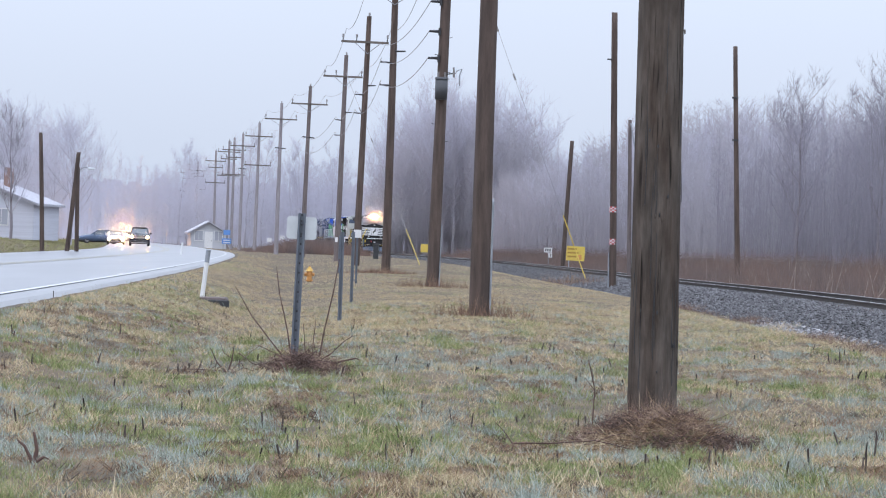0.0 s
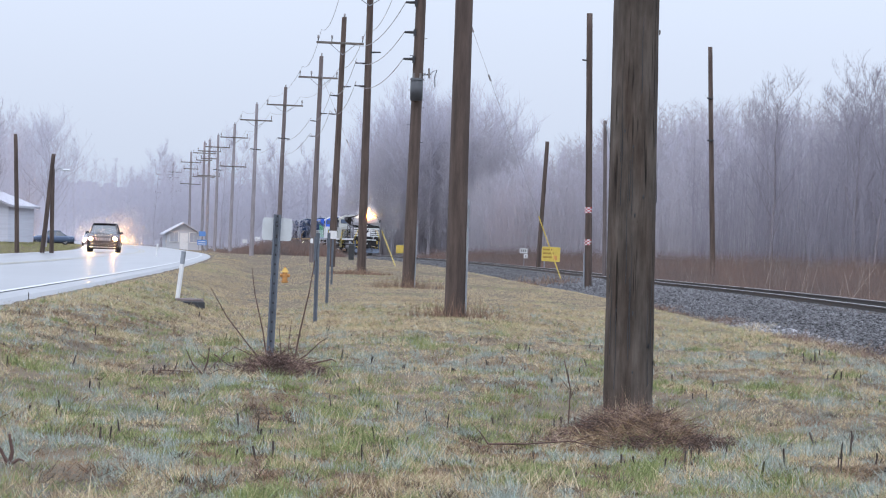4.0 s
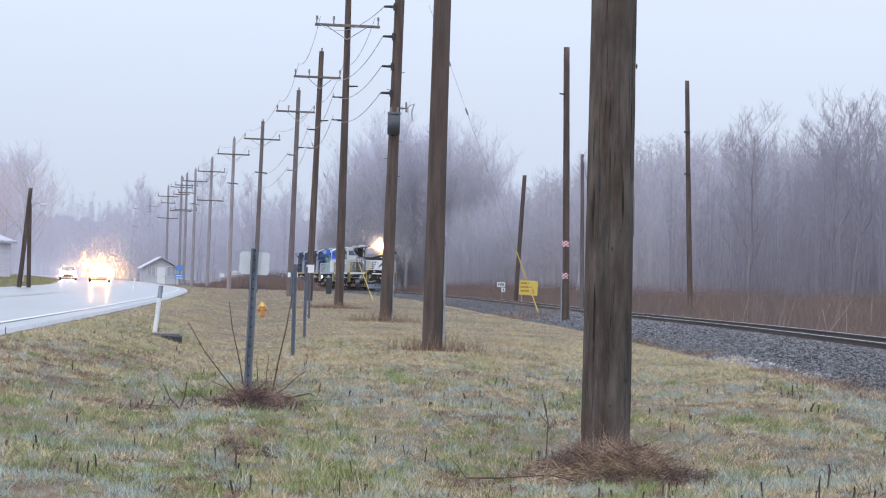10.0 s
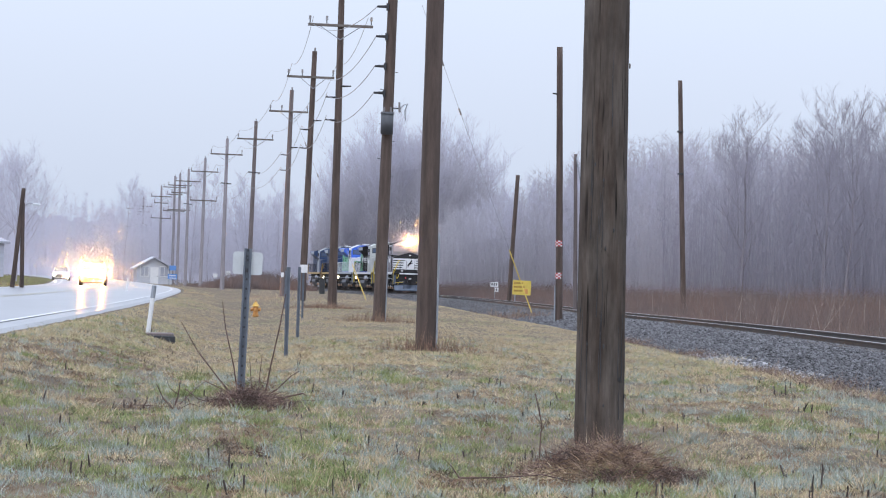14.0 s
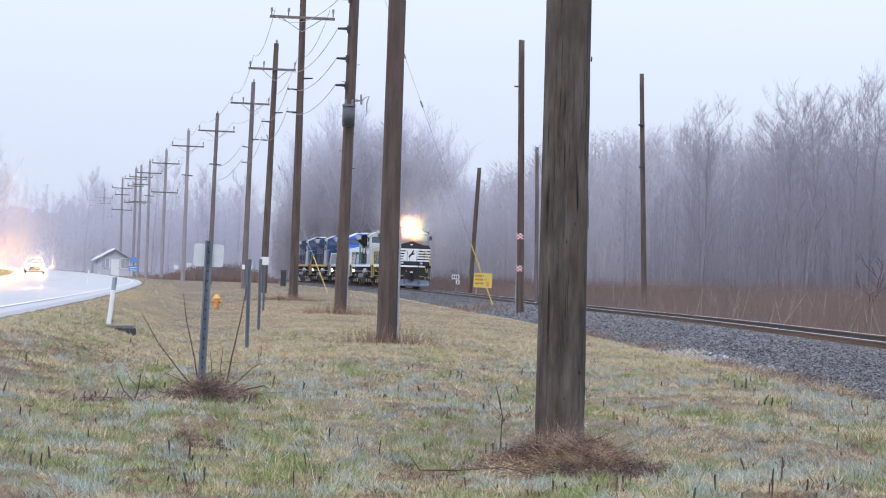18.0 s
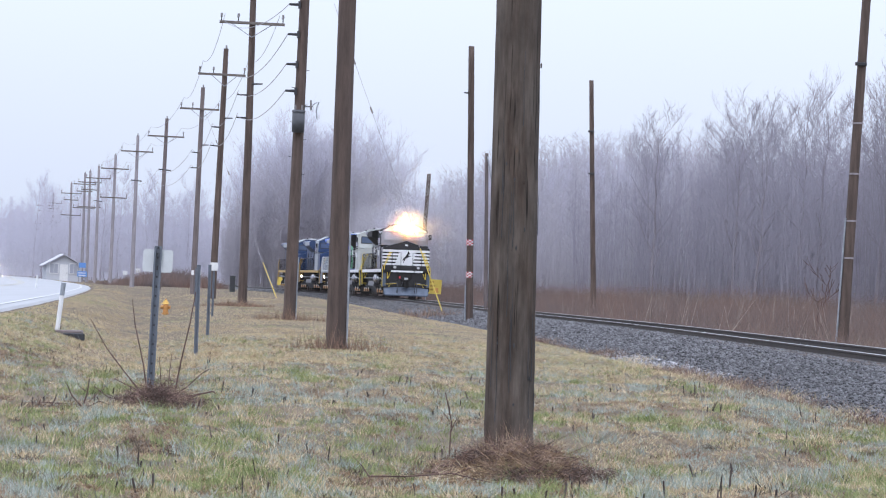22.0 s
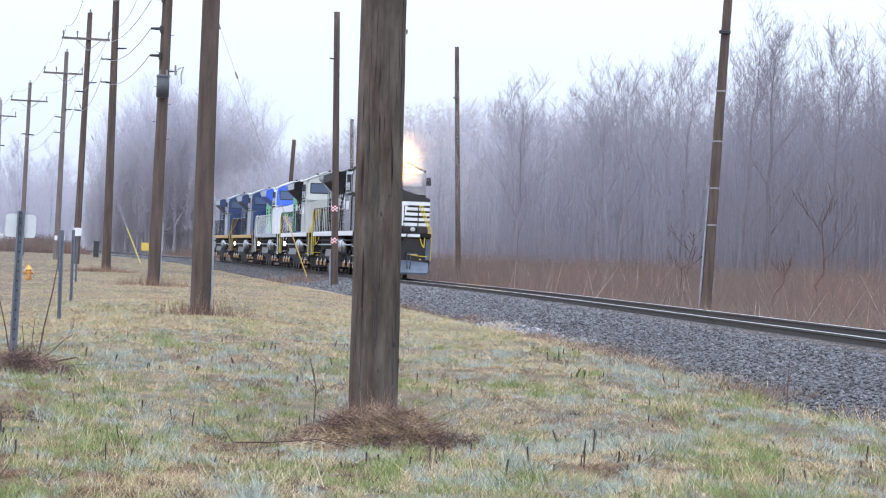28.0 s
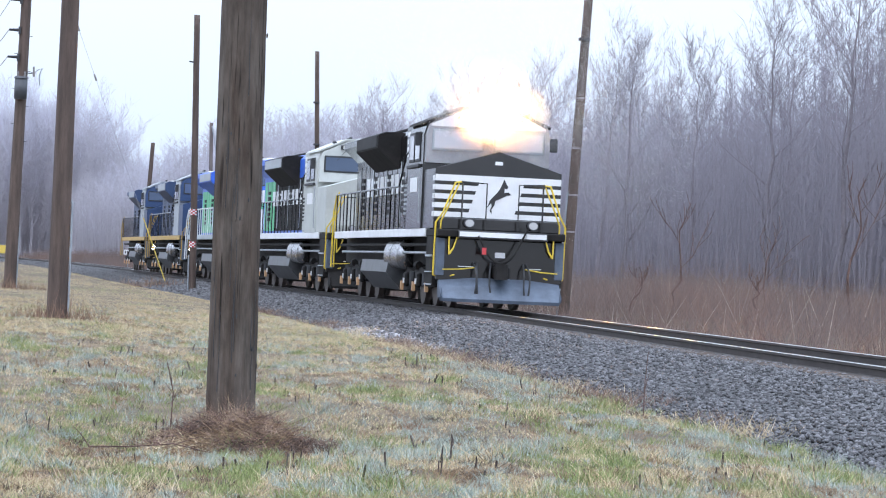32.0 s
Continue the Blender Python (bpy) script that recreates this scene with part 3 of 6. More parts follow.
def channel_post(x, y, h, lean=0.0, w=0.08, label="grey galvanised U-channel sign post", cat="sign post", holes=True):
    root = tagged(new("sign_post"), label, cat, "sign posts")
    root.location = (x, y, gz(x, y))
    m = Matrix.Rotation(lean, 4, "Y")
    half = [(0.5, -0.008), (0.5, -0.015), (0.26, -0.015), (0.2, 0.014), (0.0, 0.014)]
    outer = [(0.0, 0.022), (0.27, 0.022), (0.34, -0.008)]
    ring = [(a * w, b) for a, b in half] + [(-a * w, b) for a, b in half[-2::-1]] + [(-a * w, b) for a, b in outer[::-1]] + [(a * w, b) for a, b in outer[1:]]
    bm = B()
    lo, hi = [bm.verts.new(m @ Vector((a, b, -0.3))) for a, b in ring], [bm.verts.new(m @ Vector((a, b, h))) for a, b in ring]
    for k in range(len(ring)):
        j = (k + 1) % len(ring)
        bm.faces.new((lo[k], lo[j], hi[j], hi[k]))
    bm.faces.new(hi)
    bmesh.ops.recalc_face_normals(bm, faces=bm.faces[:])
    post = part("channel", bm, M_post, root)
    if holes:
        for k in range(int(h / 0.1)):
            z = 0.15 + 0.1 * k
            part("hole", box(B(), -0.008, 0.008, 0.0105, 0.0135, z, z + 0.022, 0, m), M_dark, post)
    return root


def plate(parent, x0, x1, y, z0, z1, material, lean=0.0, r=0.05, name="plate", label=""):
    """A sign plate with rounded corners."""
    out = []
    for cx, cz, a0 in ((x1 - r, z1 - r, 0), (x0 + r, z1 - r, 90), (x0 + r, z0 + r, 180), (x1 - r, z0 + r, 270)):
        for k in range(4):
            a = math.radians(a0 + 30 * k)
            out.append((cx + r * math.cos(a), cz + r * math.sin(a)))
    bm = prism(B(), out, y, y + 0.006)
    bmesh.ops.transform(bm, matrix=Matrix.Rotation(lean, 4, "Y"), verts=bm.verts[:])
    return part(name, bm, material, parent, label)


sp = channel_post(-1.51, 29.4, 1.58, 0.022)
plate(sp, -0.155, 0.155, 0.034, 1.31, 1.545, M_signback, 0.022, 0.03, "sign_plate", "bare aluminium back of a road sign")
for z in (1.34, 1.5):
    part("bolt", tube(B(), [(0.03, -0.03, z), (0.03, 0.03, z)], 0.01, 0.01, 6), M_dark, sp)
channel_post(-1.88, 52.6, 1.65, 0.0, 0.075, holes=False)
channel_post(-2.18, 68.5, 1.7, 0.0, 0.075, holes=False)
s4 = channel_post(-2.88, 94.7, 1.75, 0.0, 0.07, holes=False)
plate(s4, -0.13, 0.13, -0.03, 1.52, 1.79, M_white, 0.0, 0.02, "sign_plate", "small white sign plate")
s5 = channel_post(-4.4, 120, 1.6, 0.0, 0.07, holes=False)
plate(s5, -0.20, -0.08, -0.03, 1.32, 1.52, M_white, 0.0, 0.02, "sign_plate", "small white sign plate")
plate(s5, 0.08, 0.22, -0.03, 1.32, 1.54, M_white, 0.0, 0.02, "sign_plate", "small white sign plate")

# white road edge marker, leaning
root = tagged(new("delineator_post"), "leaning white plastic road edge marker post", "marker post")
root.location = (-4.76, 56.0, gz(-4.76, 56.0))
bm = tube(B(), [(0, 0, -0.2), (0.115, 0, 0.93)], 0.045, 0.045, 8)
part("post", bm, M_white, root)
part("cap_band", tube(B(), [(0.092, 0, 0.70), (0.116, 0, 0.95)], 0.047, 0.047, 8), M_galv, root, "grey reflective band")
root = tagged(new("delineator_post"), "leaning white plastic road edge marker post far along the verge", "marker post")
root.location = (-13.9, 150, gz(-13.9, 150))
part("post", tube(B(), [(0, 0, -0.2), (0.06, 0, 0.75)], 0.05, 0.05, 6), M_white, root)

# hydrant
root = tagged(new("fire_hydrant"), "weathered orange-yellow fire hydrant in the grass", "fire hydrant")
root.location = (-4.88, 104, gz(-4.88, 104))
root.scale = (1.14, 1.14, 1.14)
part("barrel", tube(B(), [(0, 0, -0.1), (0, 0, 0.08), (0, 0, 0.08), (0, 0, 0.34)], 0.085, 0.085, 10), M_hyd, root, smooth=False)
part("base_flange", tube(B(), [(0, 0, 0.02), (0, 0, 0.06)], 0.12, 0.12, 10), M_hyd, root)
bm = B()
for a, b, r in ((0.34, 0.37, 0.14), (0.37, 0.43, 0.10), (0.43, 0.47, 0.06)):
    tube(bm, [(0, 0, a), (0, 0, b)], r, r * 0.85, 10)
part("bonnet", bm, mat("bonnet_paint", (0.66, 0.42, 0.10), 0.5), root, "yellow bonnet")
part("operating_nut", tube(B(), [(0, 0, 0.46), (0, 0, 0.51)], 0.03, 0.025, 5), M_hyd, root)
for d in ((-1, 0), (1, 0), (0, -1)):
    part("nozzle", tube(B(), [(0.07 * d[0], 0.07 * d[1], 0.24), (0.16 * d[0], 0.16 * d[1], 0.24)], 0.055, 0.055, 8), M_hyd, root)

# trackside yellow notice on a stake
ys = tagged(new("notice_board"), "yellow rectangular notice board with dark unreadable lines beside the track", "sign")
ys.location = (8.92, 191, gz(8.92, 191))
part("stake", tube(B(), [(-0.4, 0.04, -0.4), (-0.4, 0.04, 1.75)], 0.035, 0.035, 6), M_galv, ys)
brd = plate(ys, -0.62, 0.62, -0.01, 0.82, 1.80, M_yellow, 0.03, 0.02, "board")
for k, (w, z) in enumerate(((0.62, 1.56), (0.74, 1.30), (0.6, 1.04))):
    part("text_bar", box(B(), -0.5, -0.5 + w, -0.019, -0.0145, z, z + 0.12), mat("faded_print", (0.45, 0.27, 0.05), 0.6), brd)
part("patch", box(B(), 0.18, 0.46, -0.019, -0.0145, 0.9, 1.22), mat("faded_patch", (0.7, 0.33, 0.1), 0.6), brd)
ys2 = tagged(new("notice_board"), "small yellow notice board far along the track", "sign")
ys2.location = (-2.2, 335, gz(-2.2, 335))
part("stake", tube(B(), [(0, 0.03, -0.2), (0, 0.03, 1.5)], 0.03, 0.03, 6), M_galv, ys2)
plate(ys2, -0.46, 0.46, -0.01, 0.75, 1.7, M_yellow, 0.0, 0.02, "board")

# track number signs
ms = tagged(new("track_marker"), "white track marker plates with unreadable figures on a thin post", "sign")
ms.location = (8.45, 226, gz(8.45, 226))
part("post", tube(B(), [(0, 0, -0.2), (0, 0, 1.6)], 0.03, 0.03, 6), M_galv, ms)
pl = plate(ms, -0.36, 0.26, -0.035, 1.3, 1.68, M_white, 0.0, 0.01, "number_plate")
for k in range(3):
    part("figure_bar", box(B(), -0.28 + 0.17 * k, -0.18 + 0.17 * k, -0.042, -0.0385, 1.38, 1.6), M_dark, pl)
pl = plate(ms, -0.02, 0.3, -0.035, 0.9, 1.24, M_white, 0.0, 0.01, "number_plate")
part("figure_bar", box(B(), 0.1, 0.18, -0.042, -0.0385, 0.97, 1.17), M_dark, pl)
for x, y in ((3.2, 190.0),):
    m2 = tagged(new("track_marker"), "slender white track marker post", "sign")
    m2.location = (x, y, 0.0)
    part("post", tube(B(), [(0, 0, -0.2), (0, 0, 2.6)], 0.04, 0.04, 6), M_white, m2)
for x, y, h in ((-20.0, 325.0, 1.2), (-17.4, 305.0, 1.5)):
    m2 = tagged(new("road_sign"), "small white road sign on a thin post", "sign", "small road signs")
    m2.location = (x, y, gz(x, y))
    part("post", tube(B(), [(0, 0, -0.2), (0, 0, h)], 0.035, 0.035, 6), M_galv, m2)
    plate(m2, -0.26, 0.26, -0.04, h - 0.15, h + 0.3, M_white, 0.0, 0.03, "sign_plate")

# trackside equipment case
cab = tagged(new("equipment_case"), "narrow dark grey-green trackside equipment case", "cabinet")
cab.location = (-5.45, 230, gz(-5.45, 230))
part("body", box(B(), -0.22, 0.22, -0.2, 0.2, -0.1, 1.25, 0.02), mat("case_paint", (0.07, 0.08, 0.07), 0.6), cab)
part("lid", box(B(), -0.25, 0.25, -0.23, 0.23, 1.25, 1.31, 0.015), M_dark, cab)
part("door", box(B(), -0.18, 0.18, -0.215, -0.2, 0.1, 1.18, 0.004), M_dark, cab)

# blue sign board at the bend
bs = tagged(new("blue_sign_board"), "blue roadside sign boards on two posts with pale unreadable lines", "sign")
bs.location = (-25.75, 336, gz(-25.75, 336))
for s in (-0.4, 0.4):
    part("post", tube(B(), [(s, 0.05, -0.2), (s, 0.05, 2.25)], 0.05, 0.05, 6), M_galv, bs)
b1 = plate(bs, -0.40, 0.40, -0.02, 1.72, 2.3, M_blue, 0.0, 0.05, "board")
b2 = plate(bs, -0.56, 0.56, -0.02, 0.66, 1.3, M_blue, 0.0, 0.05, "board")
for z in (0.7, 0.98):
    part("text_bar", box(B(), -0.42, 0.42, -0.03, -0.023, z + 0.06, z + 0.16), M_white, b2)

# ---------------------------------------------------------------- houses
# house walls, roofs and panes have the haze mixed into their colours
M_siding = mat("hazed_white_siding", (0.50, 0.52, 0.56), 0.7, vary=0.1, scale=1.0, fine=14.0, stretch=(0.2, 0.2, 6))
M_siding2 = mat("hazed_grey_siding", (0.60, 0.62, 0.69), 0.7, vary=0.1, scale=1.0, fine=14.0, stretch=(0.2, 0.2, 6))
M_roof = mat("hazed_shingle_roof", (0.46, 0.46, 0.51), 0.85, vary=0.2, scale=3.0, fine=20.0)
M_pane = glass_mat("hazed_window_pane", (0.36, 0.38, 0.43))


def house(x, y, w, d, h, roof, turn, wall, label):
    root = tagged(new("house"), label, "house", "houses by the road")
    root.location, root.rotation_euler = (x, y, gz(x, y) - 0.1), (0, 0, turn)
    t = 0.2
    for x0, x1, y0, y1 in ((-w / 2, w / 2, -d / 2, -d / 2 + t), (-w / 2, w / 2, d / 2 - t, d / 2), (-w / 2, -w / 2 + t, -d / 2 + t, d / 2 - t), (w / 2 - t, w / 2, -d / 2 + t, d / 2 - t)):
        part("wall", box(B(), x0, x1, y0, y1, 0, h), wall, root)
    for s in (-1, 1):
        bm = prism(B(), [(s * (w / 2 + 0.4), h - 0.15), (s * (w / 2 + 0.4), h + 0.02), (0, h + roof + 0.17), (0, h + roof)], -d / 2 - 0.4, d / 2 + 0.4)
        part("roof", bm, M_roof, root)
    for yy in (-d / 2 + 0.004, d / 2 - t - 0.004):
        part("gable", prism(B(), [(-w / 2, h), (w / 2, h), (0, h + roof - 0.05)], yy, yy + t), wall, root)
    for k in (-0.28, 0.28):
        wx = k * w
        f = part("window", box(B(), wx - 0.55, wx + 0.55, -d / 2 - 0.06, -d / 2 - 0.005, 1.0, 2.3), M_white, root, "white framed window")
        for s in (-0.48, 0.02):
            part("pane", box(B(), wx + s, wx + s + 0.46, -d / 2 - 0.07, -d / 2 - 0.062, 1.08, 2.22), M_pane, f)
    dr = part("door", box(B(), -0.5, 0.5, -d / 2 - 0.05, -d / 2 - 0.005, 0.1, 2.15), M_blue if wall is M_siding2 else M_white, root, "front door")
    part("handle", box(B(), 0.36, 0.42, -d / 2 - 0.09, -d / 2 - 0.052, 1.0, 1.1), M_dark, dr)
    if w > 8:
        part("chimney", box(B(), w * 0.2, w * 0.2 + 0.6, -0.3, 0.3, h + roof * 0.3, h + roof + 0.7), mat("chimney_brick", (0.3, 0.2, 0.17), 0.9), root)
    return root


house(-29.3, 350, 4.3, 7.0, 2.0, 1.3, 0.15, M_siding, "small white sided house with a pitched grey roof")
house(-35.5, 214, 11.0, 8.0, 2.7, 2.0, -0.1, M_siding2, "low grey sided house half hidden by bare trees")

# ---------------------------------------------------------------- locomotives
M_black = mat("loco_black", (0.016, 0.015, 0.0155), 0.15, spec=0.8, vary=0.4, scale=1.5, fine=12.0)
M_underframe = mat("grimy_underframe", (0.020, 0.0185, 0.018), 0.8, 0.0, spec=0.25, vary=0.45, scale=2.0, fine=14.0)
M_primer = mat("grey_primer", (0.47, 0.49, 0.47), 0.6, vary=0.12, scale=1.2, fine=10.0)
M_lblue = mat("bright_blue_paint", (0.045, 0.14, 0.60), 0.4, vary=0.15, scale=1.5)
M_lgreen = mat("green_paint", (0.12, 0.50, 0.25), 0.45, vary=0.15, scale=1.5)
M_lwhite = mat("loco_white", (0.74, 0.75, 0.76), 0.45, vary=0.1, scale=2.0)
M_navy = mat("navy_paint", (0.03, 0.06, 0.14), 0.4, vary=0.25, scale=1.5)
# lead cab front: grey with the paint's reflections put into its colour
M_cabfront = mat("cab_front_reflection_grey", (0.34, 0.34, 0.36), 0.4, vary=0.2, scale=2.0)
M_lgrey = mat("loco_grey", (0.36, 0.39, 0.42), 0.5, vary=0.12, scale=1.5)
M_gold = mat("gold_paint", (0.50, 0.32, 0.08), 0.5, vary=0.15, scale=2.0)
M_railyel = mat("handrail_yellow", (0.75, 0.55, 0.05), 0.45, vary=0.1)
M_plow = mat("plow_blue_grey", (0.10, 0.128, 0.175), 0.55, 0.1, vary=0.3, scale=3.0)
M_tank = mat("tank_grey", (0.10, 0.105, 0.112), 0.4, 0.3, vary=0.3, scale=2.0)
M_chrome = mat("air_reservoir_steel", (0.42, 0.42, 0.43), 0.25, 0.9, vary=0.3, scale=3.0)
M_tag = mat("spring_tag", (0.55, 0.33, 0.17), 0.6, vary=0.2)
M_grille = mat("radiator_mesh", (0.018, 0.018, 0.02), 0.8, vary=0.3, fine=60.0)
# pale glass tint: the bright reflection is painted into the panes
M_wind = glass_mat("reflection_tinted_glass", (0.52, 0.53, 0.58), 0.06)
M_wind2 = glass_mat("dark_cab_glass", (0.10, 0.13, 0.19), 0.1)
M_wheel = mat("wheel_steel", (0.12, 0.10, 0.09), 0.5, 0.6, vary=0.3)
M_head = lamp_mat("headlight_glow", (1.0, 0.37, 0.065), 11500.0)
M_ditch = glass_mat("ditch_light_lens", (0.45, 0.45, 0.45), 0.1)
M_ditch2 = lamp_mat("trailing_ditch_glow", (1.0, 0.85, 0.6), 12.0)
M_num = mat("number_board", (0.75, 0.75, 0.72), 0.5)


# drawing heights of the bodywork and the heights they take over the rail
LEVEL_FROM = [0.0, 1.0, 1.42, 1.6, 1.9, 2.77, 2.86, 3.25, 3.33, 3.84, 4.2, 4.61, 5.0]
# the drawing is 23 m long; behind the cab the units are shorter
LONG_FROM, LONG_TO = [-12.0, 5.4, 13.0], [-10.3, 5.4, 13.0]
LEVEL_TO = [0.06, 1.0, 1.66, 1.86, 2.11, 3.12, 3.25, 3.70, 3.74, 4.30, 4.56, 4.80, 5.2]


def rod(bm, pts, r=0.018, n=5):
    return tube(bm, pts, r, r, n)


def loco(label, body, cab_col, nose_col, sill, rails, lead=False, second=None, stripe=None, lit=False, wing_col=None, front_col=None, low_rear=None):
    """A six-axle diesel with a wide nose cab. Its front points along +y, its wheels stand on z = 0."""
    root = tagged(new("locomotive"), label, "locomotive", "coupled locomotives of one train")
    root.empty_display_size = 1.0

    def P(n, bm, m, l="", par=None, smooth=False):
        for v in bm.verts:
            v.co.z = float(np.interp(v.co.z, LEVEL_FROM, LEVEL_TO))
            v.co.y = float(np.interp(v.co.y, LONG_FROM, LONG_TO))
        return part(n, bm, m, par or root, l, smooth)

    # frame, sill and walkways
    P("frame", box(B(), -1.05, 1.05, -10.4, 10.3, 0.95, 1.45, 0.03), M_underframe)
    for s in (-1, 1):
        P("side_sill", box(B(), min(s * 1.40, s * 1.52), max(s * 1.40, s * 1.52), -9.6, 8.9, 1.42, 1.60, 0.01), sill)
        P("walkway", box(B(), min(s * 0.95, s * 1.40), max(s * 0.95, s * 1.40), -9.6, 8.2, 1.52, 1.595), M_underframe)
    # long hood with its doors
    hood = P("long_hood", prism(B(), [(-0.88, 1.55), (0.88, 1.55), (0.88, 3.95), (0.70, 4.22), (-0.70, 4.22), (-0.88, 3.95)], -9.9, 5.9), body)
    for k in range(15):
        y = -9.5 + k * 0.98
        for s in (-1, 1):
            P("hood_door", box(B(), min(s * 0.88, s * 0.905), max(s * 0.88, s * 0.905), y, y + 0.86, 1.75, 3.35, 0.006), (second if second and k < 11 else low_rear if low_rear and k < 3 else M_underframe if low_rear else body), "", hood)
            if k % 3 == 1:
                for j in range(6):
                    P("louvre", box(B(), min(s * 0.905, s * 0.93), max(s * 0.905, s * 0.93), y + 0.12, y + 0.74, 2.1 + j * 0.16, 2.2 + j * 0.16), M_grille, "", hood)
    # radiator wings at the rear, dynamic brake and exhaust on top
    wing = P("radiator_wing", prism(B(), [(-1.50, 3.62), (-1.5, 4.0), (-1.3, 4.12), (1.3, 4.12), (1.5, 4.0), (1.50, 3.62), (0.88, 3.08), (-0.88, 3.08)], -5.2, -0.4), wing_col or body, "flared overhanging intake housing")
    for s in (-1, 1):
        gr = P("intake_grille", box(B(), min(s * 1.5, s * 1.52), max(s * 1.5, s * 1.52), -5.0, -0.6, 3.66, 3.98), M_grille if lead else M_lgrey, "", wing)
    P("radiator_deck", prism(B(), [(-1.30, 3.86), (-1.3, 4.1), (-1.1, 4.2), (1.1, 4.2), (1.3, 4.1), (1.30, 3.86), (0.88, 3.5), (-0.88, 3.5)], -10.0, -6.4), body)
    P("exhaust_stack", box(B(), -0.35, 0.35, -2.4, -1.2, 4.2, 4.45, 0.03), M_underframe)
    P("roof_deck", box(B(), -0.72, 0.72, -6.0, 0.8, 4.22, 4.32, 0.02), M_underframe)
    P("electrical_cabinet", box(B(), -1.40, 1.40, 4.62, 5.9, 1.6, 4.05, 0.05), cab_col)
    for s in (-1, 1):
        for j in range(3):
            d = P("cabinet_door", box(B(), min(s * 1.4, s * 1.42), max(s * 1.4, s * 1.42), 4.70 + j * 0.4, 5.05 + j * 0.4, 1.7, 3.0, 0.004), cab_col)
            for i in range(7):
                P("louvre", box(B(), min(s * 1.42, s * 1.435), max(s * 1.42, s * 1.435), 4.74 + j * 0.4, 5.0 + j * 0.4, 2.0 + i * 0.1, 2.05 + i * 0.1), M_grille if not lead else M_lgrey, "", d)
    # cab
    cabo = P("cab", prism(B(), [(-1.53, 1.6), (1.53, 1.6), (1.53, 3.68), (1.45, 3.96), (0.62, 4.55), (-0.62, 4.55), (-1.45, 3.96), (-1.53, 3.68)], 5.9, 8.25), cab_col)
    P("cab_roof", prism(B(), [(-1.52, 3.94), (-1.50, 4.02), (-0.64, 4.62), (0.64, 4.62), (1.50, 4.02), (1.52, 3.94), (0.62, 4.54), (-0.62, 4.54)], 5.7, 8.4), M_underframe if lead else cab_col, "", cabo)
    for s in (-1, 1):
        for y0, y1 in ((6.15, 6.9), (7.05, 7.8)):
            w = P("side_window", box(B(), min(s * 1.53, s * 1.55), max(s * 1.53, s * 1.55), y0, y1, 3.05, 3.75, 0.01), M_dark, "", cabo)
            P("pane", box(B(), min(s * 1.55, s * 1.556), max(s * 1.55, s * 1.556), y0 + 0.06, y1 - 0.06, 3.11, 3.69), M_wind if lead else M_wind2, "", w)
        P("mirror", box(B(), min(s * 1.58, s * 1.78), max(s * 1.58, s * 1.70), 7.95, 8.02, 3.42, 3.72, 0.01), M_dark, "wing mirror", cabo)
        P("arm_rest", box(B(), min(s * 1.53, s * 1.6), max(s * 1.53, s * 1.6), 6.1, 7.9, 2.93, 3.0, 0.01), M_dark, "", cabo)
    # windshield band
    brow = P("windshield_frame", prism(B(), [(-1.50, 3.02), (1.50, 3.02), (1.50, 3.66), (1.42, 3.93), (0.60, 4.50), (-0.60, 4.50), (-1.42, 3.93), (-1.50, 3.66)], 8.25, 8.45), M_cabfront if lead else front_col or cab_col, "", cabo)
    for x0, x1 in ((-1.36, -0.12), (0.12, 1.36)):
        g = P("windshield", box(B(), x0, x1, 8.45, 8.47, 3.33, 3.80, 0.02), M_lgrey if lead else M_dark, "", cabo)
        P("pane", box(B(), x0 + 0.05, x1 - 0.05, 8.47, 8.478, 3.38, 3.75), M_wind if lead else M_wind2, "", g)
        P("wiper", rod(B(), [((x0 + x1) / 2 - 0.05, 8.49, 4.02), ((x0 + x1) / 2 + 0.22, 8.50, 3.68)], 0.012, 4), M_dark, "", g)
    if lead:
        P("brow_panel", prism(B(), [(-1.40, 3.86), (1.40, 3.86), (1.38, 3.93), (0.59, 4.47), (-0.59, 4.47), (-1.38, 3.93)], 8.45, 8.462), M_lwhite, "white painted brow over the windshields", cabo)
    for s in (-1, 1):
        nb = P("number_board", box(B(), min(s * 0.28, s * 0.98), max(s * 0.28, s * 0.86), 8.462, 8.50, 4.06, 4.26, 0.012), M_num if lead else M_dark, "illuminated number board", cabo)
        for j in range(4):
            P("figure_bar", box(B(), s * 0.57 - 0.24 + j * 0.125, s * 0.57 - 0.16 + j * 0.125, 8.50, 8.506, 4.10, 4.22), M_dark if lead else M_num, "", nb)
    # headlights between the number boards
    hl = P("headlight_housing", box(B(), -0.24, 0.24, 8.462, 8.53, 4.06, 4.34, 0.03), M_dark, "", cabo)
    for s in (-0.12, 0.12):
        bm = tube(B(), [(s, 8.53, 4.2), (s, 8.545, 4.2)], 0.115, 0.115, 14)
        ring = tube(B(), [(s, 8.53, 4.2), (s, 8.60, 4.2)], 0.125, 0.125, 14, False)
        P("headlight_rim", ring, M_dark, "", hl)
        P("headlight", bm, M_head if lead else M_wind, "blazing warm headlight" if lead else "headlight", hl)
    # nose: full width, with a low peaked top
    nose = P("nose", prism(B(), [(-1.50, 1.6), (1.50, 1.6), (1.50, 2.86), (0.0, 3.25), (-1.50, 2.86)], 8.25, 10.0), nose_col, "short wide nose")
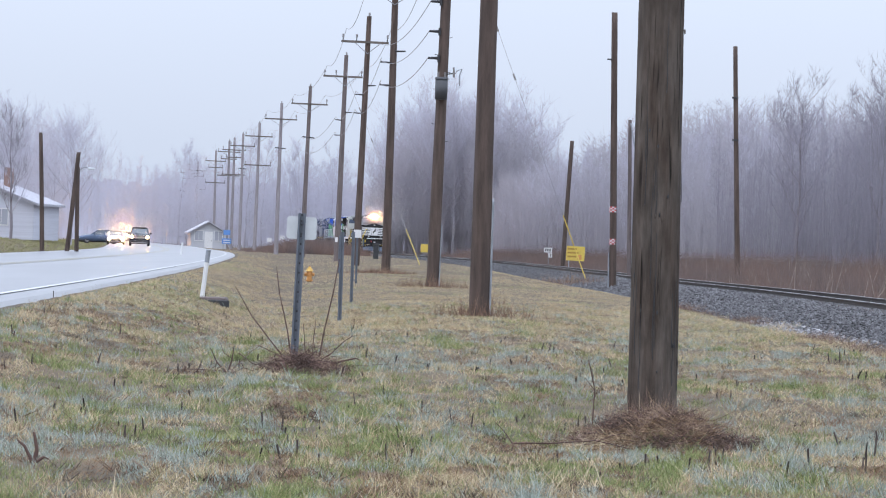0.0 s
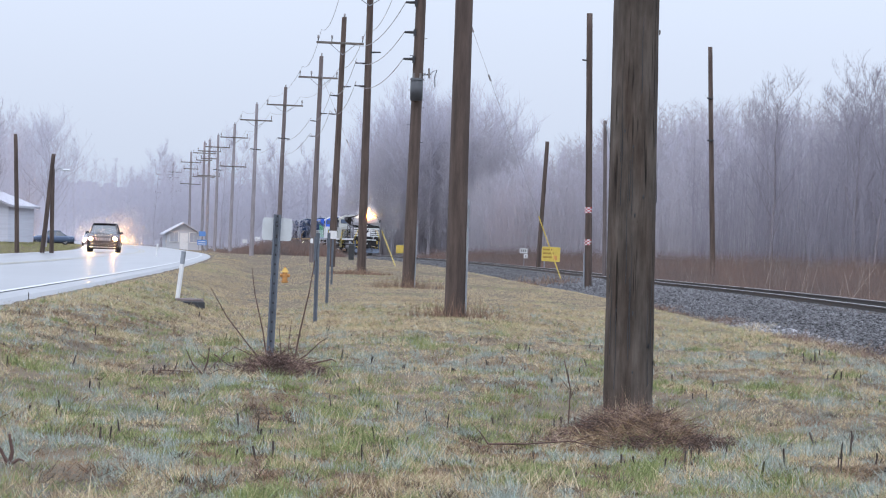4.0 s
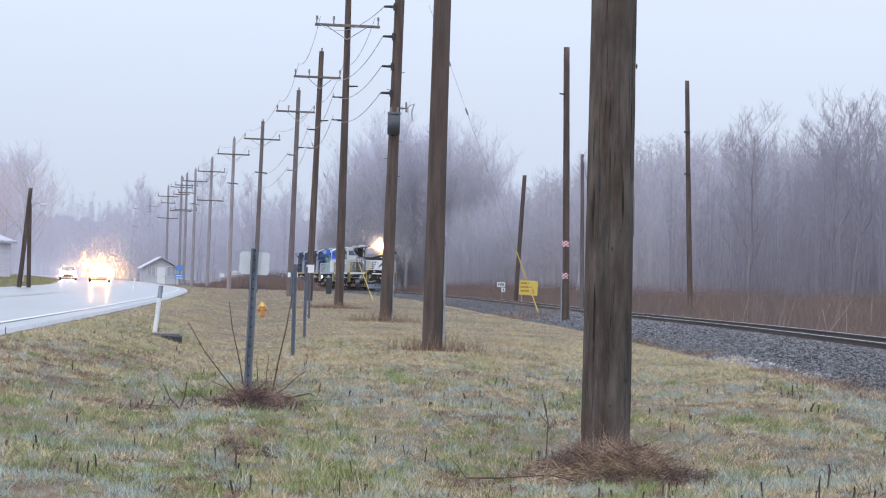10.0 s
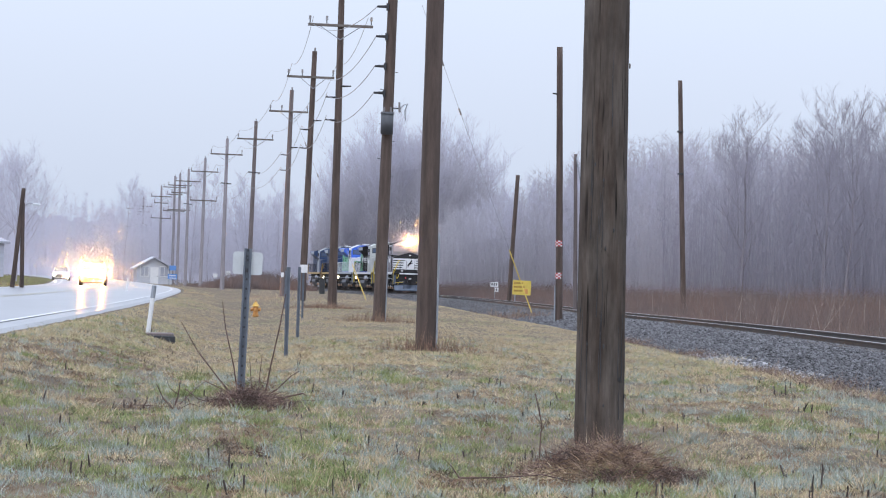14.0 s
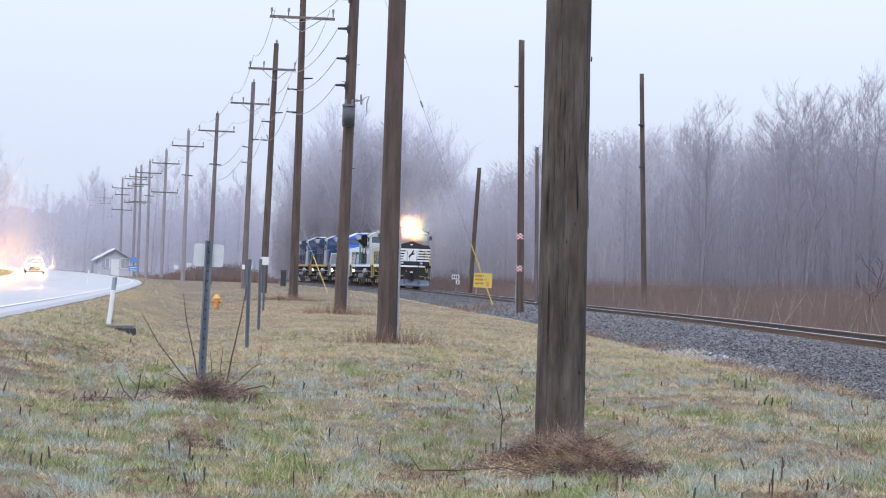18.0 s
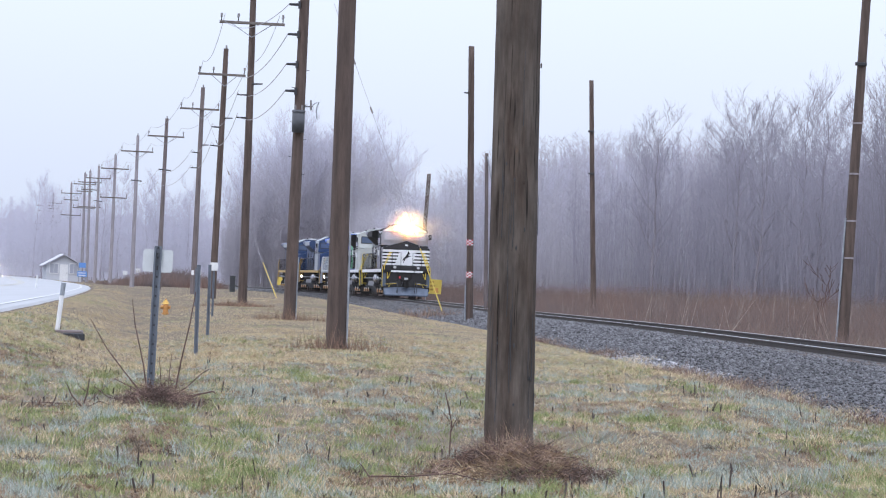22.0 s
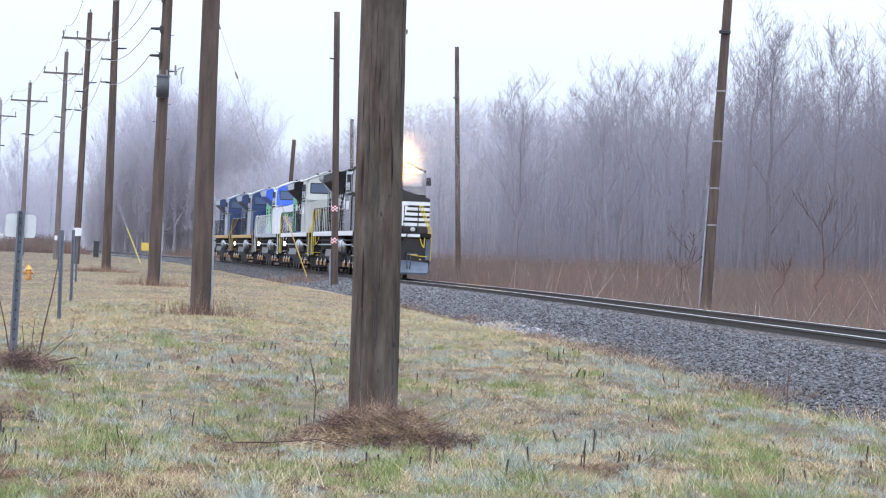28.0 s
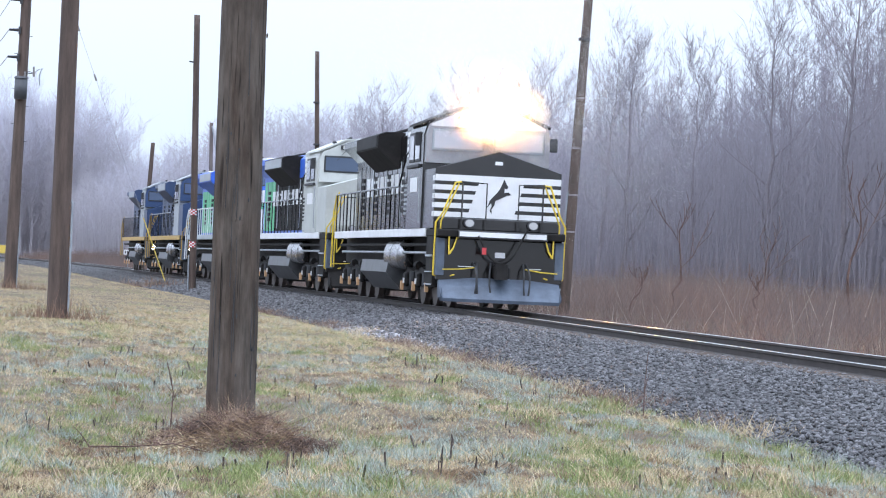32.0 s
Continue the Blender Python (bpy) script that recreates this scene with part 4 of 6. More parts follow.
    if lead:
        zs = [2.64, 2.46, 2.28, 2.10, 1.92]
        for k, z in enumerate(zs):
            for s in (-1, 1):
                inner = 0.36
                P("white_stripe", box(B(), min(s * 1.495, s * inner), max(s * 1.495, s * inner), 10.0, 10.006, z, z + 0.105 if k else z + 0.13), M_lwhite, "", nose)
                P("white_stripe", box(B(), min(s * 1.5, s * 1.506), max(s * 1.5, s * 1.506), 9.72, 9.995, z, z + 0.105), M_lwhite, "", nose)
        P("white_panel", prism(B(), [(-0.66, 2.77), (0.40, 2.77), (0.72, 1.92), (-0.38, 1.92)], 10.001, 10.009), M_lwhite, "white centre panel of the nose", nose)
        # emblem: a plain rearing dark shape
        emb = [(-0.27, 2.28), (-0.23, 2.34), (-0.20, 2.40), (-0.12, 2.46), (0.0, 2.54), (0.07, 2.62), (0.12, 2.70), (0.15, 2.74), (0.18, 2.69), (0.25, 2.62), (0.22, 2.585), (0.16, 2.60), (0.16, 2.53), (0.26, 2.54), (0.33, 2.50), (0.24, 2.49), (0.14, 2.46), (0.05, 2.43), (-0.06, 2.40), (-0.08, 2.33), (-0.15, 2.26), (-0.13, 2.19), (-0.19, 2.24), (-0.14, 2.33), (-0.17, 2.36), (-0.22, 2.32)]
        bm = prism(B(), [(-a * 0.95, 2.36 + (b - 2.46) * 1.3) for a, b in emb], 10.009, 10.016)
        P("emblem", bm, M_black, "dark emblem shape", nose)
        P("nose_label", box(B(), -0.09, 0.09, 10.0, 10.006, 2.98, 3.05), M_lwhite, "", nose)
    elif stripe is M_gold:
        P("nose_panel", box(B(), -0.55, 0.55, 10.0, 10.008, 1.62, 2.85), stripe, "gold painted middle of the nose", nose)
    elif stripe:
        P("nose_band", box(B(), -1.30, 1.30, 10.0, 10.008, 2.52, 2.72), stripe, "green band across the nose", nose)
    P("nose_door", box(B(), 0.55, 1.15, 10.0, 10.004, 1.65, 1.9), nose_col, "", nose)
    # front platform, ditch lights, anticlimber
    P("front_platform", box(B(), -1.5, 1.5, 9.0, 10.75, 1.42, 1.58, 0.02), M_underframe)
    P("bulkhead", box(B(), -1.42, 1.42, 10.0, 10.5, 1.58, 1.90, 0.02), M_black if lead else nose_col)
    lx, lz = (1.15, 1.2) if lit else (0.75, 1.76)
    for s in (-lx, lx):
        dl = P("ditch_light_housing", tube(B(), [(s, 10.5, lz), (s, 10.63, lz)], 0.12, 0.13, 12), M_dark)
        P("ditch_light", tube(B(), [(s, 10.63, lz), (s, 10.642, lz)], 0.085 if lit else 0.105, 0.085 if lit else 0.105, 12), M_ditch if lead else (M_ditch2 if lit else M_wind), "round clear ditch light", dl)
    P("anticlimber", box(B(), -1.05, 1.05, 10.72, 10.92, 1.40, 1.56, 0.015), M_black)
    P("white_step_edge", box(B(), -1.02, 1.02, 10.92, 10.926, 1.44, 1.54), M_lwhite if lead else sill)
    P("end_plate", box(B(), -1.48, 1.48, 10.25, 10.6, 0.62, 1.42, 0.03), M_black if lead else M_underframe)
    for s in (-1, 1):
        P("step_well", prism(B(), [(s * 1.10, 0.45), (s * 1.52, 0.45), (s * 1.52, 1.42), (s * 1.10, 1.42)], 9.3, 10.25), M_underframe)
        for j in range(3):
            P("step", box(B(), min(s * 1.15, s * 1.56), max(s * 1.15, s * 1.56), 9.35, 10.2, 0.5 + j * 0.31, 0.53 + j * 0.31), M_lgrey)
    # coupler and hoses
    cp = P("coupler", box(B(), -0.16, 0.16, 10.6, 11.15, 0.72, 1.02, 0.04), M_underframe)
    P("knuckle", tube(B(), [(0.05, 11.12, 0.70), (0.05, 11.12, 1.05)], 0.16, 0.16, 8), M_underframe, "", cp)
    for k, (s, dx) in enumerate(((-0.55, 0.05), (-0.62, -0.05), (0.55, 0.05), (0.63, -0.05), (0.22, 0.1))):
        P("air_hose", rod(B(), [(s, 10.65, 1.05), (s + dx * 0.4, 10.85, 0.98), (s + dx * 0.7, 10.97, 0.8), (s + dx * 0.7, 11.0, 0.55), (s + dx * 0.3, 10.99, 0.34)], 0.022, 6), M_dark, "black rubber air hose")
    P("jumper_cable", rod(B(), [(-0.58 + 1.16 * q / 12, 10.95 + 0.08 * math.sin(math.pi * q / 12), 1.06 + 0.56 * abs(q / 6 - 1.1) ** 2.2 / 1.1) for q in range(13)], 0.021, 6), M_underframe, "drooping jumper cable")
    P("red_tag", box(B(), 0.40, 0.50, 11.02, 11.03, 1.18, 1.28), M_red)
    P("notice", box(B(), -0.12, 0.12, 10.601, 10.606, 1.14, 1.22), M_lwhite)
    # snow plough
    bm = B()
    sec = [(10.5, 0.72), (10.75, 0.5), (11.0, 0.2), (10.98, 0.12), (10.6, 0.12), (10.45, 0.6)]
    xs = [-1.42, -1.36, -0.7, 0.0, 0.7, 1.36, 1.42]
    cols = []
    for x in xs:
        push = 0.18 * (1 - abs(x) / 1.42)
        low = 0.0 if abs(x) < 1.4 else 0.1
        cols.append([bm.verts.new((x, y + push, z + low * (1 if z < 0.3 else 0))) for y, z in sec])
    for a, b in zip(cols, cols[1:]):
        for k in range(len(sec)):
            bm.faces.new((a[k], a[(k + 1) % len(sec)], b[(k + 1) % len(sec)], b[k]))
    bm.faces.new(cols[0][::-1])
    bm.faces.new(cols[-1])
    bmesh.ops.recalc_face_normals(bm, faces=bm.faces[:])
    P("snow_plough", bm, M_plow if lead else M_underframe, "blue-grey steel snow plough" if lead else "")
    # yellow end handrails
    for s in (-1, 1):
        P("end_handrail", rod(B(), [(s * 0.95, 10.62, 2.62), (s * 1.12, 10.66, 2.6), (s * 1.38, 10.62, 2.0), (s * 1.53, 10.55, 1.75), (s * 1.53, 10.45, 0.75), (s * 1.35, 10.5, 0.68), (s * 1.05, 10.62, 0.78)], 0.022, 6), rails)
        P("end_handrail", rod(B(), [(s * 1.02, 10.55, 2.58), (s * 1.26, 10.56, 2.1), (s * 1.40, 10.5, 1.8), (s * 1.40, 10.42, 1.0)], 0.02, 6), rails)
        P("cut_lever", rod(B(), [(s * 1.22, 10.72, 1.16), (s * 1.23, 10.72, 1.42), (s * 1.18, 10.72, 1.49), (s * 1.08, 10.72, 1.48), (s * 1.05, 10.72, 1.40), (s * 1.12, 10.72, 1.26), (s * 1.2, 10.72, 1.18)], 0.02, 5), rails)
        P("pin_lifter", rod(B(), [(s * 0.55, 10.74, 0.98), (s * 0.95, 10.74, 0.92), (s * 1.35, 10.7, 0.9)], 0.016, 5), rails)
        P("step_edge", box(B(), min(s * 0.62, s * 0.98), max(s * 0.62, s * 0.98), 10.61, 10.62, 0.98, 1.0), M_lwhite)
        P("side_shield", box(B(), min(s * 1.30, s * 1.50), max(s * 1.30, s * 1.50), 10.3, 10.62, 0.75, 1.40, 0.01), M_plow)
        P("grab_post", rod(B(), [(s * 0.38, 10.66, 1.58), (s * 0.38, 10.66, 2.6), (s * 0.98, 10.66, 2.62)], 0.018, 5), M_black)
        P("grab_post", rod(B(), [(s * 0.95, 10.66, 1.58), (s * 0.95, 10.66, 2.62)], 0.022, 5), M_black)
        # side handrails
        hr = P("side_handrail", rod(B(), [(s * 1.50, -9.5, 2.62), (s * 1.50, 4.2, 2.62), (s * 1.50, 5.4, 3.3), (s * 1.52, 5.9, 3.35)], 0.025, 5), M_black if lead else (M_lwhite if second else M_black))
        for k in range(17):
            y = -9.4 + k * 0.86
            P("stanchion", rod(B(), [(s * 1.50, y, 1.5), (s * 1.50, y, 2.62)], 0.022, 4), M_black if lead or not second else M_lwhite, "", hr)
        P("rear_handrail", rod(B(), [(s * 1.50, -9.5, 2.62), (s * 1.52, -10.0, 2.2), (s * 1.52, -10.2, 0.8)], 0.028, 5), rails)
        P("rear_handrail", rod(B(), [(s * 1.40, -9.9, 2.7), (s * 1.42, -10.3, 2.2), (s * 1.42, -10.4, 0.8)], 0.022, 5), rails)
    # fuel tank and reservoirs
    P("fuel_tank", prism(B(), [(-1.45, 1.05), (-1.5, 0.75), (-1.1, 0.28), (1.1, 0.28), (1.5, 0.75), (1.45, 1.05)], -3.1, 2.4), M_tank)
    for s in (-1, 1):
        for k in range(2):
            bm = tube(B(), [(s * 1.22, 3.0, 1.12), (s * 1.22, 3.1, 1.12), (s * 1.22, 4.1, 1.12), (s * 1.22, 4.2, 1.12)], 0.27, 0.27, 14)
            bmesh.ops.translate(bm, vec=(0, -1.35 * k, 0.0), verts=bm.verts[:])
            P("air_reservoir", bm, M_chrome, "shiny steel air reservoir", None, True)
    # bogies
    for yc in (6.6, -6.6):
        for s in (-1, 1):
            fr = P("bogie_frame", prism(B(), [(yc - 2.75, 0.62), (yc - 2.6, 0.92), (yc - 1.2, 0.80), (yc, 0.92), (yc + 1.2, 0.80), (yc + 2.6, 0.92), (yc + 2.75, 0.62), (yc + 2.2, 0.44), (yc - 2.2, 0.44)], min(s * 1.05, s * 1.2), max(s * 1.05, s * 1.2), "x"), M_underframe)
            for a in (-2.0, 0.0, 2.0):
                P("axle_box", box(B(), min(s * 1.2, s * 1.32), max(s * 1.2, s * 1.32), yc + a - 0.2, yc + a + 0.2, 0.4, 0.78, 0.04), M_underframe, "", fr)
                P("spring_tag", box(B(), min(s * 1.33, s * 1.40), max(s * 1.33, s * 1.40), yc + a - 0.15, yc + a + 0.02, 0.30, 0.54), M_tag, "", fr)
                P("spring_tag", box(B(), min(s * 1.33, s * 1.36), max(s * 1.33, s * 1.36), yc + a + 0.05, yc + a + 0.14, 0.48, 0.62), M_lwhite, "", fr)
            for a in (-1.0, 1.0):
                P("coil_spring", tube(B(), [(s * 1.24, yc + a, 0.45), (s * 1.24, yc + a, 0.8)], 0.09, 0.09, 8), M_dark, "", fr)
                P("brake_cylinder", tube(B(), [(s * 1.2, yc + a + 0.3, 0.95), (s * 1.2, yc + a + 0.7, 0.95)], 0.1, 0.1, 8), M_underframe, "", fr)
    # pipes and steps under the sill
    for s in (-1, 1):
        P("air_pipe", rod(B(), [(s * 1.38, -9.0, 1.3), (s * 1.38, 9.0, 1.3)], 0.03, 5), M_underframe)
        P("air_pipe", rod(B(), [(s * 1.33, -9.0, 1.18), (s * 1.33, 9.0, 1.18)], 0.022, 5), M_lgrey)
    if lead or cab_col is M_primer:
        # pale lettering on the hood doors, too small to read, and bright trim
        for s in (-1, 1):
            for k in range(9):
                P("lettering_bar", box(B(), min(s * 0.906, s * 0.911), max(s * 0.906, s * 0.911), -7.2 + k * 1.02, -6.5 + k * 1.02, 2.55, 2.98), M_lwhite, "", hood)
            for k in range(4):
                P("lettering_bar", box(B(), min(s * 1.401, s * 1.407), max(s * 1.401, s * 1.407), 4.78, 5.66, 3.22 + k * 0.17, 3.32 + k * 0.17), M_lwhite, "", hood)
            P("cab_number_bars", box(B(), min(s * 1.53, s * 1.536), max(s * 1.53, s * 1.536), 6.4, 7.5, 2.45, 2.75), M_lwhite, "", cabo)
            for k in range(5):
                P("hood_latch", box(B(), min(s * 0.905, s * 0.925), max(s * 0.905, s * 0.925), -8.7 + k * 2.94, -8.62 + k * 2.94, 1.85, 3.25), M_lgrey, "", hood)
            P("cab_grab_iron", rod(B(), [(s * 1.56, 8.1, 1.75), (s * 1.58, 8.1, 2.9)], 0.016, 5), M_lgrey, "", cabo)
            P("marker_light", tube(B(), [(s * 1.0, 8.0, 4.42), (s * 1.0, 8.12, 4.42)], 0.07, 0.07, 8), M_dark, "", cabo)
    # horn and antennas on the roof
    P("horn", rod(B(), [(0.3, 6.3, 4.68), (0.3, 6.9, 4.7)], 0.05, 6), M_dark)
    P("antenna_box", box(B(), -0.5, 0.1, 6.6, 7.1, 4.6, 4.7, 0.02), M_lwhite)
    return root


def wheelset(root, y):
    bm = tube(B(), [(-0.9, 0, 0), (0.9, 0, 0)], 0.09, 0.09, 8)
    ws = part("wheelset", bm, M_wheel, root)
    for s in (-1, 1):
        w = tube(B(), [(s * 0.68, 0, 0), (s * 0.70, 0, 0), (s * 0.72, 0, 0), (s * 0.82, 0, 0)], 0.56, 0.53, 20)
        part("wheel", w, M_wheel, ws)
    ws.location = (0, float(np.interp(y, LONG_FROM, LONG_TO)), 0.53)
    return ws


TRAIN = []
for args in (
    dict(label="black freight locomotive with white nose stripes and blazing headlight", body=M_black, cab_col=M_black, nose_col=M_black, sill=M_lwhite, rails=M_railyel, lead=True, wing_col=M_underframe),
    dict(label="freight locomotive with grey primer cab and blue hood coupled second", wing_col=M_underframe, low_rear=M_lgreen, body=M_lblue, cab_col=M_primer, nose_col=M_primer, sill=M_lwhite, rails=M_railyel),
    dict(label="bright blue, white and green freight locomotive coupled third", body=M_lblue, cab_col=M_lwhite, nose_col=M_lwhite, sill=M_lgrey, rails=M_lwhite, second=M_lgreen, stripe=M_lgreen, front_col=M_lblue, lit=True),
    dict(label="navy blue freight locomotive with gold sill and grey cab", body=M_navy, cab_col=M_lgrey, nose_col=M_navy, sill=M_gold, rails=M_gold, lit=True, front_col=M_navy, stripe=M_gold),
    dict(label="navy blue freight locomotive with gold sill, last in the train", body=M_navy, cab_col=M_lgrey, nose_col=M_navy, sill=M_gold, rails=M_gold, lit=True, front_col=M_navy, stripe=M_gold),
):
    TRAIN.append(loco(**args))
WHEELS = [(r, wheelset(r, yc + a)) for r in TRAIN for yc in (6.6, -6.6) for a in (-2.0, 0.0, 2.0)]

# ---------------------------------------------------------------- cars
M_tyre = mat("tyre_rubber", (0.03, 0.03, 0.032), 0.85)
M_alloy = mat("alloy_wheel", (0.45, 0.46, 0.48), 0.35, 0.8)
M_carglass = glass_mat("car_glass", (0.06, 0.075, 0.09), 0.05)
M_lamp_car = lamp_mat("car_headlight_glow", (1.0, 0.43, 0.09), 36000.0)
M_lamp_low = lamp_mat("car_running_light", (1.0, 0.50, 0.15), 2200.0)


def car(label, category, paint, L, W, H, suv, lampm):
    """A road car, front along +y, wheels on z = 0."""
    root = tagged(new("car"), label, category, "cars on the road")
    h, w = L / 2, W / 2
    belt = 0.63 * H if suv else 0.62 * H
    low = 0.26 if suv else 0.2
    nose_z = belt - (0.13 if suv else 0.2)

    def shell(stations, n=6):
        """A closed skin through stations (y, half width, bottom, top, round)."""
        bm, rings = B(), []
        for y, ww, z0, z1, rr in stations:
            half = [(ww * 0.90, z0), (ww * 0.985, z0 + 0.1), (ww, (z0 + z1) / 2), (ww * 0.985, z1 - rr * 1.4), (ww * 0.95, z1 - rr * 0.5), (ww * 0.84, z1 - 0.08 * rr), (ww * 0.4, z1 + 0.02)]
            ring = half + [(-a, b) for a, b in half[::-1]]
            rings.append([bm.verts.new((a, y, b)) for a, b in ring])
        for p, q in zip(rings, rings[1:]):
            for k in range(len(p)):
                j = (k + 1) % len(p)
                bm.faces.new((p[k], p[j], q[j], q[k]))
        bm.faces.new(rings[0][::-1])
        bm.faces.new(rings[-1])
        bmesh.ops.recalc_face_normals(bm, faces=bm.faces[:])
        return bm

    part("body", shell([(-h, w * 0.88, low + 0.2, belt - 0.12, 0.08), (-h + 0.12, w * 0.97, low + 0.05, belt, 0.08), (-h + 0.9, w, low, belt + 0.02, 0.07), (h - 1.6, w, low, belt + 0.03, 0.07), (h - 0.9, w, low, belt - 0.02, 0.09), (h - 0.25, w * 0.96, low + 0.02, nose_z + 0.03, 0.1), (h - 0.06, w * 0.9, low + 0.06, nose_z - 0.04, 0.12), (h, w * 0.82, low + 0.14, nose_z - 0.12, 0.12)]), paint, root, "", True)
    part("lower_cladding", shell([(-h + 0.05, w * 0.95, low - 0.06, low + 0.2, 0.03), (h - 0.3, w * 0.99, low - 0.06, low + 0.2, 0.03), (h - 0.02, w * 0.86, low - 0.02, low + 0.2, 0.03)]), M_tyre, root, "black lower cladding")
    back = -h + (0.12 if suv else 0.75)
    ws0, ws1 = h - 1.35, h - (2.05 if suv else 2.1)
    rb = -h + (0.42 if suv else 1.5)
    bw, tw = w * 0.90, w * 0.70
    g = B()
    lo = [g.verts.new(v) for v in ((-bw, back, belt), (bw, back, belt), (bw * 0.97, ws0, belt - 0.02), (-bw * 0.97, ws0, belt - 0.02))]
    hi = [g.verts.new(v) for v in ((-tw, rb, H - 0.07), (tw, rb, H - 0.07), (tw, ws1, H - 0.07), (-tw, ws1, H - 0.07))]
    for k in range(4):
        g.faces.new((lo[k], lo[(k + 1) % 4], hi[(k + 1) % 4], hi[k]))
    g.faces.new(hi)
    g.faces.new(lo[::-1])
    bmesh.ops.recalc_face_normals(g, faces=g.faces[:])
    part("window_band", g, M_carglass, root, "dark tinted glass all round")
    part("roof", shell([(rb - 0.08, tw * 0.98, H - 0.09, H - 0.02, 0.03), (rb + 0.3, tw * 1.06, H - 0.09, H, 0.03), (ws1 - 0.3, tw * 1.06, H - 0.09, H, 0.03), (ws1 + 0.06, tw * 0.98, H - 0.1, H - 0.04, 0.03)]), paint, root, "", True)
    for s in (-1, 1):
        for p, q in (((s * bw * 0.97, ws0 + 0.02, belt - 0.03), (s * tw, ws1 + 0.03, H - 0.07)), ((s * bw, (back + ws0) / 2 - 0.1, belt), (s * tw, (rb + ws1) / 2 - 0.1, H - 0.07)), ((s * bw, back + 0.05, belt), (s * tw, rb, H - 0.07))):
            part("pillar", tube(B(), [p, q], 0.045, 0.04, 5), paint, root)
        part("mirror", box(B(), min(s * w * 0.95, s * (w + 0.16)), max(s * w * 0.95, s * (w + 0.16)), ws0 - 0.42, ws0 - 0.28, belt + 0.0, belt + 0.17, 0.045), paint, root)
        zl = nose_z - 0.16
        hb = part("headlight_unit", box(B(), min(s * (w * 0.52), s * (w * 0.92)), max(s * (w * 0.52), s * (w * 0.92)), h - 0.22, h - 0.012, zl - 0.075, zl + 0.07, 0.03), M_alloy, root)
        part("headlight", tube(B(), [(s * w * 0.74, h - 0.012, zl), (s * w * 0.74, h + 0.0, zl)], 0.095, 0.095, 12), lampm, hb, "lit warm headlight")
        part("fog_light", tube(B(), [(s * w * 0.72, h - 0.05, low + 0.24), (s * w * 0.72, h + 0.0, low + 0.24)], 0.05, 0.05, 8), M_alloy, root)
        part("roof_rail", tube(B(), [(s * tw * 0.9, rb + 0.2, H + 0.035), (s * tw * 0.9, ws1 - 0.2, H + 0.035)], 0.02, 0.02, 5), M_alloy, root) if suv else None
    part("bonnet_line", box(B(), -w * 0.7, w * 0.7, h - 0.1, h - 0.02, nose_z - 0.075, nose_z - 0.055), M_tyre, root)
    part("windshield_wiper", tube(B(), [(-0.1, ws0 - 0.02, belt + 0.02), (0.45, ws0 - 0.1, belt + 0.1)], 0.012, 0.012, 4), M_tyre, root)
    zg = nose_z - 0.17
    gr = part("grille", box(B(), -0.48, 0.48, h - 0.05, h + 0.008, zg - 0.11, zg + 0.1, 0.01), M_dark, root)
    for k in range(7):
        part("grille_slot", box(B(), -0.45 + k * 0.133, -0.36 + k * 0.133, h + 0.008, h + 0.016, zg - 0.09, zg + 0.08), M_alloy if suv else M_dark, gr)
    part("lower_grille", box(B(), -0.62, 0.62, h - 0.04, h + 0.01, low + 0.14, low + 0.3, 0.01), M_dark, root)
    part("bumper_trim", box(B(), -w + 0.2, w - 0.2, h - 0.02, h + 0.02, low + 0.03, low + 0.08, 0.01), M_alloy, root)
    wheels = []
    for yy in (h - 0.95, -h + 0.95):
        for s in (-1, 1):
            r = 0.38 if suv else 0.32
            wl_ = part("wheel", tube(B(), [(-0.11, 0, 0), (0.11, 0, 0)], r, r, 18), M_tyre, root, "black tyre on an alloy wheel")
            part("rim", tube(B(), [(s * 0.10, 0, 0), (s * 0.118, 0, 0)], r * 0.64, r * 0.6, 10), M_alloy, wl_)
            for q in range(5):
                an = q * 2 * math.pi / 5
                part("spoke", rod(B(), [(s * 0.124, 0, 0), (s * 0.124, math.cos(an) * r * 0.6, math.sin(an) * r * 0.6)], 0.025, 4), M_dark, wl_)
            wl_.location = (s * (w - 0.13), yy, r)
            wheels.append((wl_, r))
    return root, wheels


SUV, SUV_W = car("dark grey SUV with chrome grille slots and lit headlights", "car", mat("dark_car_paint", (0.045, 0.047, 0.055), 0.25, 0.3, vary=0.15), 4.8, 1.95, 1.76, True, M_lamp_low)
CAR2, CAR2_W = car("pale SUV with dazzling warm headlights on the wet road", "car", mat("pale_car_paint", (0.5, 0.5, 0.52), 0.25, 0.3, vary=0.1), 4.7, 1.9, 1.7, True, M_lamp_car)
CAR3, CAR3_W = car("white car with bright headlights waiting beside the wet road", "car", mat("white_car_paint", (0.7, 0.7, 0.72), 0.25, 0.1, vary=0.1), 4.6, 1.82, 1.46, False, lamp_mat("car_headlight_white", (1.0, 0.66, 0.36), 4500.0))
SEDAN, SEDAN_W = car("dark blue sedan turning off the road", "car", mat("blue_car_paint", (0.09, 0.13, 0.21), 0.25, 0.3, vary=0.1), 4.7, 1.8, 1.45, False, M_lamp_low)

